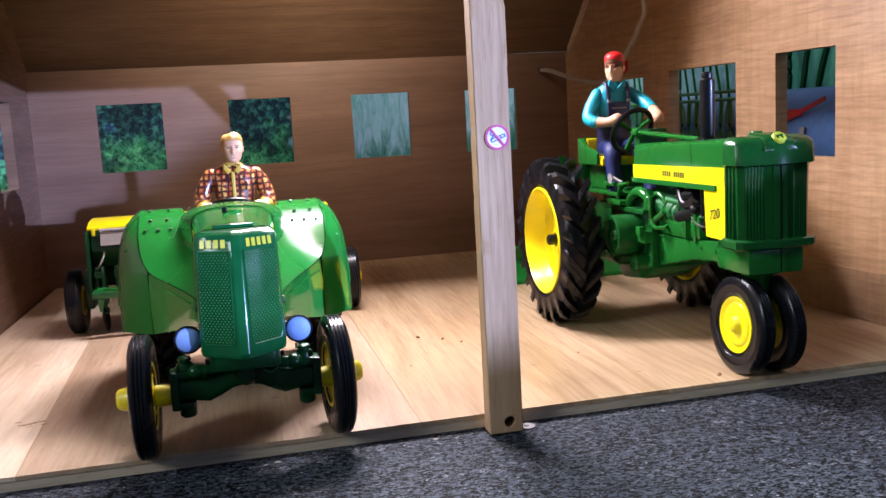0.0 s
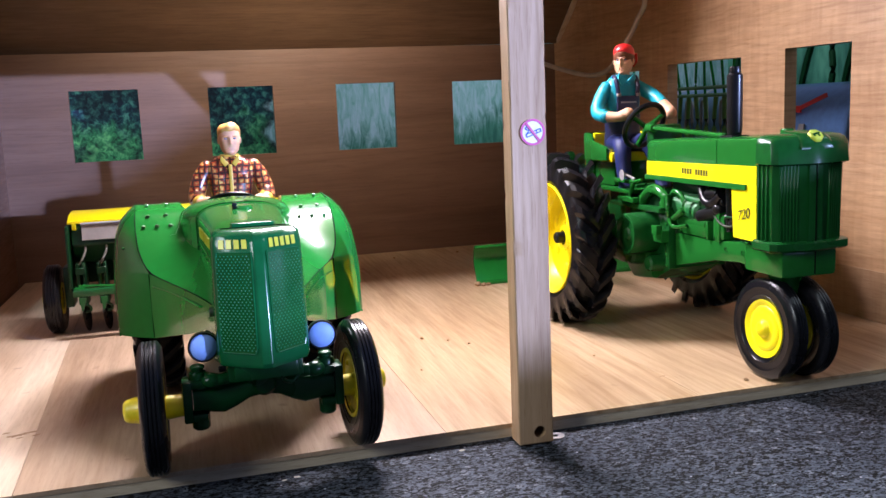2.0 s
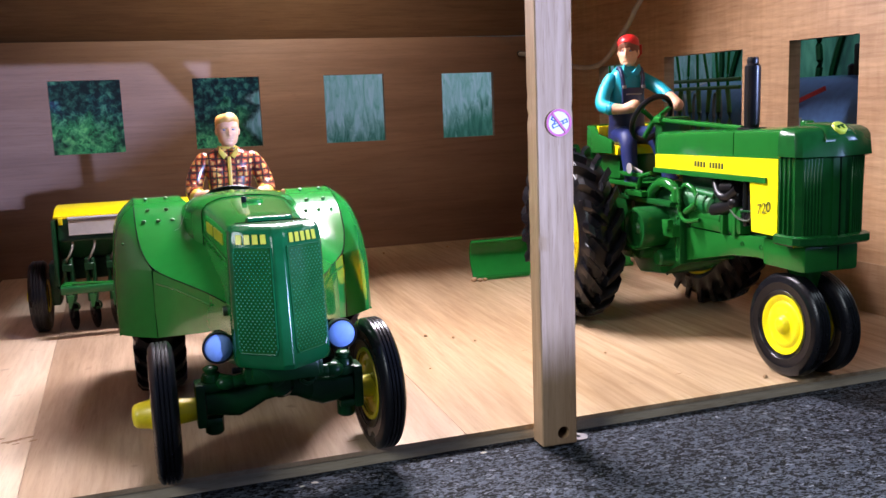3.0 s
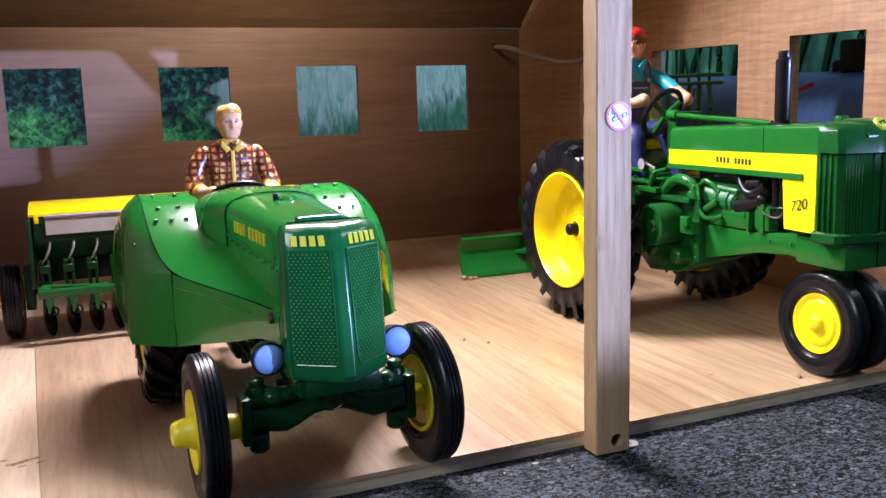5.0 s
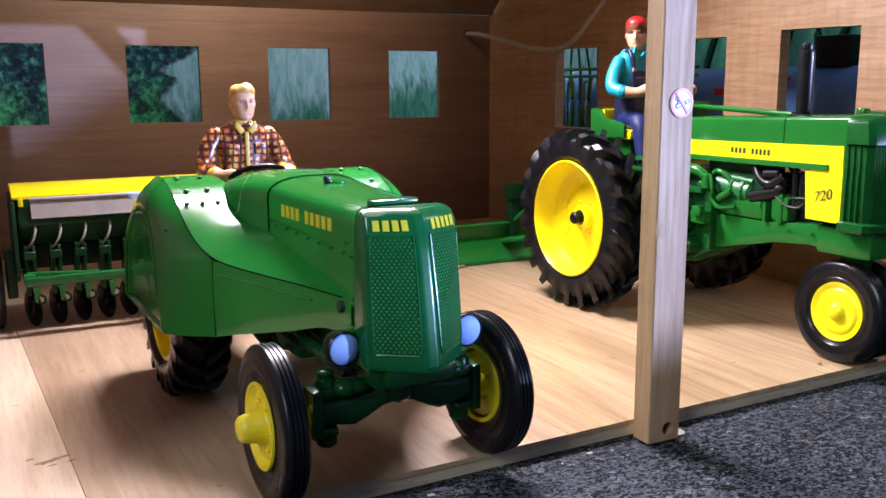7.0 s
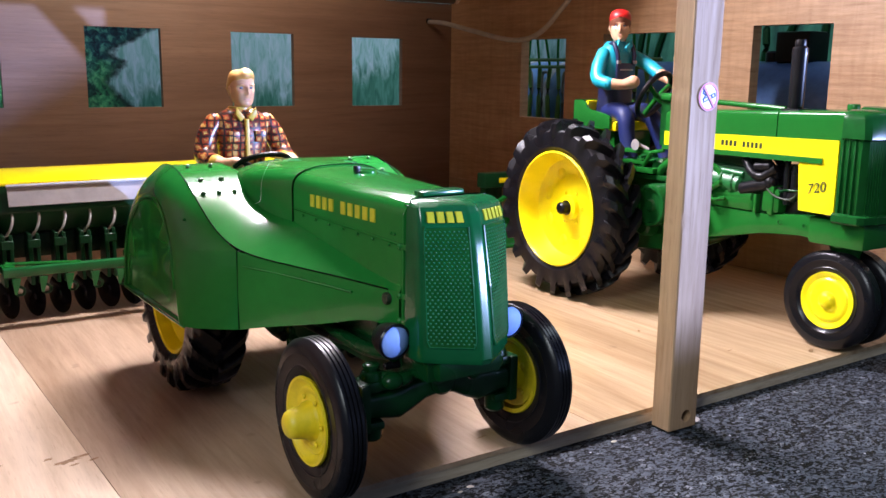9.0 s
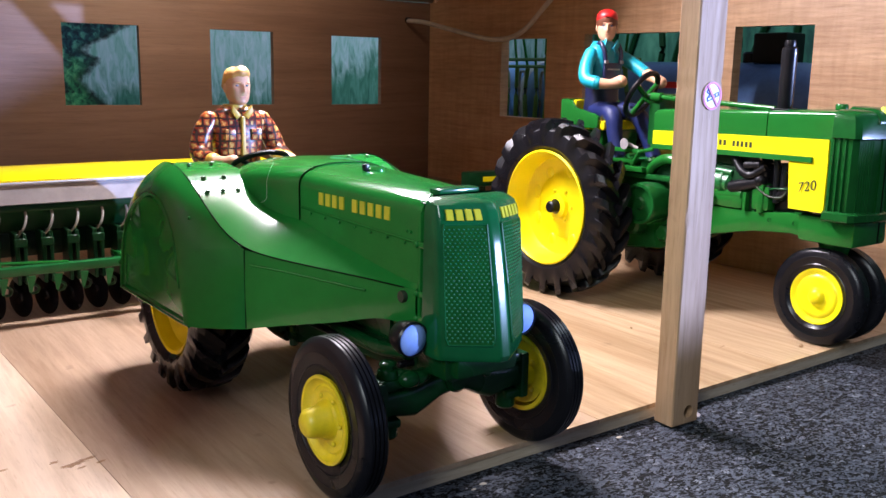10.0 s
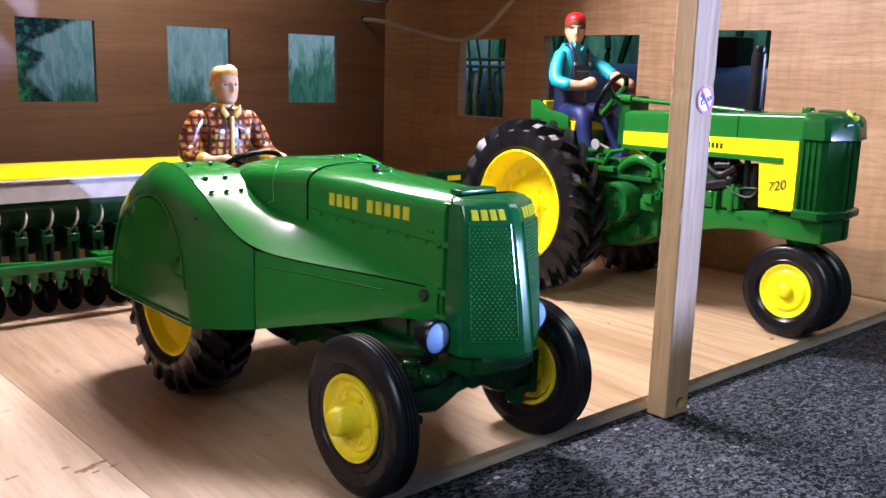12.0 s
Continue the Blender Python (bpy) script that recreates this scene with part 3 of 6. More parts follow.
# knots and worn marks in the floor
for k, (x, y, a, b) in enumerate(((-0.0850, 0.5725, 0.0040, 0.0013), (-0.0800, 0.5750, 0.0030, 0.0010), (-0.0765, 0.5705, 0.0016, 0.0007), (-0.0895, 0.5775, 0.0013, 0.0008), (-0.0830, 0.5690, 0.0016, 0.0006), (-0.112, 0.620, 0.0016, 0.0006), (0.045, 0.520, 0.0020, 0.0004), (0.172, 0.560, 0.0016, 0.0003), (0.205, 0.545, 0.0022, 0.0003), (0.155, 0.612, 0.0024, 0.0003), (-0.02, 0.700, 0.0020, 0.0004), (-0.1050, 0.5800, 0.0020, 0.0007))):
    ring = []
    for i in range(36):
        t = i * math.pi / 18
        w = 1 + 0.75 * noise.noise(Vector((math.cos(t) * 2.6 + k * 5, math.sin(t) * 2.6, k))) + 0.35 * noise.noise(Vector((math.cos(t) * 7 + k * 3, math.sin(t) * 7, k + 9)))
        ring.append((x + a * w * math.cos(t), y + b * w * math.sin(t) + 0.25 * a * w * math.cos(t)))
    part("knot", prism(ring, "z", -0.0001, 0.00002), KNOT, floor, "brown knot in the board")

# ---- wheels ----
def ribbed_tyre(R, rin, w, seg=56):
    h = w / 2
    g = 0.0007
    wall = [(rin, h * 0.62), (rin + 0.0012, h * 0.82), (R * 0.655, h * 0.94), (R * 0.665, h * 1.0), (R * 0.68, h * 0.95), (R * 0.80, h), (R * 0.82, h * 1.04), (R * 0.84, h * 0.99), (R * 0.91, h * 0.97), (R - 0.0014, h * 0.86)]
    prof = [(r, -a) for r, a in wall] + [(R - 0.0014, -h * 0.85), (R - 0.0004, -h * 0.72)]
    for k in range(-2, 2):
        a = h * (0.34 * k + 0.17) * 0.95
        prof += [(R, a - h * 0.10), (R, a + h * 0.10)]
        if k < 1:
            prof += [(R - g, a + h * 0.13), (R - g, a + h * 0.20)]
    prof += [(R - 0.0004, h * 0.72), *reversed(wall)]
    return lathe(prof, "x", (0, 0, 0), seg)


def lug_tyre(R, rin, w, n, depth):
    """One moulded skin: side walls, carcass and slanting lugs, staggered from side to side."""
    h, rc = w / 2, R - depth
    pitch = 2 * math.pi / n
    half = [(0.0, 0.0, rc, 0.0, rc), (0.07, 0.07, rc, 0.07, R - 0.0002), (0.42, 0.42, rc - 0.0003, 0.42, R), (0.78, 0.76, rc - 0.0014, 0.80, R - 0.0006), (0.95, 0.88, rc * 0.945, 0.97, R - 0.0030),
            (1.04, 0.945, rc * 0.89, 1.00, rc * 0.925), (1.10, 0.97, rc * 0.82, 0.985, rc * 0.835)]
    stations = [(-1, q) for q in reversed(half[1:])] + [(0, half[0])] + [(1, q) for q in half[1:]]
    rings = []
    for side, (u, xl, rl, xt, rt) in stations:
        hw = pitch * (0.17 + 0.05 * u)
        ring = []
        for i in range(n):
            a0 = pitch * (i + 0.25 * side) - u * pitch * 0.95
            for k, top in ((-1.15, 0), (-0.74, 1), (0.74, 1), (1.15, 0), (0.5 * pitch / hw, 0)):
                t = a0 + k * hw
                r, x = (rt, xt) if top else (rl, xl)
                ring.append((side * x * h if side else 0.0, r * math.cos(t), r * math.sin(t)))
        rings.append(ring)
    m = 5 * n

    def plain(r, x, u, side):
        return [(x, r * math.cos(t), r * math.sin(t)) for t in [pitch * 0.25 * side - u * pitch * 0.95 + 2 * math.pi * (k - 1.5) / m for k in range(m)]]

    left = [plain(rin, -h * 0.70, 1.1, -1), plain(rin + 0.0015, -h * 0.86, 1.1, -1), plain(rc * 0.76, -h * 0.98, 1.1, -1)]
    right = [plain(rc * 0.76, h * 0.98, 1.1, 1), plain(rin + 0.0015, h * 0.86, 1.1, 1), plain(rin, h * 0.70, 1.1, 1)]
    return loft(left + rings + right, caps=False)


def wheel(thing_ob, name, at, side, tyre_bm, rim_profile, mat, hub_profile, hub_mat, lean=0.0, extra=(), toe=0.0):
    """A rim under its thing, with tyre and hub. side: -1 where the outer face looks to -x."""
    m = Matrix.Translation(at) @ Matrix.Rotation(radians(toe), 4, "Z") @ Matrix.Rotation(radians(lean), 4, "Y") @ Matrix.Diagonal((side, 1, 1, 1))
    rim = part(name, move(lathe(rim_profile, "x", (0, 0, 0), 48), m), mat, thing_ob)
    part("tyre", move(tyre_bm, m), RUBBER, rim, "black rubber tyre", 30)
    part("hub", move(lathe(hub_profile, "x", (0, 0, 0), 28), m), hub_mat, rim)
    for bm in extra:
        part("wheel_bolt", move(bm, m), hub_mat, rim)
    return rim


def blocks(n, x0, x1, z0, z1, gap=0.25):
    """A row of n upright plates standing for letters: the outlines in x and z."""
    w = (x1 - x0) / n
    return [(x0 + i * w + w * gap / 2, x0 + (i + 1) * w - w * gap / 2, z0, z1) for i in range(n)]


# ---- orchard tractor with streamlined fenders ----
AY = 0.575
orchard = base("orchard_tractor", pose(0.0150, AY, 0, 0, 0, 1.6), "glossy green toy orchard tractor with full streamlined rear fenders", "toy tractor")


def W(x, y, z):
    """A place of the barn in the orchard tractor's own axes."""
    return Vector((x, y - AY, z))


def mirrored(bm):
    return move(bm, Matrix.Diagonal((-1, 1, 1, 1)))


def resample(points, n):
    pts = [Vector(p) for p in points]
    d = [0.0]
    for a, b in zip(pts, pts[1:]):
        d.append(d[-1] + (b - a).length)
    out = []
    for i in range(n):
        t = d[-1] * i / (n - 1)
        k = max(j for j in range(len(pts) - 1) if d[j] <= t + 1e-12)
        f = (t - d[k]) / max(d[k + 1] - d[k], 1e-9)
        out.append(pts[k].lerp(pts[k + 1], f))
    return out


# crease over the fender: half width, along, height
CREASE = smooth_path([(0.0399, 0.5724, 0.0652), (0.0433, 0.5830, 0.0702), (0.0446, 0.5905, 0.0765), (0.0450, 0.6020, 0.0833), (0.0450, 0.6120, 0.0880), (0.0450, 0.6200, 0.0902), (0.0450, 0.6320, 0.0910),
                      (0.0450, 0.6440, 0.0880), (0.0450, 0.6560, 0.0800), (0.0450, 0.6660, 0.0660), (0.0450, 0.6700, 0.0500), (0.0450, 0.6710, 0.0365)], 5)
ARCH = smooth_path([(0.0546, 0.5932, 0.0617), (0.0543, 0.5970, 0.0690), (0.0540, 0.6020, 0.0747), (0.0536, 0.6080, 0.0789), (0.0534, 0.6140, 0.0814), (0.0533, 0.6205, 0.0826), (0.0533, 0.6284, 0.0823),
                    (0.0536, 0.6365, 0.0800), (0.0540, 0.6437, 0.0767), (0.0545, 0.6551, 0.0673), (0.0549, 0.6618, 0.0521), (0.0550, 0.6650, 0.0356)], 5)


def relaxed(points, n, passes=10):
    """The curve with even steps and its small waves taken out."""
    p = resample(points, n)
    for _ in range(passes):
        p = [p[0]] + [0.25 * p[i - 1] + 0.5 * p[i] + 0.25 * p[i + 1] for i in range(1, n - 1)] + [p[-1]]
    return p


CREASE, ARCH = relaxed(CREASE, 64), relaxed(ARCH, 64)
FRONT_C = [Vector((0.0399, 0.5724, z)) for z in (0.0368, 0.0440, 0.0512, 0.0584)]
FRONT_A = [Vector((0.0549, y, z)) for y, z in ((0.5877, 0.0363), (0.5890, 0.0425), (0.5903, 0.0490), (0.5917, 0.0555))]
outer = FRONT_A + ARCH
inner = FRONT_C + CREASE


def fender():
    rings = []
    for f, bulge in ((0.0, 0.0), (0.10, 0.0003), (0.45, 0.0009), (0.8, 0.0007), (1.0, 0.0)):
        ring = []
        for a, b in zip(inner, outer):
            p = a.lerp(b, f)
            n = Vector((0, p.y - 0.627, max(p.z - 0.045, 0)))
            n = n.normalized() if n.length > 1e-6 else Vector((0, 0, 1))
            p += n * bulge + Vector((bulge * 0.8, 0, 0))
            ring.append(W(*p))
        rings.append(ring)
    c = Vector((0.0545, 0.6265, 0.050))
    for f, x in ((0.94, 0.0008), (0.91, 0.0008), (0.885, 0.0002)):
        rings.append([W(p.x + x, c.y + (p.y - c.y) * f, c.z + (p.z - c.z) * f) for p in outer])
    for f, x in ((0.86, 0.0546), (0.45, 0.0548), (0.12, 0.05485)):
        rings.append([W(x, c.y + (p.y - c.y) * f, c.z + (p.z - c.z) * f) for p in outer])
    for ring in rings[-6:]:
        ring.append(ring[0].copy())
    for ring in rings[:-6]:
        ring.append(ring[-1].copy())
    bm = loft(rings, closed=False, caps=False)
    bm.verts.ensure_lookup_table()
    bm.faces.new(list(bm.verts)[-len(outer) - 1:-1])
    return bm


def fender_top():
    """Top sheet from the crease in to the hood, falling from the fender to the catwalk by the nose."""
    nose = smooth_path([(0.0155, 0.5035, 0.0620), (0.0188, 0.519, 0.0621), (0.0243, 0.538, 0.0624), (0.0325, 0.560, 0.0632), (0.0399, 0.5724, 0.0652)], 6)[:-1]
    line = nose + CREASE
    line = [line[0]] + relaxed(line, 90, 14)[1:]
    rings = []
    for f in (0.0, 0.02, 0.1, 0.2, 0.32, 0.44, 0.56, 0.68, 0.8, 0.9, 1.0):
        ring = []
        for p in line:
            t = min(max((p.y - 0.586) / 0.040, 0), 1)
            t = t * t * (3 - 2 * t)
            xin = 0.0135 * (1 - t) + 0.0245 * t
            zin = 0.0650 + max(p.y - 0.510, 0) * 0.205
            zin = 0.0795 - 0.5 * (0.0795 - zin + math.sqrt((0.0795 - zin) ** 2 + 0.004 ** 2))
            top = 0.5 * (p.z + zin + math.sqrt((p.z - zin) ** 2 + 0.003 ** 2))
            q = Vector((xin, p.y, top * (1 - t) + p.z * t))
            r = p.lerp(q, f)
            r.z = p.z + (q.z - p.z) * (0.75 * f + 0.25 * f * f)
            ring.append(W(*r))
        rings.append(ring)
    rings.append([W(v.x, v.y + AY, max(v.z - 0.012, 0.036)) for v in rings[-1]])
    return loft(rings, closed=False, caps=False), line


def skirt():
    top = [(0.0155, 0.5035, 0.0620), (0.0188, 0.519, 0.0621), (0.0243, 0.538, 0.0624), (0.0325, 0.560, 0.0632), (0.0399, 0.5724, 0.0652)]
    low = [(0.0150, 0.5035, 0.0500), (0.0186, 0.519, 0.0500), (0.0242, 0.538, 0.0450), (0.0325, 0.560, 0.0398), (0.0399, 0.5724, 0.0368)]
    t, b = smooth_path(top, 5), smooth_path(low, 5)
    rings = [[W(*a.lerp(c, f)) + Vector((0.0004 * math.sin(math.pi * f), 0, 0)) for a, c in zip(t, b)] for f in (0, 0.04, 0.3, 0.6, 0.96, 1)]
    rings.append([v - Vector((0.0012, 0, 0)) for v in rings[-1]])
    return loft(rings, closed=False, caps=False)


for s in (1, -1):
    fl = mirrored if s < 0 else (lambda q: q)
    f_ob = part("fender", fl(fender()), GREEN, orchard, "glossy green streamlined rear fender", 30)
    top_bm, line = fender_top()
    part("fender_top", fl(top_bm), GREEN, f_ob, "", 40)
    part("panel_joint", fl(tube([W(p.x + 0.0003, p.y, p.z + 0.0001) for p in line[2:]], 0.00022, 6)), JOINT, f_ob)
    part("panel_joint", fl(tube([W(0.0401, 0.5724, z) for z in (0.037, 0.05, 0.0652)], 0.0002, 6)), JOINT, f_ob)
    part("fender_bead", fl(tube([W(p.x + 0.0008, 0.6265 + (p.y - 0.6265) * 0.90, 0.050 + (p.z - 0.050) * 0.90) for p in outer[2:]], 0.0006, 8)), GREEN, f_ob)
    part("fender_lip", fl(tube([W(p.x, p.y, p.z) for p in (outer[0], *[outer[0].lerp(outer[-1], k / 6) + Vector((0, 0, -0.0002)) for k in range(1, 6)], outer[-1])], 0.0005, 8)), GREEN, f_ob)
    for y, xs in ((0.6085, (0.0395, 0.0315)), (0.6000, (0.0415, 0.0355, 0.0295)), (0.6215, (0.040, 0.031))):
        z = min(CREASE, key=lambda p: abs(p.y - y) + (p.z < 0.06)).z
        for x in xs:
            part("rivet", fl(ball(W(x, y, z + 0.0003), 0.0010, (1, 1, 0.60), 14, 8)), RIVET, f_ob)
    part("rivet", fl(ball(W(0.0510, 0.5945, 0.0742), 0.0006, (1, 1, 1), 10, 6)), GREEN, f_ob)
    part("side_skirt", fl(skirt()), GREEN, orchard)
    # no opening here: a dark disc paints the shade inside the hole
    part("skirt_hole", fl(lathe([(0, 0.0008), (0.0017, 0.0008), (0.0019, 0.0003), (0.0019, -0.001)], "x", W(0.0170, 0.5085, 0.0592), 20)), INK, orchard, "dark disc for the shade in a round hole")
    part("skirt_bead", fl(tube([W(0.0386, 0.570, 0.0600), W(0.0320, 0.5590, 0.0592), W(0.0248, 0.538, 0.0586), W(0.0208, 0.524, 0.0584)], 0.0004, 6)), GREEN, orchard)


def hood_ring(y, hw, z0, zs, zt, power=2.6, n=24):
    """A cross-section: straight sides from z0 to zs and a rounded top."""
    ring = [W(-hw, y, z0), W(-hw, y, (z0 + zs) / 2)]
    for k in range(n + 1):
        a = math.pi * (1 - k / n)
        c, q = math.cos(a), math.sin(a)
        ring.append(W(hw * math.copysign(abs(c) ** (2 / power), c), y, zs + (zt - zs) * abs(q) ** (2 / power)))
    return ring + [W(hw, y, (z0 + zs) / 2), W(hw, y, z0)]


hood = part("hood", loft([hood_ring(y, hw, 0.052, zs, zt) for y, hw, zs, zt in
                          ((0.5030, 0.0143, 0.0845, 0.0908), (0.506, 0.0146, 0.0848, 0.0912), (0.525, 0.0157, 0.0851, 0.0919), (0.548, 0.0170, 0.0854, 0.0927), (0.5718, 0.0184, 0.0858, 0.0934))]), GREEN, orchard, "", 30)
part("panel_joint", tube([p + Vector((0, 0, 0.0)) for p in hood_ring(0.5722, 0.0187, 0.070, 0.0859, 0.0938)], 0.0002, 6), JOINT, hood)
cowl = part("cowl", loft([hood_ring(y, hw, z0, zs, zt, 2.5) for y, hw, z0, zs, zt in
                          ((0.5726, 0.0186, 0.0715, 0.0855, 0.0937), (0.578, 0.0206, 0.0715, 0.0845, 0.0942), (0.588, 0.0238, 0.0720, 0.0840, 0.0943), (0.600, 0.0256, 0.0730, 0.0836, 0.0938),
                           (0.612, 0.0250, 0.0740, 0.0834, 0.0927), (0.622, 0.0225, 0.0760, 0.0832, 0.0908), (0.630, 0.0170, 0.0780, 0.0832, 0.0882))]), GREEN, orchard, "", 50)
# row of rivets and a shelf line along the hood's side
for s in (-1, 1):
    part("hood_bead", tube([W(s * 0.0163, 0.5345, 0.0775), W(s * 0.0148, 0.505, 0.0765)], 0.0004, 6), GREEN, hood)
    part("hood_bead", tube([W(s * 0.0187, 0.571, 0.0790), W(s * 0.0163, 0.5345, 0.0775)], 0.0004, 6), GREEN, hood)
    for k in range(7):
        y = 0.510 + k * 0.009
        part("rivet", ball(W(s * (0.0143 + (y - 0.5) * 0.058 + 0.0006), y, 0.0757 + (y - 0.51) * 0.030), 0.0005, (1, 1, 1), 8, 5), GREEN, hood)
    # letters on the hood stand as plain plates
    for n, y0, y1 in ((4, 0.5600, 0.5432), (5, 0.5398, 0.5175)):
        for a, b, c, d in blocks(n, y1, y0, 0.0812, 0.0854, 0.34):
            m = (a + b) / 2
            x = 0.0142 + (m - 0.5) * 0.0587 + 0.00012
            pl = box(-0.00022, 0.00022, a - AY, b - AY, c, d)
            part("letter_bar", move(pl, Matrix.Translation((s * x, 0, 0.0))), GOLD, hood, "plain yellow bar of the lettering")
    # the channel between the hood and the grille shell, bridged by clips; its shade is in the colour
    part("nose_strip", box(*(sorted((s * 0.0060, s * 0.0131))), 0.4965 - AY, 0.5050 - AY, 0.0440, 0.0885, 0.0003), SHADED_CAST, hood, "channel behind the grille shell, its shade put into the colour")
    part("hood_flange", box(*(sorted((s * 0.0128, s * 0.0147))), 0.5026 - AY, 0.5040 - AY, 0.0520, 0.0860, 0.0003), GREEN, hood)
    for z in (0.0530, 0.0608, 0.0760):
        part("clip", join(box(*sorted((s * 0.0128, s * 0.0152)), 0.4982 - AY, 0.5042 - AY, z - 0.0010, z + 0.0010, 0.0005), ball(W(s * 0.0152, 0.5040, z), 0.0011, (0.7, 1, 1), 10, 6)), GREEN, hood)
    for y in (0.5075, 0.5095):
        part("rivet", ball(W(s * 0.0149, y, 0.0792), 0.0005, (1, 1, 1), 8, 5), GREEN, hood)

part("cap_plate", prism([(-0.0075, -0.0722), (0.0075, -0.0722), (0.0082, -0.0705), (0.0075, -0.0665), (-0.0075, -0.0665), (-0.0082, -0.0705)], "z", 0.0902, 0.0922, 0.0006), COOL_SHADED_GREEN, orchard, "raised radiator cap plate")
part("fuel_cap", lathe([(0, 0.0024), (0.0026, 0.0023), (0.0034, 0.0016), (0.0036, 0.0)], "z", W(0.0010, 0.5525, 0.0917), 28), GREEN, orchard)
part("cap_knob", box(-0.0042, -0.0022, -0.0236, -0.0216, 0.0928, 0.0952, 0.0003), BLACK, orchard, "small black knob")


# grille shell: a pointed nose
def nose_ring(z, hw, ys, yr, yb=0.4990):
    """Plan outline of the nose at one height, from the back left round the soft ridge to the back right."""
    def flank(u):
        return Vector((0.0022 + (hw * 0.97 - 0.0022) * u, (yr + 0.0004) + (ys - yr - 0.0004) * u - 0.0004 * (1 - abs(2 * u - 1))))

    def arc(a, b, c, n):
        return [a * (1 - t) ** 2 + b * 2 * t * (1 - t) + c * t * t for t in [k / n for k in range(n + 1)]]

    side = [Vector((hw, yb))] + arc(Vector((hw, ys + 0.0034)), Vector((hw, ys + 0.0004)), flank(0.93), 5) + [flank(0.7), flank(0.5), flank(0.3), flank(0.12), flank(0.05)]
    tip = arc(flank(0.015), Vector((0.0017, yr)), Vector((0.0013, yr)), 4) + [Vector((0.0007, yr)), Vector((0, yr))]
    half = side + tip
    return [W(-p.x, p.y, z) for p in half] + [W(p.x, p.y, z) for p in reversed(half[:-1])]


NOSE = [(0.0424, 0.0146, 0.4922, 0.4822), (0.0432, 0.0160, 0.4906, 0.4797), (0.0450, 0.0164, 0.4897, 0.4788), (0.060, 0.0163, 0.4905, 0.4811), (0.078, 0.0161, 0.4918, 0.4844), (0.0865, 0.0159, 0.4931, 0.4866),
        (0.0890, 0.0155, 0.4944, 0.4884), (0.0903, 0.0144, 0.4965, 0.4910), (0.0909, 0.0120, 0.4985, 0.4940)]
part("grille_shell", loft([nose_ring(*r) for r in NOSE]), COOL_SHADED_GREEN, orchard, "", 30)


def nose_xy(u, z, off):
    """A place on the nose's flank, u from the ridge (0) to the corner (1)."""
    for a, b in zip(NOSE, NOSE[1:]):
        if a[0] <= z <= b[0]:
            f = (z - a[0]) / (b[0] - a[0])
            hw, ys, yr = (a[k] * (1 - f) + b[k] * f for k in (1, 2, 3))
            break
    x = 0.0022 + (hw * 0.97 - 0.0022) * u
    y = (yr + 0.0004) + (ys - yr - 0.0004) * u - 0.0004 * (1 - abs(2 * u - 1))
    return x, y - off


PZ0, PZ1 = 0.0484, 0.0836


def panel_edge(z):
    """Inner edge of the dotted panel: it draws in towards the ridge at the top."""
    return 0.075 - 0.035 * (z - PZ0) / (PZ1 - PZ0)


for s in (-1, 1):
    rings = []
    for v in range(15):
        z = PZ0 + (PZ1 - PZ0) * v / 14
        rings.append([])
        for k in range(9):
            x, y = nose_xy(panel_edge(z) + (0.93 - panel_edge(z)) * k / 8, z, 0.0004)
            rings[-1].append(W(s * x, y, z))
    panel_ob = part("grille_panel", loft(rings, closed=False, caps=False), GREEN_SHELL, orchard, "green grille panel with rows of raised dots")
    dots = bmesh.new()
    for r in range(34):
        z = PZ0 + 0.0012 + r * 0.00099
        for k in range(9):
            u = 0.11 + (k + (0.5 if r % 2 else 0.0)) * 0.094
            if u < panel_edge(z) + 0.035:
                continue
            x, y = nose_xy(u, z, 0.0004)
            c = W(s * x, y, z)
            top = dots.verts.new(c + Vector((0, -0.00052, 0)))
            ring6 = [[dots.verts.new(c + Vector((w * math.cos(a), d, w * math.sin(a)))) for a in [math.pi * q / 3 for q in range(6)]] for w, d in ((0.00033, 0.0002), (0.00023, -0.00022))]
            for q in range(6):
                dots.faces.new((top, ring6[1][q], ring6[1][(q + 1) % 6]))
                dots.faces.new((ring6[1][q], ring6[0][q], ring6[0][(q + 1) % 6], ring6[1][(q + 1) % 6]))
    tagged(part("grille_dots", dots, GLINT, panel_ob, "fine raised dots", 80), kind="stuff")
    frame_line = []
    for u, z in ((panel_edge(PZ1), PZ1), (panel_edge(0.066), 0.066), (0.075, PZ0 + 0.002), (0.13, PZ0), (0.88, PZ0), (0.93, PZ0 + 0.002), (0.93, PZ1 - 0.0014), (0.90, PZ1), (panel_edge(PZ1), PZ1)):
        x, y = nose_xy(u, z, 0.0004)
        frame_line.append(W(s * x, y, z))
    part("grille_bead", join(*[tube([a, a.lerp(b, 0.5), b], 0.00034, 6) for a, b in zip(frame_line, frame_line[1:])]), COOL_SHADED_GREEN, orchard)
    n = 4 if s < 0 else 5
    for i in range(n):
        u0, u1 = 0.13 + 0.78 * i / n, 0.13 + 0.78 * (i + 0.66) / n
        rings = []
        for z in (0.0849, 0.0879):
            (xa, ya), (xb, yb) = nose_xy(u0, z, 0.0007), nose_xy(u1, z, 0.0007)
            rings.append([W(s * xa, ya, z), W(s * xb, yb, z), W(s * xb, yb + 0.0006, z), W(s * xa, ya + 0.0006, z)])
        part("letter_bar", loft(rings), GOLD, orchard, "plain yellow bar of the lettering")

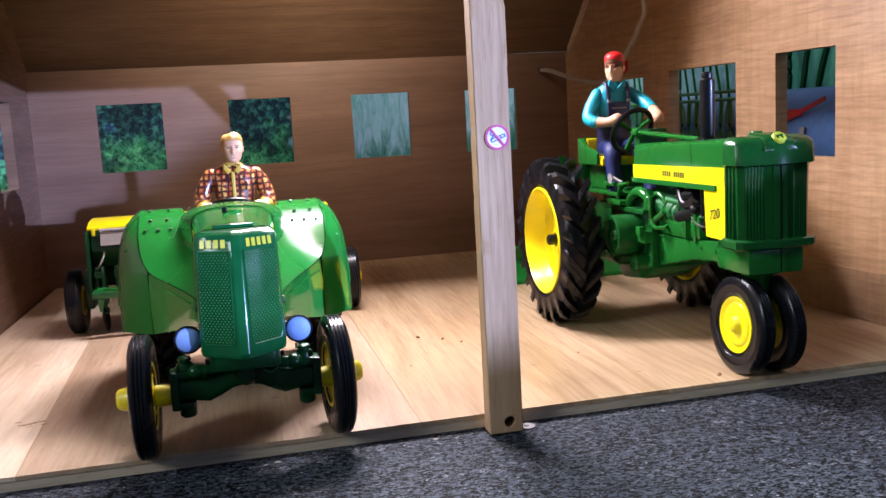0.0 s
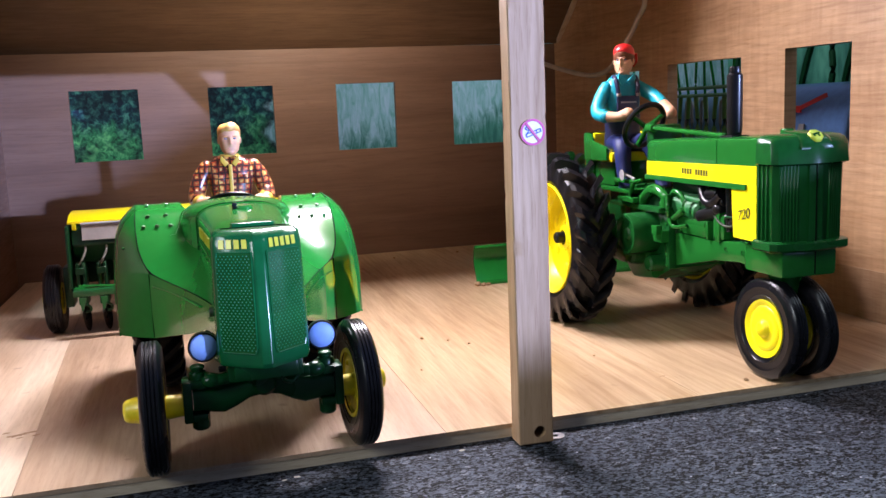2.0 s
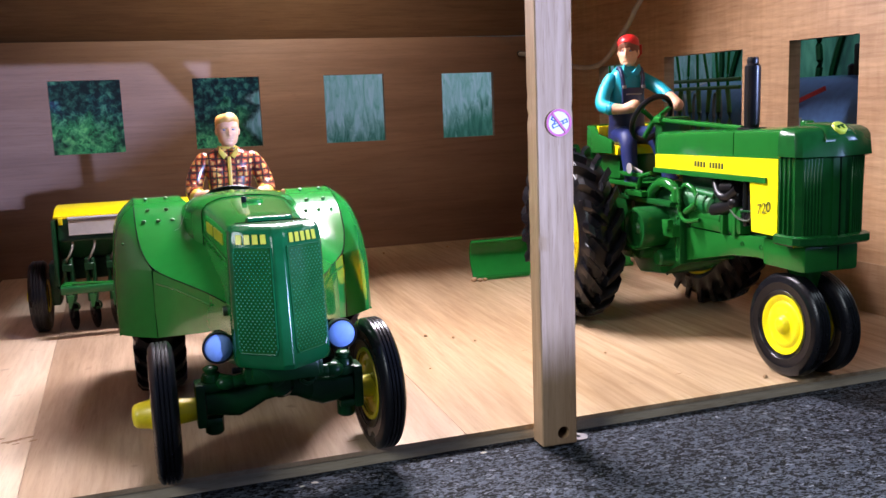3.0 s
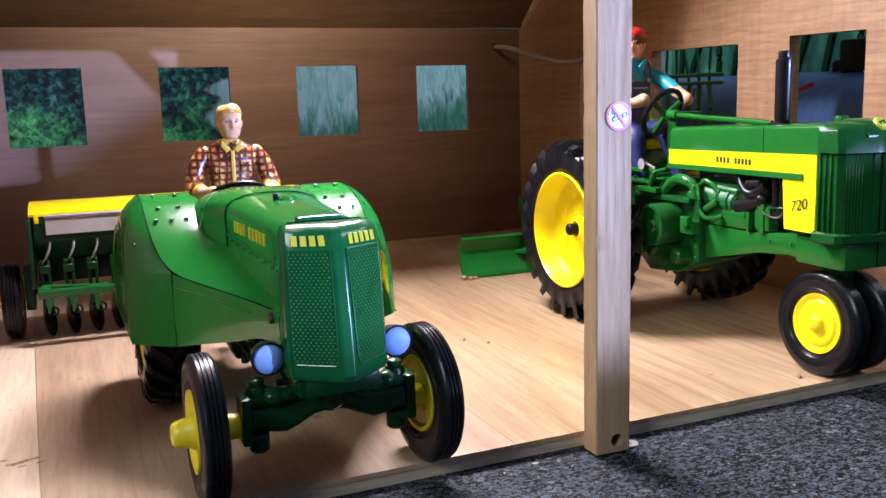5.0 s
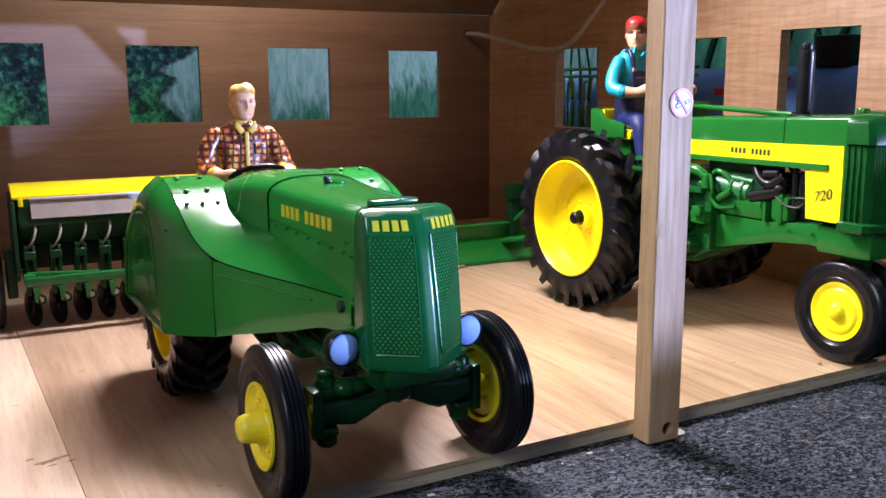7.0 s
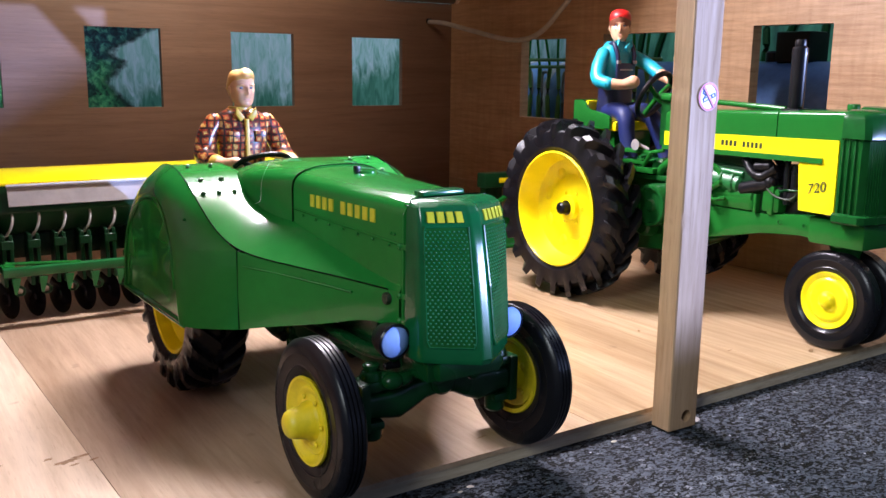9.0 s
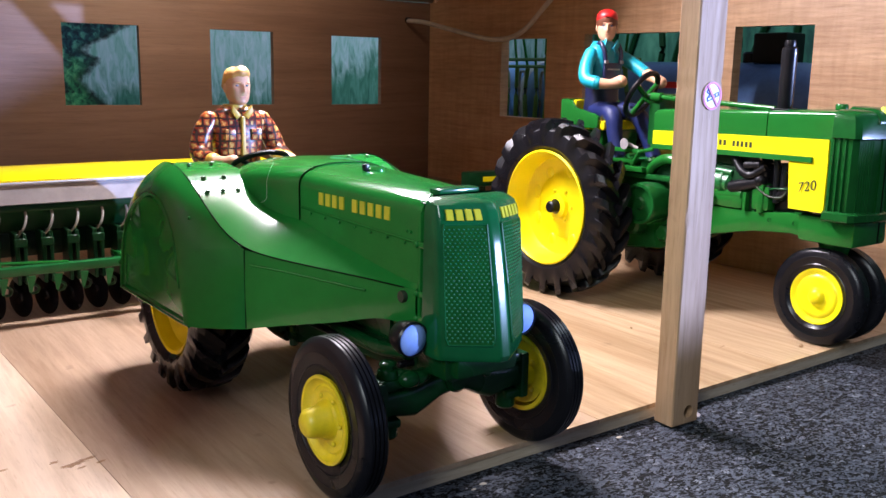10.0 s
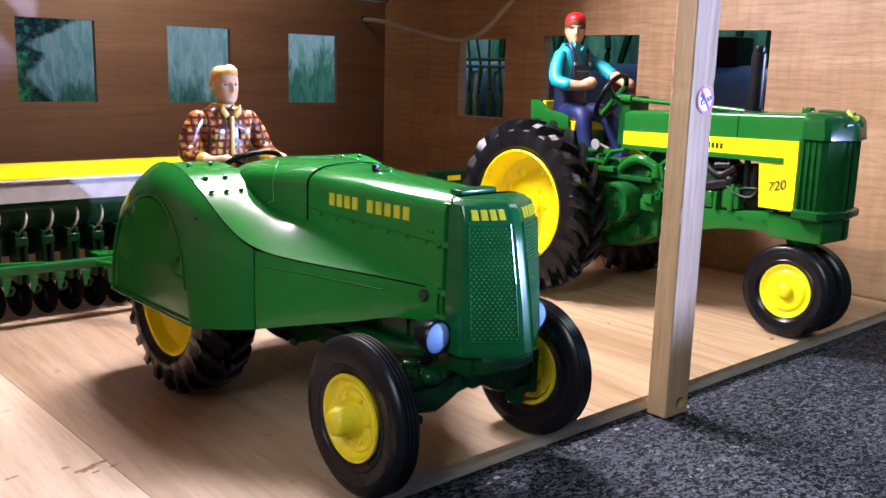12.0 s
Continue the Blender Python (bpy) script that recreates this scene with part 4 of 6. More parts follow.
# head lamps
for x in (-0.0211, 0.0218):
    lampo = part("headlight", join(lathe([(0, 0.0100), (0.0024, 0.0098), (0.0044, 0.0070), (0.0054, 0.0030), (0.0055, 0.0006), (0.0050, 0.0), (0.0048, 0.0008), (0, 0.0008)], "y", W(x, 0.4960, 0.0490), 32),
                                   rod(W(x, 0.501, 0.049), W(x * 0.6, 0.503, 0.051), 0.0015)), BLACK, orchard, "round black headlight")
    part("lens", lathe([(0, -0.0011), (0.0022, -0.0009), (0.0040, -0.0002), (0.0049, 0.0008), (0.0046, 0.0012)], "y", W(x, 0.4960, 0.0490), 32), BLUE_LENS, lampo, "blue domed lens")

# chassis, axle and steering
part("chassis", join(box(-0.0105, 0.0105, 0.508 - AY, 0.600 - AY, 0.030, 0.056, 0.002), box(-0.016, 0.016, 0.596 - AY, 0.645 - AY, 0.024, 0.060, 0.004),
                     rod(W(-0.038, 0.6265, 0.038), W(0.038, 0.6265, 0.038), 0.0085)), GREEN_DARK, orchard)
# radiator base in the same green with the shade painted in
part("radiator_base", join(box(-0.0135, 0.0135, 0.4905 - AY, 0.506 - AY, 0.0362, 0.0432, 0.0012), box(-0.0115, 0.0115, 0.487 - AY, 0.494 - AY, 0.0372, 0.0432, 0.0012)), SHADED_CAST, orchard)


def beam_ring(x, z0, z1, half, n=20, power=3.2):
    """A rounded upright section of a cast beam."""
    ring = []
    for k in range(n):
        a = 2 * math.pi * k / n
        c, q = math.cos(a), math.sin(a)
        ring.append(W(x, 0.5062 + half * math.copysign(abs(c) ** (2 / power), c), (z0 + z1) / 2 + (z1 - z0) / 2 * math.copysign(abs(q) ** (2 / power), q)))
    return ring


BEAM = [(0.0, 0.0268, 0.0335, 0.0036), (0.0055, 0.0258, 0.0336, 0.0036), (0.0105, 0.0232, 0.0335, 0.0038), (0.0150, 0.0214, 0.0325, 0.0040), (0.0190, 0.0220, 0.0318, 0.0040), (0.0225, 0.0228, 0.0318, 0.0040), (0.0262, 0.0230, 0.0318, 0.0040)]
axle = part("front_axle", loft([beam_ring(-x, *r) for x, *r in reversed(BEAM[1:])] + [beam_ring(x, *r) for x, *r in BEAM]), SHADED_CAST, orchard, "cast green front axle", 50)
for s in (-1, 1):
    part("kingpin", join(lathe([(0, 0.0158), (0.0026, 0.0158), (0.0033, 0.0166), (0.0034, 0.0218)], "z", W(s * 0.0238, 0.5062, 0), 20), lathe([(0.0036, 0.0318), (0.0036, 0.0365), (0.0030, 0.0378), (0.0022, 0.0380), (0.0022, 0.0388), (0.0027, 0.0390), (0.0027, 0.0398), (0.0018, 0.0404), (0, 0.0405)], "z", W(s * 0.0238, 0.5062, 0), 20)), SHADED_CAST, axle)
    part("yoke", join(box(*sorted((s * 0.0264, s * 0.0298)), 0.5012 - AY, 0.5112 - AY, 0.0195, 0.0352, 0.0009), box(*sorted((s * 0.0206, s * 0.0290)), 0.5018 - AY, 0.5106 - AY, 0.0322, 0.0354, 0.0010), box(*sorted((s * 0.0210, s * 0.0290)), 0.5022 - AY, 0.5102 - AY, 0.0196, 0.0224, 0.0010)), SHADED_CAST, axle)
    part("steering_arm", join(tube(smooth_path([W(s * 0.0220, 0.5070, 0.0352), W(s * 0.0190, 0.5030, 0.0352), W(s * 0.0160, 0.5012, 0.0350), W(s * 0.0120, 0.5030, 0.0352)], 5), 0.0024, 12), ball(W(s * 0.0190, 0.5015, 0.0350), 0.0032, (1.2, 1, 0.9), 16, 10)), SHADED_CAST, axle)
    part("stub_axle", rod(W(s * 0.028, 0.5075, 0.0252), W(s * 0.0365, 0.508, 0.0250), 0.0040, 0.0046), YELLOW, axle, "yellow hub neck")
    part("frame_rail", box(*sorted((s * 0.0108, s * 0.0122)), 0.506 - AY, 0.600 - AY, 0.0405, 0.0560, 0.0006), SHADED_CAST, orchard)
    part("side_cover", box(*sorted((s * 0.0118, s * 0.0134)), 0.521 - AY, 0.543 - AY, 0.0420, 0.0560, 0.0010), SHADED_CAST, orchard)
    for y, z in ((0.510, 0.0535), (0.510, 0.0445), (0.5185, 0.0535), (0.5185, 0.0445), (0.546, 0.0520), (0.546, 0.0430)):
        part("bolt", lathe([(0, 0.0010), (0.0008, 0.0009), (0.0011, 0.0004), (0.0011, -0.0004)], "x", W(s * 0.0124, y, z), 10) if s > 0 else mirrored(lathe([(0, 0.0010), (0.0008, 0.0009), (0.0011, 0.0004), (0.0011, -0.0004)], "x", W(0.0124, y, z), 10)), SHADED_CAST, orchard)
    part("exhaust_tube", tube(smooth_path([W(s * 0.0125, 0.511, 0.0398), W(s * 0.0150, 0.525, 0.0385), W(s * 0.0150, 0.545, 0.0390), W(s * 0.0135, 0.560, 0.0400)], 5), 0.0024, 12), SHADED_CAST, orchard)
part("gear_housing", join(box(-0.0122, 0.0122, 0.5620 - AY, 0.6000 - AY, 0.0262, 0.0450, 0.0020), box(-0.0126, 0.0126, 0.5860 - AY, 0.5990 - AY, 0.0232, 0.0300, 0.0014), *[rod(W(s * 0.0124, y, 0.0285), W(s * 0.0134, y, 0.0285), 0.0012, None, 10) for s in (-1, 1) for y in (0.574, 0.590)],
                          *[rod(W(s * 0.0108, 0.5935, 0.0205), W(s * 0.0108, 0.5935, 0.0240), 0.0018, None, 12) for s in (-1, 1)]), SHADED_CAST, orchard)
for s in (-1, 1):
    part("drag_pipe", tube(smooth_path([W(s * 0.0150, 0.6300, 0.0300), W(s * 0.0140, 0.6150, 0.0272), W(s * 0.0132, 0.6040, 0.0245), W(s * 0.0128, 0.5950, 0.0240)], 5), 0.0019, 10), BLACK, orchard, "black pipe under the body")
part("centre_pivot", join(rod(W(0, 0.5005, 0.0315), W(0, 0.5125, 0.0315), 0.0046, None, 20), box(-0.0062, 0.0062, 0.5020 - AY, 0.5110 - AY, 0.0320, 0.0375, 0.0010), tube(smooth_path([W(0.0090, 0.4985, 0.0375), W(0.0065, 0.4975, 0.0340), W(0.0095, 0.4985, 0.0320), W(0.0125, 0.5005, 0.0335)], 5), 0.0008, 8)), SHADED_CAST, orchard)
part("tie_rod", rod(W(-0.016, 0.512, 0.036), W(0.016, 0.512, 0.036), 0.0012), BLACK, orchard)
part("drag_link", tube([W(-0.013, 0.512, 0.0385), W(-0.016, 0.55, 0.0365), W(-0.018, 0.597, 0.037)], 0.0013), BLACK, orchard, "black steering rod")
part("drawbar", box(-0.004, 0.004, 0.640 - AY, 0.700 - AY, 0.022, 0.026, 0.0008), GREEN_DARK, orchard)
part("platform", box(-0.0235, 0.0235, 0.618 - AY, 0.668 - AY, 0.054, 0.057, 0.0008), GREEN_DARK, orchard)
part("seat", join(box(-0.012, 0.012, 0.662 - AY, 0.684 - AY, 0.066, 0.071, 0.002), box(-0.012, 0.012, 0.682 - AY, 0.686 - AY, 0.068, 0.084, 0.0015), rod(W(0, 0.672, 0.055), W(0, 0.672, 0.067), 0.003)), YELLOW, orchard, "yellow seat")


def steering(thing_ob, c, R, tilt, r=0.0013, yaw=0.0, spokes=3, mat=BLACK, spoke_mat=BLACK, post=0.03):
    ring = []
    for k in range(36):
        a = 2 * math.pi * k / 36
        ring.append([Vector(((R + r * math.cos(b)) * math.cos(a), (R + r * math.cos(b)) * math.sin(a), r * math.sin(b))) for b in [2 * math.pi * j / 8 for j in range(8)]])
    ring.append(ring[0])
    m = Matrix.Translation(c) @ Matrix.Rotation(radians(yaw), 4, "Z") @ Matrix.Rotation(radians(-tilt), 4, "X")
    bm = loft(ring, caps=False)
    bmesh.ops.remove_doubles(bm, verts=bm.verts, dist=1e-6)
    ob = part("steering_wheel", move(bm, m), mat, thing_ob, "black steering wheel")
    for k in range(spokes):
        a = 2 * math.pi * k / spokes + math.pi / 2
        part("spoke", move(rod((0, 0, -0.0025), (R * math.cos(a), R * math.sin(a), 0), r * 0.9), m), spoke_mat, ob)
    part("steering_column", move(rod((0, 0, -0.001), (0, 0, -post), 0.0022), m), spoke_mat, ob)


steering(orchard, W(0.001, 0.6470, 0.0858), 0.0128, 30, 0.0012, 0, 3, BLACK, BLACK, 0.022)

# wheels
FRONT_RIM = [(0.0121, -0.0036), (0.0135, -0.0038), (0.0138, -0.0032), (0.0131, -0.0023), (0.0127, 0.0027), (0.0137, 0.0038), (0.0135, 0.0045), (0.0126, 0.0044), (0.0117, 0.0029), (0.0106, 0.0024), (0.0101, 0.0029),
             (0.0090, 0.0029), (0.0082, 0.0023), (0.0062, 0.0028), (0.0056, 0.0040)]
FRONT_HUB = [(0, -0.0115), (0.0030, -0.0115), (0.0035, -0.0108), (0.0035, -0.0042), (0.0052, -0.0034), (0.0112, -0.0024), (0.0112, -0.0015), (0.0058, 0.0018), (0.0058, 0.0042), (0.0050, 0.0054), (0.0045, 0.0086), (0.0040, 0.0100), (0.0030, 0.0108), (0, 0.0112)]
for s, x, y, toe in ((-1, -0.0402, 0.5092, 0.0), (1, 0.0369, 0.5114, 3.7)):
    bolts = [ball((0.0030, 0.0075 * math.cos(a), 0.0075 * math.sin(a)), 0.0008, (0.8, 1, 1), 8, 5) for a in [2 * math.pi * k / 6 for k in range(6)]]
    bolts += [ball((-0.0030, 0.0078 * math.cos(a), 0.0078 * math.sin(a)), 0.0012, (0.7, 1, 1), 10, 6) for a in [2 * math.pi * k / 5 for k in range(5)]]
    wheel(orchard, "front_wheel", W(x, y, 0.0249), s, ribbed_tyre(0.0249, 0.0131, 0.0086), FRONT_RIM, YELLOW_DIRTY, FRONT_HUB, YELLOW_DIRTY, 0, bolts, toe)
REAR_RIM = [(0.0215, -0.008), (0.0232, -0.0085), (0.0226, -0.006), (0.0215, 0.006), (0.0232, 0.0082), (0.0228, 0.0092), (0.0216, 0.0088), (0.0200, 0.004), (0.0140, 0.0015), (0.0125, 0.0022), (0.006, 0.0022)]
REAR_HUB = [(0.0210, -0.006), (0.0205, -0.004), (0.0062, 0.0), (0.0062, 0.0040), (0.0050, 0.0056), (0, 0.0058)]
for s in (-1, 1):
    wheel(orchard, "rear_wheel", W(s * 0.0395, 0.6265, 0.0382), s, lug_tyre(0.0382, 0.0224, 0.0225, 22, 0.0034), REAR_RIM, YELLOW, REAR_HUB, YELLOW)

thing("fibre", tube(smooth_path([(-0.0045, 0.5905, 0.0935), (-0.0085, 0.5860, 0.0900), (-0.0100, 0.5850, 0.0865), (-0.0125, 0.5800, 0.0812), (-0.0150, 0.5790, 0.0802)], 5), 0.00003, 5), WHITE, "thin pale fibre lying on the green tractor cowl", "fibre")

# ---- row-crop tractor ----
BY = 0.575
rowcrop = base("row_crop_tractor", pose(0.2560, BY, 0, 0, 0, 0.6), "green and yellow toy row-crop tractor with narrow twin front wheels", "toy tractor")


def V(x, y, z):
    return Vector((x, y - BY, z))


def bhw(y):
    """Half width of the hood."""
    return 0.0174 - (y - 0.52) * 0.042


def b_ring(y, zlow, zs, zt, k=1.0, n=24, power=6.0):
    hw = bhw(y) * k
    ring = [V(-hw, y, zlow)]
    for i in range(n + 1):
        a = math.pi * (1 - i / n)
        c, q = math.cos(a), math.sin(a)
        ring.append(V(hw * math.copysign(abs(c) ** (2 / power), c), y, zs + (zt - zs) * abs(q) ** (2 / power)))
    return ring + [V(hw, y, zlow)]


part("hood", loft([b_ring(0.518, 0.0985, 0.108, 0.1128), b_ring(0.556, 0.0975, 0.1065, 0.1115)]), GREEN_B, rowcrop, "", 30)
part("rear_hood", loft([b_ring(0.5566, 0.0975, 0.1065, 0.1115), b_ring(0.600, 0.0970, 0.1050, 0.1100), b_ring(0.6285, 0.0965, 0.1040, 0.1088), b_ring(0.6315, 0.0965, 0.1030, 0.1078, 0.95)]), GREEN_B, rowcrop, "", 30)
for s in (-1, 1):
    def plate(y0, y1, za0, za1, zb0, zb1, off, th):
        return loft([[V(s * (bhw(y) + o), y, z) for o, z in ((off, z0), (off + th, z0), (off + th, z1), (off, z1))] for y, z0, z1 in ((y0, za0, za1), (y1, zb0, zb1))])
    band = part("yellow_band", plate(0.5215, 0.6310, 0.0905, 0.0992, 0.0893, 0.0967, -0.0010, 0.0014), YELLOW, rowcrop, "yellow side band")
    part("yellow_panel", loft([[V(s * (bhw(y) + o), y, z) for y, o in ((ya, -0.001), (ya, 0.0005), (yb, 0.0005), (yb, -0.001))] for ya, yb, z in ((0.5212, 0.5400, 0.0652), (0.5212, 0.5422, 0.0906))]), YELLOW, rowcrop, "yellow side panel")
    part("trim_strip", plate(0.5290, 0.6315, 0.0880, 0.0906, 0.0868, 0.0893, -0.002, 0.0034), GREEN_B, rowcrop)
    for n, y0, y1 in ((4, 0.5905, 0.5795), (5, 0.5765, 0.5635)):
        for a, b, c, d in blocks(n, y1, y0, 0.0922, 0.0950, 0.42):
            part("letter_bar", loft([[V(s * (bhw(y) + o), y, z) for o, z in ((0.0002, c), (0.0006, c), (0.0006, d), (0.0002, d))] for y in (a, b)]), INK, band, "plain dark bar of the lettering")
    cu = bpy.data.curves.new("number", "FONT")
    cu.body, cu.size, cu.align_x, cu.align_y, cu.extrude = "720", 0.0066, "CENTER", "CENTER", 0.00006
    cu.shear = 0.25
    t_ob = new("number_print", cu)
    t_ob.matrix_basis = Matrix.Translation(V(s * (bhw(0.531) + 0.00095), 0.531, 0.0765)) @ Matrix.Rotation(radians(-90 if s < 0 else 90), 4, "Z") @ Matrix.Rotation(radians(90), 4, "X") @ Matrix.Rotation(radians(14), 4, "Z")
    me = bpy.data.meshes.new_from_object(t_ob.evaluated_get(bpy.context.evaluated_depsgraph_get()))
    m_basis = t_ob.matrix_basis.copy()
    bpy.data.objects.remove(t_ob)
    num = new("number_print", me)
    me.materials.append(INK)
    num.parent, num.matrix_basis = rowcrop, m_basis
    num["label"] = "dark printed model number"


def shell_plan(hw, ys, yr, yb):
    return [(-hw, yb), (-hw, ys + 0.0022), (-hw + 0.0022, ys), (-0.0035, yr + 0.0003), (-0.0006, yr), (0.0006, yr), (0.0035, yr + 0.0003), (hw - 0.0022, ys), (hw, ys + 0.0022), (hw, yb)]


def shell_ring(z, hw, ys, yr, yb=0.5205):
    return [V(x, y, z) for x, y in shell_plan(hw, ys, yr, yb)]


shell = part("grille_shell", loft([shell_ring(z, *r) for z, r in ((0.0640, (0.0172, 0.5082, 0.5052)), (0.0660, (0.0176, 0.5080, 0.5048)), (0.1005, (0.0182, 0.5075, 0.5042)))]), GREEN_SHELL, rowcrop, "", 30)
part("shell_cap", loft([shell_ring(z, *r) for z, r in ((0.0998, (0.0186, 0.5070, 0.5036, 0.5190)), (0.1006, (0.0200, 0.5056, 0.5022, 0.5190)), (0.1092, (0.0197, 0.5066, 0.5034, 0.5190)), (0.1112, (0.0189, 0.5076, 0.5045, 0.5190)),
                                                       (0.1126, (0.0174, 0.5094, 0.5066, 0.5190)), (0.1132, (0.0148, 0.5122, 0.5104, 0.5190)))]), GREEN_SHELL, shell, "", 30)
part("shell_lip", loft([shell_ring(z, *r) for z, r in ((0.0622, (0.0196, 0.5062, 0.5030)), (0.0630, (0.0203, 0.5054, 0.5022)), (0.0660, (0.0203, 0.5054, 0.5022)), (0.0668, (0.0190, 0.5068, 0.5036)))]), GREEN_SHELL, shell, "", 30)
for s in (-1, 1):
    for k in range(3):
        y = 0.5122 + k * 0.0030
        part("grille_rib", box(*sorted((s * 0.0172, s * 0.0189)), y - BY, y + 0.0010 - BY, 0.0665, 0.1000, 0.0003, 1), GREEN_SHELL, shell)
    for k in range(6):
        f = 0.36 + k * 0.112
        x, y = s * (0.0035 + (0.0158 - 0.0035) * f), 0.5046 + (0.5078 - 0.5046) * f
        part("grille_rib", box(x - 0.00045, x + 0.00045, y - (0.0007 if s > 0 else 0.0003) - BY, y + 0.001 - BY, 0.0665, 0.1000, 0.0002, 1), GREEN_SHELL, shell)
part("centre_band", loft([shell_ring(z, 0.0050, 0.5052, 0.5036, 0.5070) for z in (0.0640, 0.1005)]), GREEN_SHELL, shell, "", 30)
part("centre_seam", tube([V(0, 0.5035, 0.0520), V(0, 0.5035, 0.0800), V(0, 0.5035, 0.1005)], 0.00035, 6), JOINT, shell)
part("cap_saddle", loft([[V(x, y, z) for x, z in ((-0.0082, z0 - 0.0030), (-0.0074, z0 - 0.0008), (-0.0052, z0), (0.0052, z0), (0.0074, z0 - 0.0008), (0.0082, z0 - 0.0030))] for y, z0 in ((0.5034, 0.1098), (0.5046, 0.1118), (0.5066, 0.1132), (0.5095, 0.1140), (0.5190, 0.1144))]), GREEN_SHELL, shell, "", 60)
BADGE = Matrix.Translation(V(0.0, 0.5050, 0.1125)) @ Matrix.Rotation(radians(42), 4, "X")
part("badge", move(lathe([(0, 0.0008), (0.0030, 0.0007), (0.0034, 0.0002), (0.0034, -0.0010)], "z", (0, 0, 0), 8), BADGE @ Matrix.Rotation(radians(22.5), 4, "Z")), BADGE_PRINT, shell, "pale yellow badge with a green mark")
part("badge_mark", move(join(box(-0.0020, 0.0018, -0.0002, 0.0006, 0.0008, 0.0011), box(0.0002, 0.0010, -0.0016, 0.0002, 0.0008, 0.0011), box(-0.0020, -0.0013, -0.0010, 0.0, 0.0008, 0.0011)), BADGE @ Matrix.Rotation(radians(15), 4, "Z")), GREEN_SHELL, shell)
part("radiator_cap", lathe([(0, 0.0030), (0.0026, 0.0028), (0.0030, 0.0020), (0.0030, 0.0)], "z", V(0.004, 0.530, 0.1122), 20), GREEN_B, rowcrop)
part("front_pedestal", join(box(-0.0142, 0.0142, 0.5070 - BY, 0.5360 - BY, 0.0500, 0.0628, 0.0022), lathe([(0.0085, 0.0505), (0.0070, 0.046), (0.0050, 0.034), (0.0036, 0.022), (0.0034, 0.018), (0, 0.018)], "z", V(0, 0.5240, 0), 20)), GREEN_B, rowcrop, "", 30)

# frame, engine and gearbox
rail = [(0.5120, 0.0620), (0.5120, 0.0515), (0.5300, 0.0512), (0.5410, 0.0522), (0.5616, 0.0502), (0.5900, 0.0440), (0.6075, 0.0400), (0.6075, 0.0594), (0.6000, 0.0600), (0.5616, 0.0602), (0.5410, 0.0624)]
part("frame_rail", prism([(y - BY, z) for y, z in rail], "x", -0.0128, 0.0128, 0.0012), GREEN_B, rowcrop)
for s in (-1, 1):
    for y, z in ((0.5385, 0.0575), (0.5525, 0.0572), (0.5990, 0.0600)):
        # dark discs in place of the holes' inner shade
        part("bolt_hole", lathe([(0, 0.0004), (0.0008, 0.0004), (0.0010, -0.0002)], "x", V(s * 0.0129, y, z), 10), INK, rowcrop)
    part("belt_pulley" if s < 0 else "side_cover", move(lathe([(0, 0.0024), (0.0026, 0.0024), (0.0036, 0.0012), (0.0078, 0.0008), (0.0090, 0.0014), (0.0096, 0.0030), (0.0110, 0.0030), (0.0116, 0.0018), (0.0117, -0.004), (0.0114, -0.012), (0.0112, -0.018)], "x", (0, 0, 0), 44),
                                                               Matrix.Translation(V(s * 0.0285, 0.6225, 0.0575)) @ Matrix.Diagonal((s, 1, 1, 1))), GREEN_SHELL, rowcrop)
    part("governor_arch", tube(smooth_path([V(s * 0.0165, 0.6300, 0.0700), V(s * 0.0172, 0.6270, 0.0765), V(s * 0.0168, 0.6200, 0.0812), V(s * 0.0166, 0.6130, 0.0818), V(s * 0.0160, 0.6060, 0.0790), V(s * 0.0150, 0.6015, 0.0735)], 5), [0.0020 + 0.0010 * math.sin(math.pi * q / 25) for q in range(26)], 12), GREEN_B, rowcrop)
    part("arch_web", prism([(0.6270 - BY, 0.0715), (0.6230 - BY, 0.0770), (0.6150 - BY, 0.0795), (0.6080 - BY, 0.0775), (0.6040 - BY, 0.0715)], "x", *sorted((s * 0.0120, s * 0.0150)), 0.0006), GREEN_DARK, rowcrop)
    part("case_flange", join(box(*sorted((s * 0.0130, s * 0.0172)), 0.5995 - BY, 0.6045 - BY, 0.0400, 0.0735, 0.0010), box(*sorted((s * 0.0130, s * 0.0205)), 0.604 - BY, 0.662 - BY, 0.0700, 0.0728, 0.0008)), GREEN_SHELL, rowcrop)
    for y, z in ((0.6020, 0.0710), (0.6020, 0.0645), (0.6020, 0.0480), (0.6020, 0.0420)):
        part("bolt", ball(V(s * 0.0173, y, z), 0.0010, (0.7, 1, 1), 8, 5), GREEN_B, rowcrop)
    part("lower_case", join(rod(V(s * 0.0120, 0.612, 0.0420), V(s * 0.0235, 0.612, 0.0420), 0.0050, 0.0044, 18), rod(V(s * 0.0120, 0.636, 0.0440), V(s * 0.0225, 0.636, 0.0440), 0.0068, 0.0060, 20)), GREEN_SHELL, rowcrop)
    part("oil_filter", join(rod(V(s * 0.0165, 0.6035, 0.0725), V(s * 0.0165, 0.6033, 0.0805), 0.0032, 0.0028, 16), rod(V(s * 0.0165, 0.5960, 0.0680), V(s * 0.0150, 0.5880, 0.0730), 0.0018)), GREEN_B, rowcrop)
    part("hydraulic_pipe", tube(smooth_path([V(s * 0.0180, 0.6000, 0.0800), V(s * 0.0190, 0.5975, 0.0730), V(s * 0.0178, 0.5985, 0.0680), V(s * 0.0182, 0.5930, 0.0640), V(s * 0.0150, 0.5850, 0.0652)], 5), 0.0011, 8), GREEN_B, rowcrop)
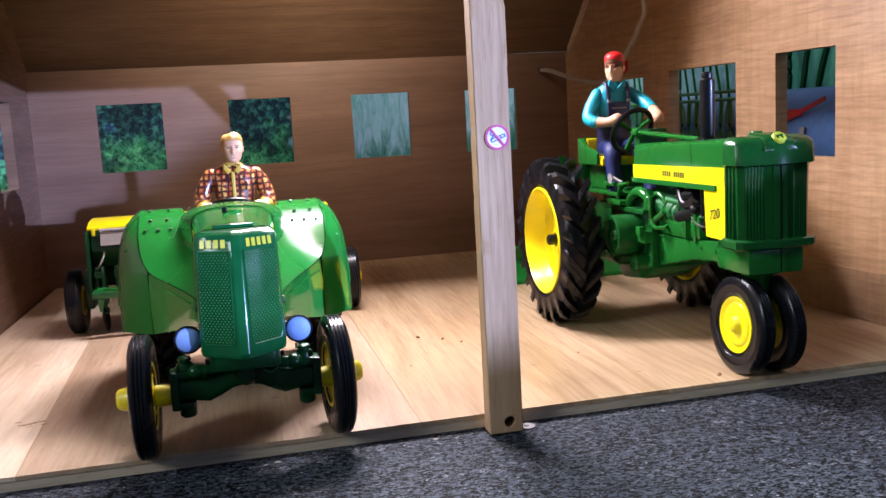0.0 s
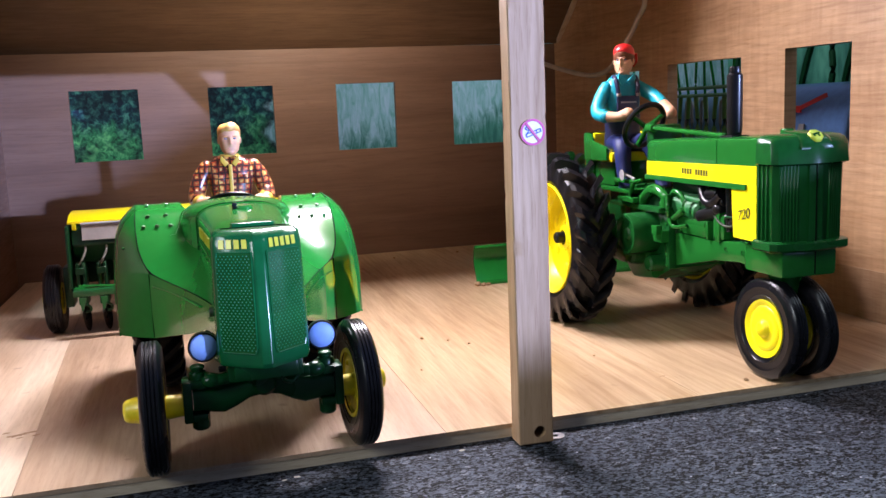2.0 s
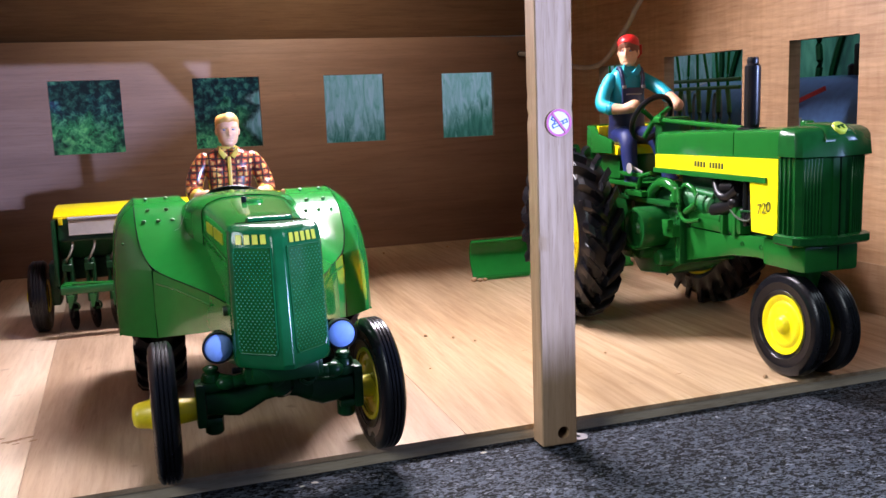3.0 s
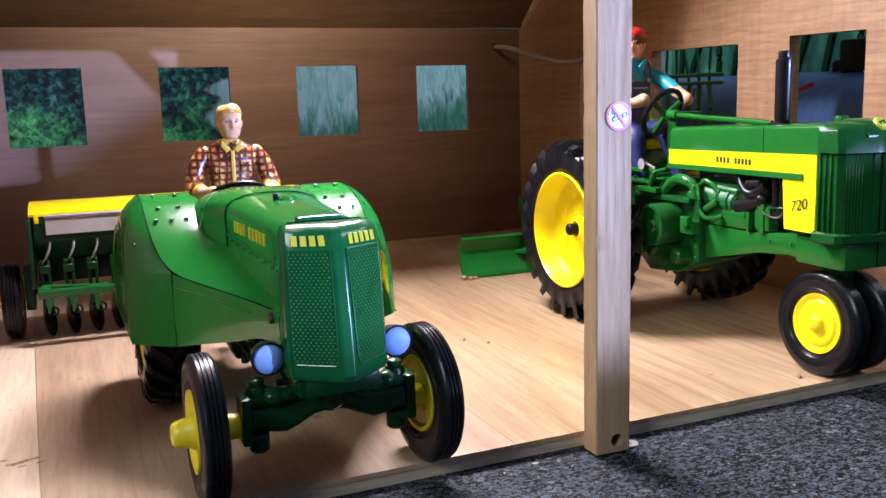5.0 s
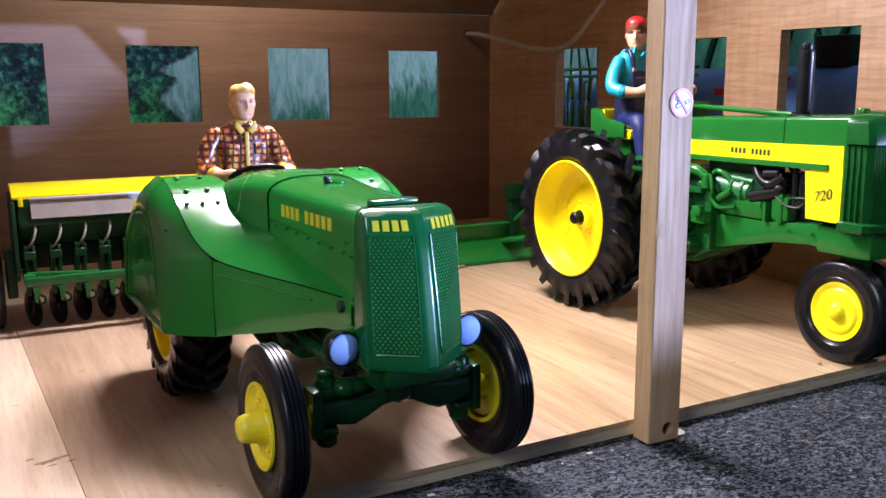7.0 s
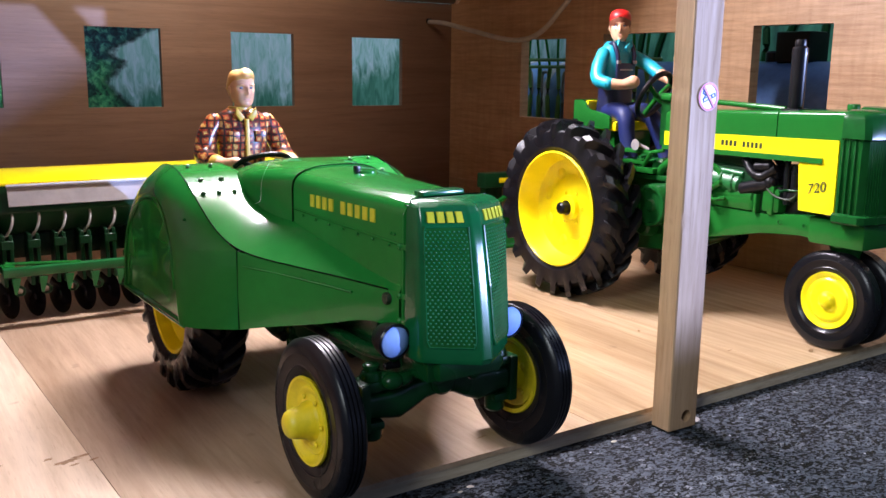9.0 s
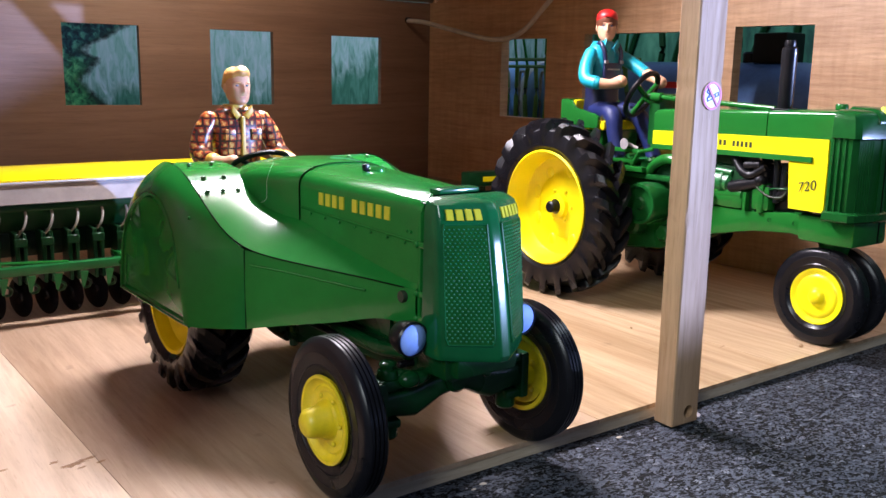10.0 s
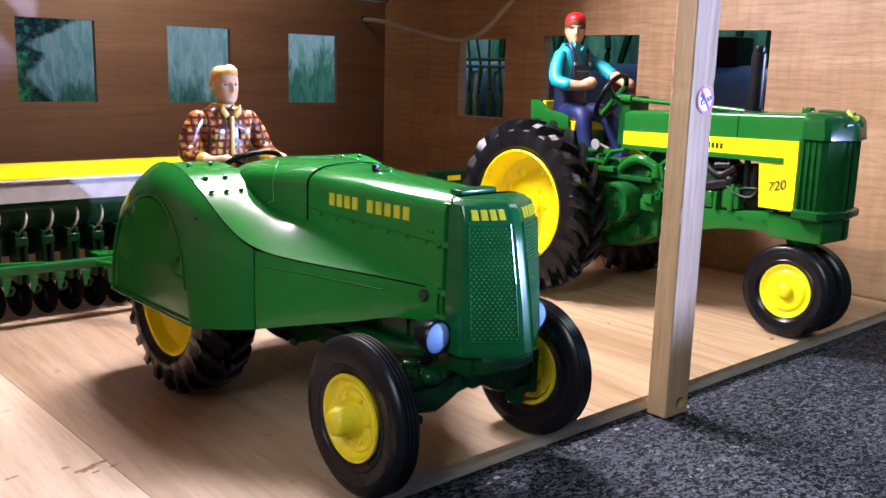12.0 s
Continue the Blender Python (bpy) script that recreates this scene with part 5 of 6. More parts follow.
    part("valve_block", join(box(*sorted((s * 0.0140, s * 0.0215)), 0.6000 - BY, 0.6100 - BY, 0.0545, 0.0612, 0.0008), box(*sorted((s * 0.0205, s * 0.0240)), 0.6005 - BY, 0.6065 - BY, 0.0590, 0.0640, 0.0006)), GREEN_B, rowcrop)
    part("link_arm", join(rod(V(s * 0.0190, 0.6400, 0.0770), V(s * 0.0205, 0.6330, 0.0850), 0.0013), rod(V(s * 0.0205, 0.6330, 0.0850), V(s * 0.0200, 0.6240, 0.0868), 0.0011), box(*sorted((s * 0.0160, s * 0.0230)), 0.6290 - BY, 0.6480 - BY, 0.0735, 0.0765, 0.0006)), GREEN_B, rowcrop)
    part("cylinder_cover", join(rod(V(s * 0.0092, 0.604, 0.0750), V(s * 0.0092, 0.578, 0.0720), 0.0060, 0.0056, 20), rod(V(s * 0.0118, 0.597, 0.0795), V(s * 0.0112, 0.577, 0.0780), 0.0017), lathe([(0.0066, -0.001), (0.0066, 0.001)], "y", V(s * 0.0092, 0.590, 0.0735), 20), lathe([(0.0064, -0.001), (0.0064, 0.001)], "y", V(s * 0.0092, 0.583, 0.0727), 20)), GREEN_DULL, rowcrop)
    part("breather_hose", join(tube(smooth_path([V(s * 0.0120, 0.5760, 0.0860), V(s * 0.0140, 0.5700, 0.0800), V(s * 0.0138, 0.5640, 0.0785), V(s * 0.0128, 0.5570, 0.0830)], 5), 0.0022, 10), rod(V(s * 0.0125, 0.5500, 0.0660), V(s * 0.0125, 0.5510, 0.0880), 0.0016)), RUBBER, rowcrop)
    part("manifold", tube(smooth_path([V(s * 0.0118, 0.606, 0.0760), V(s * 0.0138, 0.600, 0.0820), V(s * 0.0132, 0.592, 0.0790), V(s * 0.0142, 0.588, 0.0720)], 5), 0.0015), GREEN_B, rowcrop)
    part("lever_bracket", join(box(*sorted((s * 0.0125, s * 0.0150)), 0.600 - BY, 0.607 - BY, 0.0700, 0.0740, 0.0008), rod(V(s * 0.0135, 0.6035, 0.0700), V(s * 0.0140, 0.6035, 0.0620), 0.0016)), GREEN_B, rowcrop)
    part("bolt", rod(V(s * 0.0140, 0.609, 0.0745), V(s * 0.0172, 0.609, 0.0745), 0.0017), GREEN_B, rowcrop)
part("engine_block", join(box(-0.0115, 0.0115, 0.562 - BY, 0.606 - BY, 0.0590, 0.0820, 0.0025), box(-0.0085, 0.0085, 0.575 - BY, 0.612 - BY, 0.0800, 0.0900, 0.002)), GREEN_DARK, rowcrop)
part("head_cover", join(box(-0.0140, 0.0140, 0.5685 - BY, 0.5975 - BY, 0.0600, 0.0690, 0.0030), rod(V(-0.0100, 0.5970, 0.0672), V(-0.0100, 0.5690, 0.0672), 0.0042, 0.0040, 18), rod(V(0.0100, 0.5970, 0.0672), V(0.0100, 0.5690, 0.0672), 0.0042, 0.0040, 18), rod(V(-0.0110, 0.5830, 0.0700), V(-0.0110, 0.5830, 0.0722), 0.0014), box(-0.0146, 0.0146, 0.5660 - BY, 0.5680 - BY, 0.0600, 0.0695, 0.0006)), GREEN_B, rowcrop, "green cylinder head cover", 35)
part("steel_hose", tube(smooth_path([V(-0.0125, 0.5545, 0.0720), V(-0.0140, 0.5500, 0.0732), V(-0.0142, 0.5450, 0.0735), V(-0.0130, 0.5410, 0.0738)], 5), 0.0006, 10), SHADED_CAST, rowcrop, "dark hose")
part("cylinder_head", join(box(-0.0135, 0.0135, 0.5535 - BY, 0.5640 - BY, 0.0610, 0.0735, 0.0022), box(-0.0142, 0.0142, 0.5565 - BY, 0.5600 - BY, 0.0600, 0.0745, 0.001)), GREEN_B, rowcrop)
part("carburettor", join(rod(V(-0.0115, 0.5780, 0.0705), V(-0.0118, 0.5600, 0.0752), 0.0034), rod(V(-0.0112, 0.5680, 0.0785), V(-0.0110, 0.5560, 0.0800), 0.0024), ball(V(-0.0118, 0.5600, 0.0760), 0.0036, (1, 1, 1), 14, 9), rod(V(-0.0118, 0.5465, 0.0700), V(-0.0118, 0.5465, 0.0860), 0.0020),
                         rod(V(-0.0112, 0.5490, 0.0690), V(-0.0112, 0.5440, 0.0740), 0.0030)), RUBBER, rowcrop, "black carburettor and pipes")
part("fuel_line", tube(smooth_path([V(-0.0135, 0.5660, 0.0770), V(-0.0142, 0.5560, 0.0700), V(-0.0138, 0.5470, 0.0690), V(-0.0132, 0.5430, 0.0740)], 6), 0.0006, 8), INK, rowcrop)
part("flywheel_housing", join(box(-0.0075, 0.0075, 0.5420 - BY, 0.5640 - BY, 0.0610, 0.0840, 0.0012), rod(V(-0.0125, 0.5560, 0.0705), V(0.0125, 0.5560, 0.0705), 0.0036), rod(V(-0.0130, 0.5690, 0.0830), V(-0.0130, 0.5590, 0.0840), 0.0024)), BLACK, rowcrop)
part("radiator_back", box(-0.0150, 0.0150, 0.5330 - BY, 0.5385 - BY, 0.0640, 0.0985, 0.001), GREEN_DARK, rowcrop)
part("inner_tank", box(-0.0100, 0.0100, 0.5400 - BY, 0.6200 - BY, 0.0890, 0.0985, 0.001), BLACK, rowcrop)
part("crankcase", join(prism([(0.600 - BY, 0.040), (0.600 - BY, 0.0705), (0.606 - BY, 0.0725), (0.646 - BY, 0.0725), (0.656 - BY, 0.070), (0.656 - BY, 0.036), (0.646 - BY, 0.028), (0.618 - BY, 0.0315)], "x", -0.0150, 0.0150, 0.003),
                       rod(V(-0.0140, 0.634, 0.0755), V(0.0140, 0.634, 0.0755), 0.0058)), GREEN_SHELL, rowcrop, "", 30)
part("gearbox", join(box(-0.0145, 0.0145, 0.646 - BY, 0.690 - BY, 0.0340, 0.0720, 0.004), box(-0.0110, 0.0110, 0.650 - BY, 0.684 - BY, 0.070, 0.082, 0.003)), GREEN_SHELL, rowcrop)
part("rear_axle", join(rod(V(-0.045, 0.6706, 0.0511), V(0.045, 0.6706, 0.0511), 0.0060, None, 20), rod(V(-0.028, 0.6706, 0.0511), V(0.028, 0.6706, 0.0511), 0.0095, None, 20)), GREEN_B, rowcrop)
part("platform", join(box(-0.0190, 0.0190, 0.640 - BY, 0.702 - BY, 0.0775, 0.0798, 0.0006), box(-0.0195, -0.0175, 0.632 - BY, 0.660 - BY, 0.0835, 0.0860, 0.0006), box(-0.018, 0.018, 0.700 - BY, 0.7025 - BY, 0.0780, 0.0960, 0.0008)), GREEN_B, rowcrop)
part("pedal", join(rod(V(-0.0170, 0.638, 0.0860), V(-0.0208, 0.6455, 0.0895), 0.0009), lathe([(0, 0.0010), (0.0026, 0.0009), (0.0031, 0.0), (0, 0)], "x", V(-0.0222, 0.6440, 0.0885), 20)), GREY, rowcrop, "round grey foot pedal")
part("dashboard", join(box(-0.0090, 0.0090, 0.6310 - BY, 0.6390 - BY, 0.0880, 0.1165, 0.0014), rod(V(-0.004, 0.634, 0.1130), V(-0.0040, 0.6440, 0.1150), 0.0026)), GREEN_SHELL, rowcrop)
part("steering_rod", join(rod(V(-0.0090, 0.6330, 0.1150), V(-0.0118, 0.5550, 0.1118), 0.0014), rod(V(-0.0090, 0.6370, 0.1150), V(-0.0092, 0.6290, 0.1148), 0.0026)), GREEN_B, rowcrop)
steering(rowcrop, V(-0.0055, 0.6480, 0.1158), 0.0136, 62, 0.0016, 14, 3, BLACK, GREEN_B, 0.016)
seat = part("seat", prism([(-0.0185, 0.664 - BY), (0.0185, 0.664 - BY), (0.0185, 0.694 - BY), (0.016, 0.698 - BY), (-0.016, 0.698 - BY), (-0.0185, 0.694 - BY)], "z", 0.0945, 0.1000, 0.0016), YELLOW, rowcrop, "yellow seat cushion")
backs = [[(x, y, z) for x, y in ((-0.0205, 0.691 - BY), (-0.0205, 0.696 - BY), (-0.0175, 0.7010 - BY), (0.0175, 0.7010 - BY), (0.0205, 0.696 - BY), (0.0205, 0.691 - BY), (0.0180, 0.691 - BY), (0.0180, 0.694 - BY), (0.0160, 0.6975 - BY),
                                      (-0.0160, 0.6975 - BY), (-0.0180, 0.694 - BY), (-0.0180, 0.691 - BY))] for z in (0.0960, 0.1075, 0.1118)]
part("backrest_shell", loft(backs), GREEN_B, seat, "green seat shell")
part("backrest", prism([(-0.0178, 0.689 - BY), (-0.0178, 0.694 - BY), (-0.0158, 0.6970 - BY), (0.0158, 0.6970 - BY), (0.0178, 0.694 - BY), (0.0178, 0.689 - BY), (0.0150, 0.689 - BY), (0.0150, 0.692 - BY), (0.0138, 0.6940 - BY),
                        (-0.0138, 0.6940 - BY), (-0.0150, 0.692 - BY), (-0.0150, 0.689 - BY)], "z", 0.1002, 0.1112, 0.0008), YELLOW, seat, "yellow padded backrest")
for s in (-1, 1):
    part("seat_side", prism([(0.6990 - BY, 0.0950), (0.6990 - BY, 0.1116), (0.6905 - BY, 0.1114), (0.6860 - BY, 0.1068), (0.6700 - BY, 0.1040), (0.6672 - BY, 0.1025), (0.6672 - BY, 0.0955)], "x", *sorted((s * 0.0187, s * 0.0206)), 0.0007), GREEN_B, seat, "green seat side")
part("seat_base", box(-0.0150, 0.0150, 0.668 - BY, 0.695 - BY, 0.0800, 0.0948, 0.002), GREEN_B, seat)
ex = part("exhaust_pipe", join(lathe([(0.0018, 0.0332), (0.0024, 0.0334), (0.0027, 0.0320), (0.0026, 0.0304), (0.0036, 0.0294), (0.0037, 0.0280), (0.0036, 0.004), (0.0032, 0.0), (0, 0)], "z", V(-0.0090, 0.5520, 0.1110), 24)), BLACK, rowcrop, "upright black exhaust pipe")
part("exhaust_flange", box(-0.0138, -0.0042, 0.5470 - BY, 0.5570 - BY, 0.1095, 0.1122, 0.0006), BLACK, ex)

B_FRONT_RIM = [(0.0120, -0.0032), (0.0135, -0.0034), (0.0127, -0.0020), (0.0125, 0.0018), (0.0137, 0.0027), (0.0135, 0.0035), (0.0126, 0.0034), (0.0116, 0.0025), (0.0106, 0.0024), (0.0100, 0.0029), (0.0080, 0.0033), (0.0072, 0.0029), (0.0040, 0.0031)]
B_FRONT_HUB = [(0, -0.0060), (0.0040, -0.0060), (0.0040, -0.0026), (0.0122, -0.0020), (0.0122, -0.0014), (0.0050, 0.0026), (0.0040, 0.0034), (0.0036, 0.0046), (0.0024, 0.0054), (0, 0.0056)]
for s in (-1, 1):
    wheel(rowcrop, "front_wheel", V(s * 0.0080 + 0.0003, 0.5247, 0.0236), s, ribbed_tyre(0.0236, 0.0130, 0.0084), B_FRONT_RIM, YELLOW, B_FRONT_HUB, YELLOW, -s * 2.0, (), 1.6)
part("front_spindle", rod(V(-0.009, 0.5247, 0.0236), V(0.009, 0.5247, 0.0236), 0.0026), GREEN_B, rowcrop)
B_RIM = [(0.0316, -0.0095), (0.0330, -0.0100), (0.0323, -0.0080), (0.0311, 0.0062), (0.0323, 0.0092), (0.0331, 0.0104), (0.0321, 0.0110), (0.0310, 0.0094), (0.0302, 0.0030), (0.0280, -0.0010), (0.0224, -0.0032), (0.0196, -0.0038),
         (0.0140, -0.0038), (0.0120, -0.0030), (0.0070, -0.0022)]
B_HUB = [(0.0304, -0.0060), (0.0290, -0.0050), (0.0074, -0.0024), (0.0070, 0.0004), (0.0052, 0.0012), (0.0044, 0.0014)]
for s in (-1, 1):
    dents = [ball((-0.0036, 0.0228 * math.cos(a), 0.0228 * math.sin(a)), 0.0042, (0.30, 0.8, 1.2), 12, 8) for a in [2 * math.pi * k / 8 + 0.3 for k in range(8)]]
    dents += [ball((-0.0022, 0.0095 * math.cos(a), 0.0095 * math.sin(a)), 0.0010, (0.8, 1, 1), 8, 5) for a in [2 * math.pi * k / 6 for k in range(6)]]
    w = wheel(rowcrop, "rear_wheel", V(s * 0.0468, 0.6706, 0.0511), s, lug_tyre(0.0511, 0.0320, 0.0226, 22, 0.0046), B_RIM, YELLOW, B_HUB, YELLOW, 0, dents)
    part("axle_end", rod(V(s * 0.043, 0.6706, 0.0511), V(s * 0.0532, 0.6706, 0.0511), 0.0034), BLACK, w, "black axle end")

# ---- grain drill behind the orchard tractor ----
drill = base("grain_drill", pose(-0.003, 0.775, 0, 0, 0, 0.5), "dark green toy grain drill with a yellow lid and disc openers", "toy implement")


def D(x, y, z):
    return Vector((x, y - 0.775, z))


HALF = 0.0798
body = [(0.7655, 0.0690), (0.7620, 0.0560), (0.7690, 0.0440), (0.7800, 0.0415), (0.7930, 0.0460), (0.8000, 0.0600), (0.7990, 0.0720)]
part("hopper", prism([(y - 0.775, z) for y, z in body], "x", -HALF + 0.002, HALF - 0.002, 0.0012), GREEN_DARK, drill, "dark green seed hopper")
lid = [(0.7650, 0.0688), (0.7650, 0.0704), (0.7760, 0.0738), (0.7900, 0.0748), (0.7990, 0.0745), (0.7990, 0.0725)]
lid_ob = part("lid", prism([(y - 0.775, z) for y, z in lid], "x", -HALF, HALF, 0.0005), YELLOW, drill, "bright yellow hopper lid")
for x in (-HALF + 0.004, 0.0, HALF - 0.004):
    part("latch", join(box(x - 0.0012, x + 0.0012, -0.0112, -0.0092, 0.0652, 0.0695, 0.0004)), YELLOW, lid_ob)
part("front_plate", prism([(0.7632 - 0.775, 0.0686), (0.7600 - 0.775, 0.0592), (0.7610 - 0.775, 0.0588), (0.7644 - 0.775, 0.0686)], "x", -HALF + 0.0085, HALF - 0.0085), GREY, drill, "pale grey front plate")
part("lid_rail", rod(D(-HALF + 0.008, 0.7628, 0.0690), D(HALF - 0.008, 0.7628, 0.0690), 0.0009, None, 10), STEEL, drill, "bright steel rail under the lid")
part("seed_shaft", box(-HALF + 0.002, HALF - 0.002, 0.7760 - 0.775, 0.7900 - 0.775, 0.0300, 0.0440, 0.001), GREEN_DARK, drill)
for s in (-1, 1):
    part("end_plate", prism([(0.7600 - 0.775, 0.0680), (0.7570 - 0.775, 0.0560), (0.7560 - 0.775, 0.0300), (0.7700 - 0.775, 0.0250), (0.7900 - 0.775, 0.0250), (0.8000 - 0.775, 0.0450), (0.8000 - 0.775, 0.0700)], "x", s * (HALF - 0.001), s * (HALF + 0.001), 0.0005), GREEN_DARK, drill)
    part("wheel_bracket", box(*sorted((s * (HALF + 0.0005), s * (HALF + 0.0055))), 0.767 - 0.775, 0.785 - 0.775, 0.0165, 0.0420, 0.001), GREEN_DARK, drill)
    rim = [(0.0070, -0.004), (0.0100, -0.0045), (0.0100, 0.0045), (0.0090, 0.005), (0.0075, 0.003), (0.003, 0.003)]
    wheel(drill, "wheel", D(s * 0.0920, 0.776, 0.0215), s, ribbed_tyre(0.0215, 0.0095, 0.0098, 44), rim, YELLOW, [(0.0078, -0.002), (0.0035, 0.002), (0.0035, 0.0065), (0.0028, 0.0076), (0, 0.0078)], YELLOW)
bar = part("front_bar", box(-HALF + 0.002, HALF - 0.002, 0.7460 - 0.775, 0.7515 - 0.775, 0.0262, 0.0305, 0.0006), GREEN_DULL, drill, "green front tool bar")
for s in (-1, 1):
    part("bar_arm", join(box(*sorted((s * (HALF - 0.008), s * (HALF - 0.002))), 0.7515 - 0.775, 0.770 - 0.775, 0.0268, 0.0310, 0.0005),
                         rod(D(s * (HALF - 0.004), 0.758, 0.0310), D(s * (HALF - 0.038), 0.749, 0.0305), 0.0010, None, 8)), GREEN, bar)
    part("hitch_arm", rod(D(s * 0.030 + 0.012, 0.7485, 0.0285), D(0.018 + s * 0.002, 0.690, 0.0262), 0.0018, None, 10), GREEN, bar)
    part("gusset", prism([(s * 0.020 + 0.018, 0.7485 - 0.775), (s * 0.034 + 0.018, 0.7485 - 0.775), (s * 0.036 + 0.018, 0.762 - 0.775), (s * 0.030 + 0.018, 0.762 - 0.775)], "z", 0.0292, 0.0322, 0.0004), GREEN, bar)
rowsn = 13
for k in range(rowsn):
    x = -0.0738 + k * 0.1476 / (rowsn - 1)
    unit = part("opener", join(box(x - 0.0026, x - 0.0006, 0.758 - 0.775, 0.772 - 0.775, 0.0190, 0.0450, 0.0004, 1), box(x + 0.0010, x + 0.0028, 0.758 - 0.775, 0.772 - 0.775, 0.0190, 0.0450, 0.0004, 1),
                               box(x - 0.0030, x + 0.0030, 0.757 - 0.775, 0.760 - 0.775, 0.0380, 0.0425, 0.0005, 1)), GREEN_DARK, drill)
    part("disc", move(lathe([(0, 0.0018), (0.0030, 0.0017), (0.0036, 0.0010), (0.0080, 0.0006), (0.0104, 0.0), (0.0080, -0.0006), (0.0036, -0.0010), (0.0030, -0.0017), (0, -0.0018)], "x", (0, 0, 0), 28), Matrix.Translation(D(x, 0.7690, 0.0106)) @ Matrix.Rotation(radians(22), 4, "Z")), RUBBER, unit, "black opener disc")
    part("scraper", prism([(x - 0.0006, 0.0258), (x + 0.0034, 0.0258), (x + 0.0026, 0.0226), (x + 0.0012, 0.0180), (x + 0.0002, 0.0180)], "y", 0.7448 - 0.775, 0.7465 - 0.775), GREEN_DULL, unit)
    part("bracket", tube(smooth_path([D(x + 0.0028, 0.7465, 0.0215), D(x + 0.0050, 0.7485, 0.0195), D(x + 0.0046, 0.7510, 0.0165), D(x + 0.0020, 0.7520, 0.0160)], 4), 0.0007, 6), GREEN_DARK, unit)
    part("seed_tube", tube(smooth_path([D(x + 0.0038, 0.7640, 0.0560), D(x + 0.0036, 0.7605, 0.0520), D(x + 0.0016, 0.7575, 0.0475), D(x - 0.0014, 0.7600, 0.0430)], 5), 0.0007, 8), TUBE, unit, "pale seed tube")

# ---- rear blade behind the row-crop tractor ----
blade = base("rear_blade", pose(0.2555, 0.806, 0, 0, 0, 0.5), "green toy grader blade standing on the barn floor", "toy implement")
curve = [(-0.0075, 0.0006), (-0.0040, 0.0060), (-0.0010, 0.0120), (0.0005, 0.0180), (-0.0005, 0.0240), (-0.0030, 0.0278)]
sheet = [(y, z) for y, z in curve] + [(y + 0.0016, z) for y, z in reversed(curve)]
mold = part("moldboard", prism(sheet, "x", -0.0645, 0.0645), GREEN, blade, "curved green blade", 50)
part("cutting_edge", box(-0.0645, 0.0645, -0.0092, -0.0062, 0.0003, 0.0030, 0.0004), GREEN, mold)
part("top_roll", rod((-0.0645, -0.0022, 0.0276), (0.0645, -0.0022, 0.0276), 0.0014, None, 10), GREEN, mold)
for s in (-1, 1):
    part("push_arm", rod((s * 0.018, 0.002, 0.014), (s * 0.010, -0.095, 0.034), 0.0024, None, 10), GREEN, blade)
    part("lift_arm", rod((s * 0.012, 0.002, 0.026), (s * 0.004, -0.060, 0.064), 0.0018, None, 10), GREEN, blade)
part("mast", box(-0.006, 0.006, 0.001, 0.007, 0.004, 0.046, 0.001), GREEN_DARK, blade)
head = part("crossbar", box(-0.0165, 0.024, -0.008, 0.002, 0.0455, 0.0560, 0.001), GREEN_DARK, blade)
part("yellow_tag", box(-0.004, 0.008, -0.0085, -0.0078, 0.0490, 0.0525), YELLOW, head, "yellow sticker")
part("upright", box(-0.0145, -0.0075, -0.006, 0.001, 0.012, 0.0460, 0.001), GREEN_DARK, blade)

# ---- figures: each one moulded doll ----
def limb(points, radii, seg=14):
    bm = tube(smooth_path(points, 4), [radii[min(int(i / 4), len(radii) - 2)] * (1 - (i % 4) / 4) + radii[min(int(i / 4) + 1, len(radii) - 1)] * ((i % 4) / 4) for i in range(4 * (len(points) - 1) + 1)], seg)
    return join(bm, ball(points[0], radii[0], (1, 1, 1), 12, 8), ball(points[-1], radii[-1], (1, 1, 1), 12, 8))


def torso_rings(levels, c):
    """Elliptic sections (height, half width, half depth, shift) about c."""
    rings = []
    for z, a, b, dy in levels:
        ring = []
        for k in range(28):
            t = 2 * math.pi * k / 28
            x, y = math.cos(t), math.sin(t)
            ring.append(Vector(c) + Vector((a * math.copysign(abs(x) ** 0.8, x), b * math.copysign(abs(y) ** 0.8, y) + dy, z)))
        rings.append(ring)
    return loft(rings)


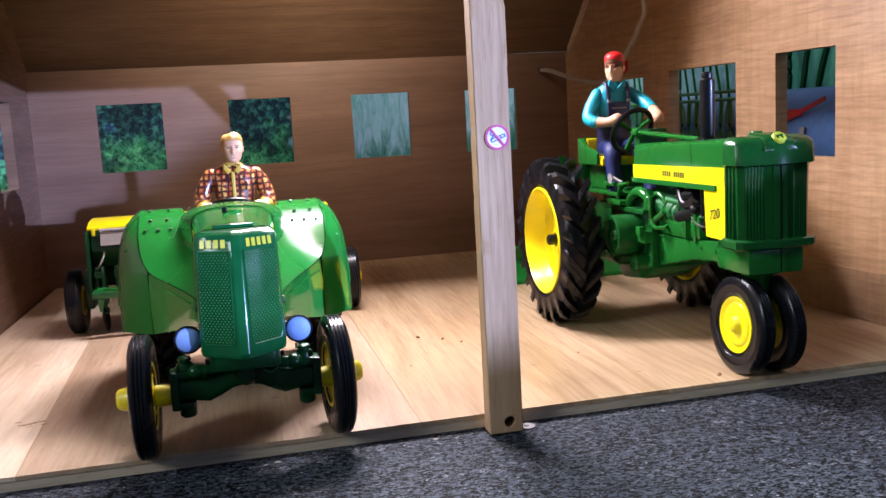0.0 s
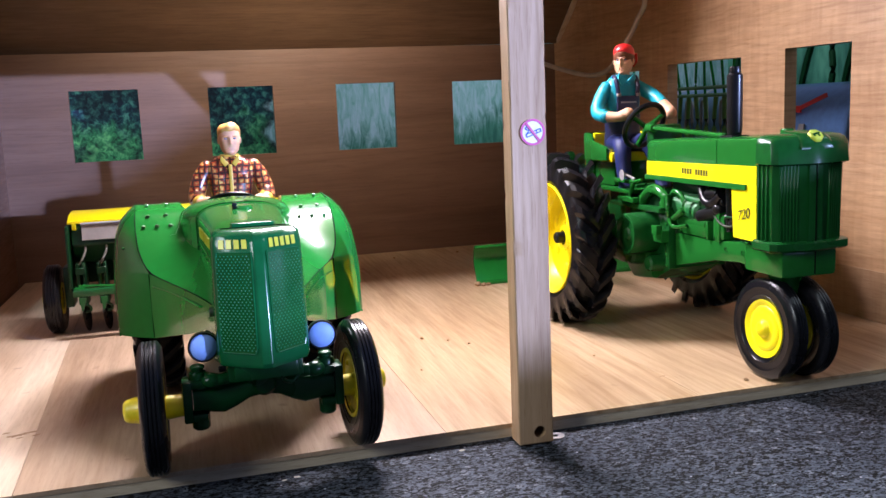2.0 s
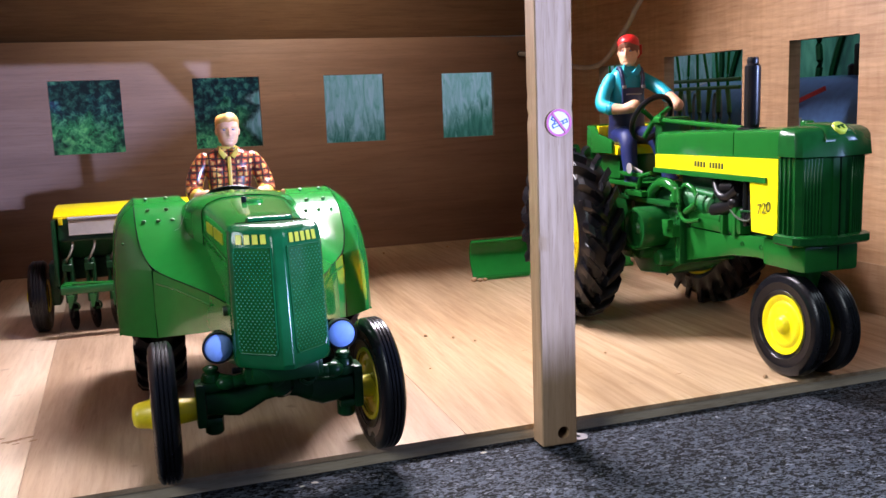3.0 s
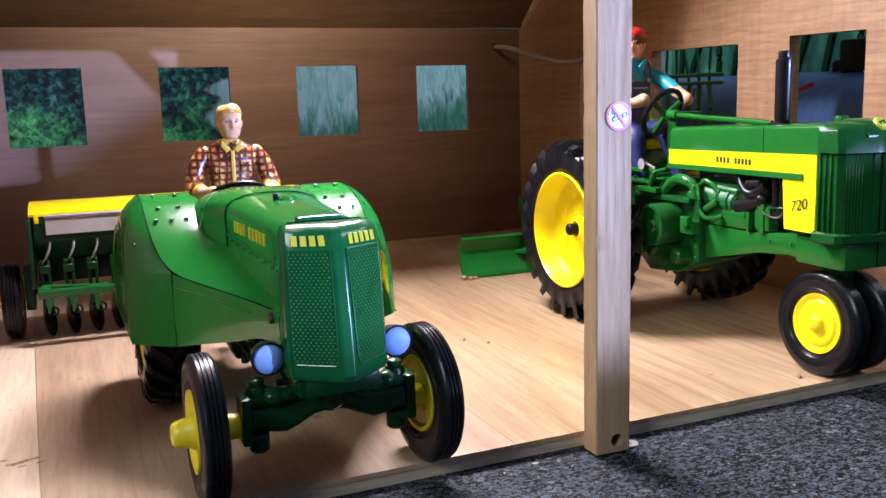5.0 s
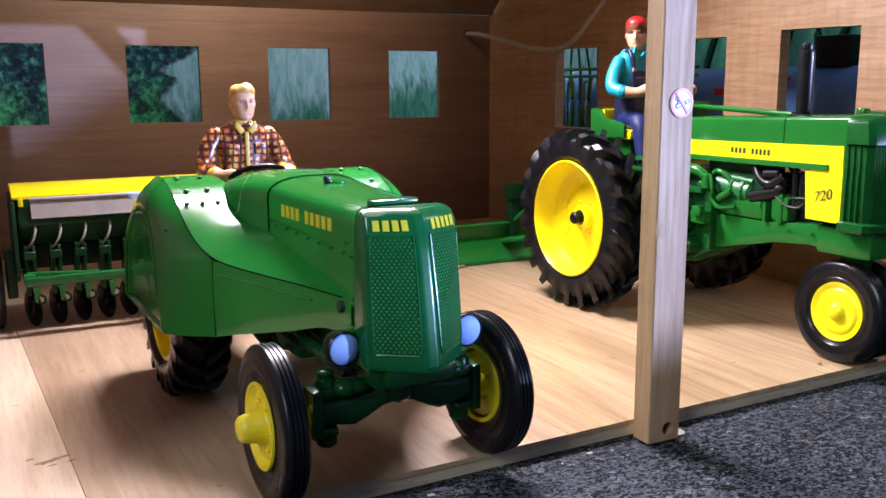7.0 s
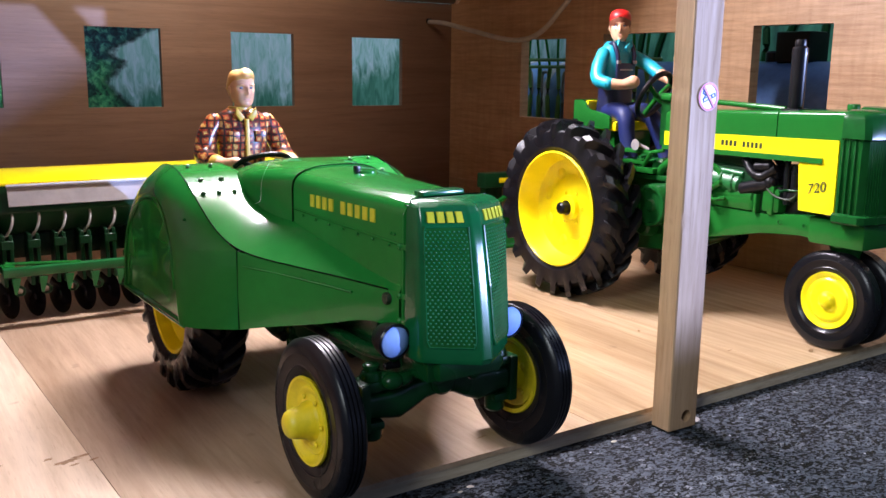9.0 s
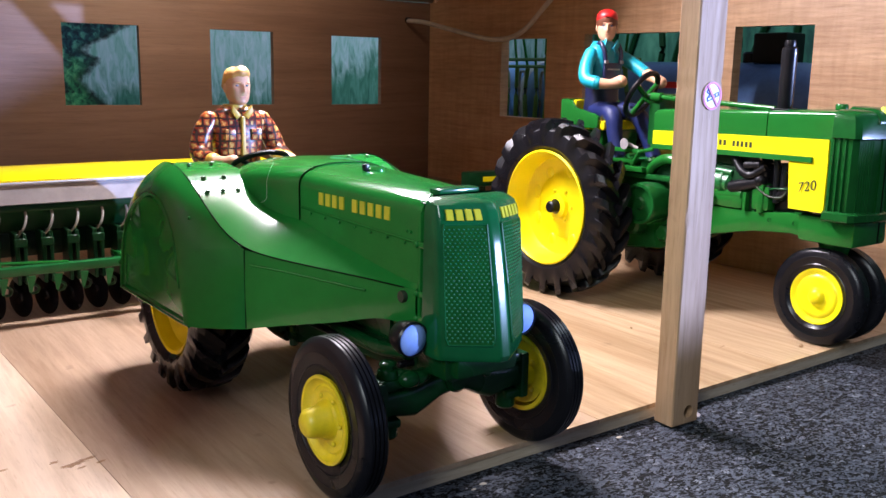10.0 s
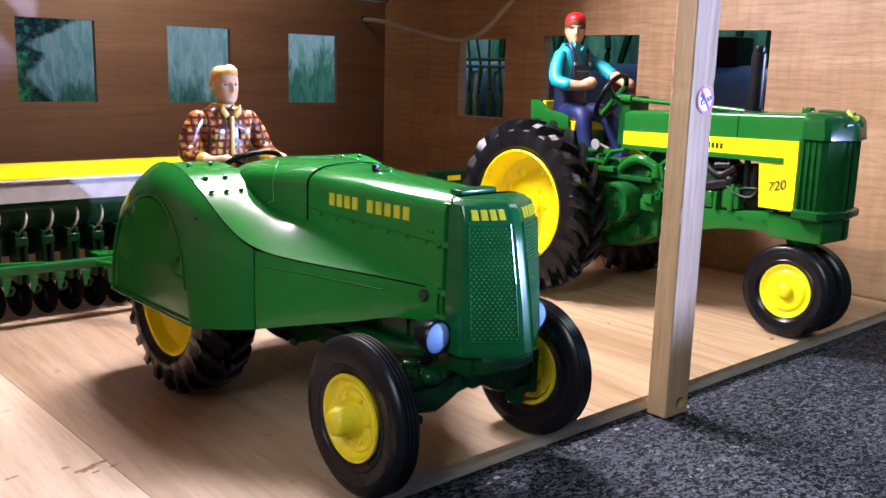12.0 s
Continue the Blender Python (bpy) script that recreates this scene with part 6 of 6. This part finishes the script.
def head_bm(c, turn, skin, hair, k=1.0, cap=False):
    """A moulded head looking to -y, turned about z."""
    rows = np.array(((-0.0092, 0.0020, 0.0022, -0.0022), (-0.0086, 0.0034, 0.0040, -0.0018), (-0.0066, 0.0050, 0.0058, -0.0008), (-0.0034, 0.0059, 0.0067, 0.0), (0.0004, 0.0063, 0.0071, 0.0003),
                     (0.0040, 0.0062, 0.0071, 0.0005), (0.0068, 0.0052, 0.0060, 0.0006), (0.0084, 0.0028, 0.0032, 0.0006)))
    zs = np.linspace(-0.0092, 0.0084, 34)
    prof = [np.interp(zs, rows[:, 0], rows[:, k]) for k in (1, 2, 3)]
    for _ in range(3):
        prof = [np.concatenate((p[:1], (p[:-2] + 2 * p[1:-1] + p[2:]) / 4, p[-1:])) for p in prof]

    def bump_at(x, z, cx, cz, wx, wz):
        return math.exp(-((abs(x) - cx) / wx) ** 2 - ((z - cz) / wz) ** 2)

    rings = []
    for z, a, b, dy in zip(zs, *prof):
        ring = []
        for i in range(56):
            t = 2 * math.pi * i / 56
            x, y = a * math.cos(t), b * math.sin(t) + dy
            if math.sin(t) < 0:
                # brow, eye sockets, cheeks, nose, mouth and chin
                out = 0.0004 * bump_at(x, z, 0.0024, 0.0022, 0.0018, 0.0007) - 0.0011 * bump_at(x, z, 0.0025, 0.0006, 0.0013, 0.0010) + 0.0004 * bump_at(x, z, 0.0036, -0.0020, 0.0014, 0.0014)
                out += 0.0011 * bump_at(x, z, 0, 0.0002, 0.0008, 0.0016) + 0.0017 * bump_at(x, z, 0, -0.0022, 0.0011, 0.0013) + 0.0004 * bump_at(x, z, 0, -0.0048, 0.0024, 0.0012)
                out -= 0.0005 * bump_at(x, z, 0, -0.0048, 0.0022, 0.0003) + 0.0003 * bump_at(x, z, 0, -0.0064, 0.0020, 0.0005)
                out += 0.0007 * bump_at(x, z, 0, -0.0080, 0.0020, 0.0009)
                y -= out
            ring.append(Vector((x, y, float(z))))
        rings.append(ring)
    bms = [slot(loft(rings), skin)]
    bms += [slot(ball((s * 0.0063, 0.0008, -0.0006), 0.0017, (0.5, 0.9, 1.3), 10, 7), skin) for s in (-1, 1)]
    bms += [slot(ball((s * 0.0025, -0.0054, 0.0006), 0.0009, (1.1, 0.55, 0.60), 12, 8), 5) for s in (-1, 1)]
    bms += [slot(ball((s * 0.0026, -0.0068, 0.0020), 0.0008, (1.6, 0.45, 0.28), 10, 7), hair) for s in (-1, 1)]
    bms.append(slot(ball((0, -0.0064, -0.0051), 0.0011, (1.6, 0.45, 0.36), 12, 7), 6))
    bms.append(slot(lathe([(0.0038, -0.0125), (0.0036, -0.006), (0, -0.006)], "z", (0, 0.0012, 0), 16), skin))
    rings = []
    for z, a, b, dy in ((-0.0030, 0.0050, 0.0030, 0.0040), (0.0000, 0.0064, 0.0038, 0.0040), (0.0024, 0.0066, 0.0056, 0.0024), (0.0040, 0.0066, 0.0069, 0.0011), (0.0056, 0.0065, 0.0074, 0.0006), (0.0074, 0.0059, 0.0068, 0.0006), (0.0088, 0.0046, 0.0053, 0.0008), (0.0095, 0.0026, 0.0030, 0.0010)):
        ring = []
        for i in range(40):
            t = 2 * math.pi * i / 40
            w = 0.035 * math.sin(9 * t + z * 700) + 0.03 * math.sin(4 * t + 1.0)
            sweep = 0.0016 * max(-math.sin(t), 0) * math.cos(t + 0.5) - 0.0010 * math.exp(-((math.cos(t) - 0.35) / 0.16) ** 2) * (z > 0.005)
            ring.append(Vector((a * math.cos(t) * (1 + w), b * math.sin(t) * (1 + w) + dy, z + sweep)))
        rings.append(ring)
    bms.append(slot(loft(rings), hair))
    if cap:
        dome = []
        for z, a, b, dy in ((0.0040, 0.0069, 0.0078, 0.0006), (0.0054, 0.0070, 0.0079, 0.0006), (0.0078, 0.0066, 0.0075, 0.0006), (0.0098, 0.0054, 0.0060, 0.0006), (0.0110, 0.0032, 0.0036, 0.0006), (0.0115, 0.0010, 0.0010, 0.0006)):
            dome.append([Vector((a * math.cos(t), b * math.sin(t) + dy, z + (0.0022 * max(-math.sin(t), 0) ** 3 - 0.0036 * max(math.sin(t), 0)) * ((0.0086 - z) / 0.0046 if z < 0.0086 else 0))) for t in [2 * math.pi * i / 28 for i in range(28)]])
        bms.append(slot(loft(dome), 4))
        band = []
        for z, a, b in ((0.0010, 0.0058, 0.0066), (0.0026, 0.0065, 0.0073), (0.0040, 0.0068, 0.0077), (0.0056, 0.0067, 0.0076)):
            band.append([Vector((a * math.cos(t), b * math.sin(t) + 0.0004, z - 0.0026 * abs(math.cos(t)) ** 2 * (z < 0.003) + 0.0006 * math.sin(9 * t))) for t in [2 * math.pi * i / 32 for i in range(32)]])
        bms.append(slot(loft(band), hair))
        brim = prism([(-0.0060, -0.001), (-0.0058, 0.0050), (-0.003, 0.0080), (0.003, 0.0080), (0.0058, 0.0050), (0.0060, -0.001)], "z", -0.0006, 0.0006)
        bms.append(slot(move(brim, Matrix.Translation((0.001, 0.0084, 0.0040)) @ Matrix.Rotation(radians(-72), 4, "X")), 4))
    m = Matrix.Translation(c) @ Matrix.Rotation(radians(turn), 4, "Z") @ Matrix.Diagonal((k, k, k, 1))
    return move(join(*bms), m)


EYES = paint("painted_eyes", (0.10, 0.14, 0.21), 0.4, 0.0, 0.2)
LIPS = paint("painted_lips", (0.62, 0.27, 0.20), 0.45, 0.0, 0.1)
BROWN = paint("moulded_brown_hair", (0.16, 0.045, 0.018), 0.45, 0.2, 0.1)
COLLAR = paint("yellow_collar", (0.62, 0.42, 0.06), 0.35, 0.3, 0.2)

# farmer in a plaid shirt; slots: skin, hair, shirt, collar, cap, eyes, lips
c = (0.0155, 0.675, 0.0)
bms = [head_bm((0.0162, 0.6745, 0.1186), 3, 0, 1, 0.90)]
bms.append(slot(torso_rings([(0.070, 0.0100, 0.0066, 0.0), (0.080, 0.0102, 0.0068, 0.0), (0.088, 0.0106, 0.0072, -0.0002), (0.097, 0.0118, 0.0076, -0.0004), (0.1030, 0.0128, 0.0072, 0.0), (0.1068, 0.0112, 0.0062, 0.0006), (0.1098, 0.0058, 0.0048, 0.001)], c), 2))
for s in (-1, 1):
    bms.append(slot(limb([(c[0] + s * 0.0122, 0.676, 0.1034), (c[0] + s * 0.0160, 0.675, 0.0975), (c[0] + s * 0.0186, 0.672, 0.0895), (c[0] + s * 0.0178, 0.662, 0.0864)], [0.0045, 0.0047, 0.0045, 0.0042]), 2))
    bms.append(slot(limb([(c[0] + s * 0.0175, 0.665, 0.0868), (c[0] + s * 0.0170, 0.660, 0.0862)], [0.0043, 0.0043]), 3))
    bms.append(slot(limb([(c[0] + s * 0.0170, 0.660, 0.0862), (c[0] + s * 0.0150, 0.652, 0.0868), (c[0] + s * 0.0130, 0.647, 0.0872)], [0.0032, 0.0029, 0.0034]), 0))
    bms.append(slot(limb([(c[0] + s * 0.0060, 0.675, 0.0745), (c[0] + s * 0.0080, 0.655, 0.0720), (c[0] + s * 0.0085, 0.648, 0.0620)], [0.0062, 0.0052, 0.0044]), 7))
    bms.append(slot(prism([(c[0] + s * 0.0006, 0.1060), (c[0] + s * 0.0046, 0.1106), (c[0] + s * 0.0052, 0.1076), (c[0] + s * 0.0028, 0.1042)], "y", 0.6672, 0.6690, 0.0004), 3))
    bms.append(slot(box(*sorted((c[0] + s * 0.0036, c[0] + s * 0.0086)), 0.6664, 0.6677, 0.0950, 0.1000, 0.0004), 2))
bms.append(slot(torso_rings([(0.1062, 0.0056, 0.0054, 0.001), (0.1106, 0.0050, 0.0052, 0.0012)], c), 3))
bms.append(slot(box(c[0] - 0.0010, c[0] + 0.0010, 0.6664, 0.6682, 0.078, 0.1055, 0.0005), 3))
thing("farmer_figure", join(*bms), [SKIN, HAIR, PLAID, COLLAR, RED, EYES, LIPS, DENIM], "moulded blond toy figure in a plaid shirt on the orchard tractor", "toy figure", "toy farmers", angle=60)

# farmer in bib overalls and red cap
c = (0.2535, 0.684, 0.0)
bms = [head_bm((0.2545, 0.6835, 0.1545), -42, 0, 1, 0.92, True)]
bms.append(slot(torso_rings([(0.1000, 0.0110, 0.0085, 0.0), (0.1060, 0.0112, 0.0085, 0.0), (0.1140, 0.0108, 0.0076, 0.0), (0.1220, 0.0112, 0.0074, 0.0)], c), 3))
bms.append(slot(torso_rings([(0.1215, 0.0108, 0.0072, 0.0), (0.1310, 0.0108, 0.0072, 0.0), (0.1385, 0.0110, 0.0066, 0.0), (0.1430, 0.0092, 0.0056, 0.0006), (0.1462, 0.0056, 0.0048, 0.001)], c), 2))
bms.append(slot(box(c[0] - 0.0072, c[0] + 0.0072, c[1] - 0.0088, c[1] - 0.0070, 0.1180, 0.1335, 0.0006), 3))
bms.append(slot(box(c[0] - 0.0050, c[0] + 0.0050, c[1] - 0.0094, c[1] - 0.0086, 0.1292, 0.1301, 0.0002), 7))
for s in (-1, 1):
    bms.append(slot(tube(smooth_path([(c[0] + s * 0.0060, c[1] - 0.0082, 0.1325), (c[0] + s * 0.0068, c[1] - 0.0074, 0.1400), (c[0] + s * 0.0066, c[1] - 0.0030, 0.1452), (c[0] + s * 0.0050, c[1] + 0.0060, 0.1400)], 4), 0.0013, 8), 3))
    bms.append(slot(box(c[0] + s * 0.0063 - 0.0013, c[0] + s * 0.0063 + 0.0013, c[1] - 0.0096, c[1] - 0.0082, 0.1330, 0.1350, 0.0003), 7))
    bms.append(slot(prism([(c[0] + s * 0.0004, 0.1424), (c[0] + s * 0.0050, 0.1474), (c[0] + s * 0.0060, 0.1437), (c[0] + s * 0.0032, 0.1394)], "y", c[1] - 0.0072, c[1] - 0.0052, 0.0004), 2))
bms.append(slot(limb([(c[0] - 0.0106, c[1], 0.1386), (c[0] - 0.0158, c[1] - 0.002, 0.1310), (c[0] - 0.0192, c[1] - 0.006, 0.1238), (c[0] - 0.0176, c[1] - 0.0135, 0.1216)], [0.0041, 0.0042, 0.0040, 0.0037]), 2))
bms.append(slot(limb([(c[0] - 0.0176, c[1] - 0.0135, 0.1216), (c[0] - 0.0122, c[1] - 0.0190, 0.1212), (c[0] - 0.0072, c[1] - 0.0225, 0.1228)], [0.0034, 0.0029, 0.0038]), 0))
bms.append(slot(limb([(c[0] + 0.0104, c[1], 0.1388), (c[0] + 0.0165, c[1] - 0.009, 0.1330), (c[0] + 0.0180, c[1] - 0.018, 0.1275)], [0.0041, 0.0041, 0.0038]), 2))
bms.append(slot(limb([(c[0] + 0.0180, c[1] - 0.018, 0.1275), (c[0] + 0.0165, c[1] - 0.028, 0.1245), (c[0] + 0.0145, c[1] - 0.0335, 0.1225)], [0.0036, 0.0030, 0.0036]), 0))
for s, w, f in ((-1, 0.0110, 0.010), (1, 0.0074, 0.0)):
    bms.append(slot(limb([(c[0] + s * 0.0058, c[1] - 0.002, 0.1050), (c[0] + s * (w - 0.0012), c[1] - 0.0230 + 0.4 * f, 0.1040), (c[0] + s * w, c[1] - 0.0315 + 0.8 * f, 0.0920), (c[0] + s * (w + 0.0004), c[1] - 0.0375 + f, 0.0795)], [0.0060, 0.0054, 0.0046, 0.0040]), 8))
    bms.append(slot(limb([(c[0] + s * (w + 0.0006), c[1] - 0.0380 + f, 0.0770), (c[0] + s * (w + 0.0004), c[1] - 0.0465 + f, 0.0752)], [0.0040, 0.0032]), 9))
thing("farmer_figure", join(*bms), [SKIN, BROWN, CYAN, NAVY, RED, EYES, LIPS, GREY, DENIM, BLACK], "moulded toy figure in navy overalls and red cap on the tractor", "toy figure", "toy farmers", angle=60)

# ---- no-smoking sticker on the post ----
sign = thing("no_smoking_sign", lathe([(0, 0.0), (0.0051, 0.0), (0.0051, -0.0003), (0, -0.0003)], "y", (0.1244, 0.4974, 0.1200), 40), WHITE, "round no-smoking sticker on the wooden post", "sign")
SP = Matrix.Translation((0.1244, 0.4970, 0.1200))
part("red_ring", lathe([(0.0051, 0.0), (0.0051, -0.0002), (0.0042, -0.0002), (0.0042, 0.0)], "y", (0.1244, 0.4971, 0.1200), 40), RED_PRINT, sign, "magenta prohibition ring")
part("slash", move(box(-0.0046, 0.0046, -0.0003, 0.0, -0.00045, 0.00045), SP @ Matrix.Rotation(radians(52), 4, "Y")), RED_PRINT, sign)
part("cigarette", move(join(box(-0.0032, 0.0032, -0.0002, 0.0001, -0.00060, -0.00030), box(-0.0032, 0.0032, -0.0002, 0.0001, 0.00055, 0.00085), box(-0.0032, -0.0029, -0.0002, 0.0001, -0.0006, 0.00085), box(0.0029, 0.0032, -0.0002, 0.0001, -0.0006, 0.00085),
                            box(0.0012, 0.0015, -0.0002, 0.0001, -0.0006, 0.00085)), SP @ Matrix.Translation((0.0004, 0, -0.0004)) @ Matrix.Rotation(radians(-20), 4, "Y")), BLUE_PRINT, sign, "blue cigarette drawing")
part("smoke", tube(smooth_path([(0.1218, 0.4970, 0.1192), (0.1228, 0.4970, 0.1206), (0.1214, 0.4970, 0.1214), (0.1224, 0.4970, 0.1226), (0.1216, 0.4970, 0.1234)], 4), 0.00022, 6), BLUE_PRINT, sign)

# ---- cable to the barn lamp, and the lamp ----
cable = thing("cable", tube(smooth_path([(0.3075, 0.9885, 0.1708), (0.3070, 0.9600, 0.1682), (0.3080, 0.9200, 0.1610), (0.3180, 0.8850, 0.1535), (0.3235, 0.8640, 0.1535), (0.3250, 0.8450, 0.1600), (0.3255, 0.8280, 0.1725), (0.3280, 0.8100, 0.1900), (0.3230, 0.7900, 0.2130), (0.2700, 0.7500, 0.2850), (0.2000, 0.7300, 0.2960)], 8), 0.0020, 10),
              CABLE, "thin pale cable hanging from a hook under the roof", "cable")
thing("hook", join(lathe([(0, -0.0040), (0.0024, -0.0036), (0.0028, -0.0010), (0.0020, 0.0)], "y", (0.3080, 0.9905, 0.1712), 18)), BLACK, "small dark round hook in the back wall", "hook")
lamp_ob = thing("barn_lamp", move(box(-0.100, 0.100, -0.028, 0.028, 0.002, 0.010, 0.0015), BARN_LAMP),
                WHITE, "small white panel lamp under the barn roof", "lamp")
# plate added out of view: it sets where the lamp's light ends at the back
part("shade", box(-0.050, 0.210, 0.7420, 0.7435, 0.2300, 0.3060), WHITE, lamp_ob, "unseen plate added behind the lamp to cut off its light")

# ---- beyond the side windows ----
thing("field_picture", box(0.640, 0.644, 0.165, 2.2, GROUND, 0.30), FIELD, "large printed picture of a green field standing outside the barn", "picture")
field = bpy.data.objects["field_picture"]
for k in range(26):
    y, bend = 0.55 + k * 0.034, 0.008 * math.sin(k * 2.3)
    part("dark_stem", tube(smooth_path([(0.6385, y + 0.010 + bend, 0.115), (0.6385, y + bend, 0.150), (0.6385, y - 0.006, 0.180), (0.6385, y - 0.018 - bend, 0.215)], 4), [0.0024 + 0.0014 * math.sin(math.pi * q / 12) for q in range(13)], 6), GREEN_DARK, field)
tank = base("toy_tanker", pose(0.475, 0.78, GROUND), "blue toy tank trailer standing outside the barn windows", "toy trailer")
part("tank", lathe([(0, -0.110), (0.024, -0.108), (0.034, -0.098), (0.036, -0.085), (0.036, 0.265), (0.034, 0.278), (0.024, 0.288), (0, 0.290)], "y", (0, 0, 0.108), 40), TANK_BLUE, tank, "blue tank")
for y in (0.150, 0.205, 0.260):
    part("strap", lathe([(0.0361, -0.004), (0.0368, -0.0035), (0.0368, 0.0035), (0.0361, 0.004)], "y", (0, y, 0.108), 40), STEEL, tank, "dull grey strap round the tank")
part("red_bar", box(-0.0372, -0.0362, -0.018, 0.030, 0.1225, 0.1275), RED, tank, "plain red bar in place of lettering")
part("red_bar", move(box(-0.0005, 0.0005, -0.027, 0.027, -0.0016, 0.0016), Matrix.Translation((-0.0366, -0.021, 0.1270)) @ Matrix.Rotation(radians(-17), 4, "X")), RED, tank, "slanting red bar")
part("grey_fin", prism([(-0.016, 0.070), (-0.002, 0.070), (-0.012, 0.096), (-0.018, 0.114), (-0.024, 0.114), (-0.020, 0.096)], "x", -0.0385, -0.0375), GREY, tank)
part("dark_hatch", join(box(-0.012, 0.012, -0.075, -0.045, 0.143, 0.166, 0.002), rod((0, -0.035, 0.14), (0, -0.035, 0.152), 0.006)), BLACK, tank, "dark hatch")
for y in (-0.06, 0.06, 0.20):
    for s in (-1, 1):
        wheel(tank, "wheel", (s * 0.024, y, 0.024), s, ribbed_tyre(0.024, 0.012, 0.012, 32), [(0.012, -0.004), (0.0125, 0.004), (0.009, 0.002), (0.003, 0.003)], GREY, [(0.004, 0.002), (0.003, 0.006), (0, 0.006)], GREY)
part("trailer_frame", box(-0.016, 0.016, -0.10, 0.28, 0.030, 0.078, 0.003), BLACK, tank)
fence = base("toy_fence", pose(0.425, 0.93, GROUND), "green toy fence of upright bars outside the barn window", "toy fence")
for k in range(15):
    y, lean = -0.10 + k * 0.0145, 0.0035 * math.cos(k * 1.7)
    part("bar", tube(smooth_path([(0, y, 0.0), (0, y + lean, 0.06), (0, y - 0.4 * lean, 0.110), (0, y + 0.5 * lean, 0.137)], 4), [0.0021 - 0.0003 * math.sin(q * 0.8) for q in range(13)], 8), FENCE_GREEN, fence, "pale green lower bar")
    part("upper_bar", tube(smooth_path([(0, y + 0.5 * lean, 0.137), (0, y + 0.002, 0.150), (0, y + 0.004 - lean, 0.168)], 4), 0.0012, 8), GREEN, fence)
for z in (0.06, 0.1385, 0.1450):
    part("rail", rod((0, -0.115, z), (0, 0.115, z), 0.0016, None, 8), FENCE_GREEN, fence)
for k in range(7):
    y = -0.075 + k * 0.029 + 0.002 * math.sin(k * 2.0)
    part("hoop", tube(smooth_path([(0.006, y - 0.0052, 0.0), (0.006, y - 0.0050, 0.090), (0.006, y - 0.0046, 0.129), (0.006, y, 0.1335), (0.006, y + 0.0046, 0.129), (0.006, y + 0.0050, 0.090), (0.006, y + 0.0052, 0.0)], 4), 0.0014, 8), GREY, fence, "grey hoop between the bars")

# ---- crumbs and a washer ----
thing("washer", join(lathe([(0.0012, 0.0), (0.0036, 0.0), (0.0038, 0.0006), (0.0012, 0.0006)], "z", (0.1335, 0.5035, GROUND), 24)), GREY, "small flat steel washer on the mat beside the post", "washer")


def crumb(x, y, r, mat, label, z=0.0, flat=0.75):
    bm = bmesh.new()
    bmesh.ops.create_icosphere(bm, subdivisions=2, radius=r)
    for v in bm.verts:
        v.co *= 1 + 0.45 * (noise.noise(v.co * 1400 + Vector((x * 977, y * 541, 0))))
        v.co.z *= flat
        v.co.x *= 1.0 if flat > 0.5 else 1.6
    low = min(v.co.z for v in bm.verts)
    return thing("crumb", move(bm, Matrix.Translation((x, y, z - low - 0.0001))), mat, label, "debris", "crumbs on the floor", angle=60)


CRUMB = paint("tan_crumb", (0.42, 0.27, 0.15), 0.8, 0.4, 0.0, 600)
for x, y, r in ((0.1905, 0.7965, 0.0024), (0.1945, 0.7940, 0.0020), (0.1985, 0.7945, 0.0016)):
    crumb(x, y, r, CRUMB, "crumbly tan lump by the grader blade")
for x, y, r in ((0.2365, 0.524, 0.0011), (0.115, 0.661, 0.0010), (0.128, 0.651, 0.0008), (0.137, 0.640, 0.0007), (0.30, 0.93, 0.0012), (0.26, 0.90, 0.0010), (0.16, 0.95, 0.0010), (0.22, 0.955, 0.0012), (0.10, 0.60, 0.0005), (0.19, 0.59, 0.0006)):
    crumb(x, y, r, CRUMB, "small dark crumb on the wooden floor")
CHIP = paint("pale_wood_chip", (0.42, 0.38, 0.30), 0.7, 0.2, 0.0, 600)
for x, y, r in ((0.0265, 0.4995, 0.0008), (0.0215, 0.4980, 0.0006), (0.0930, 0.5030, 0.0008)):
    crumb(x, y, r, CHIP, "pale splinter of wood on the rubber mat", GROUND, 0.22)
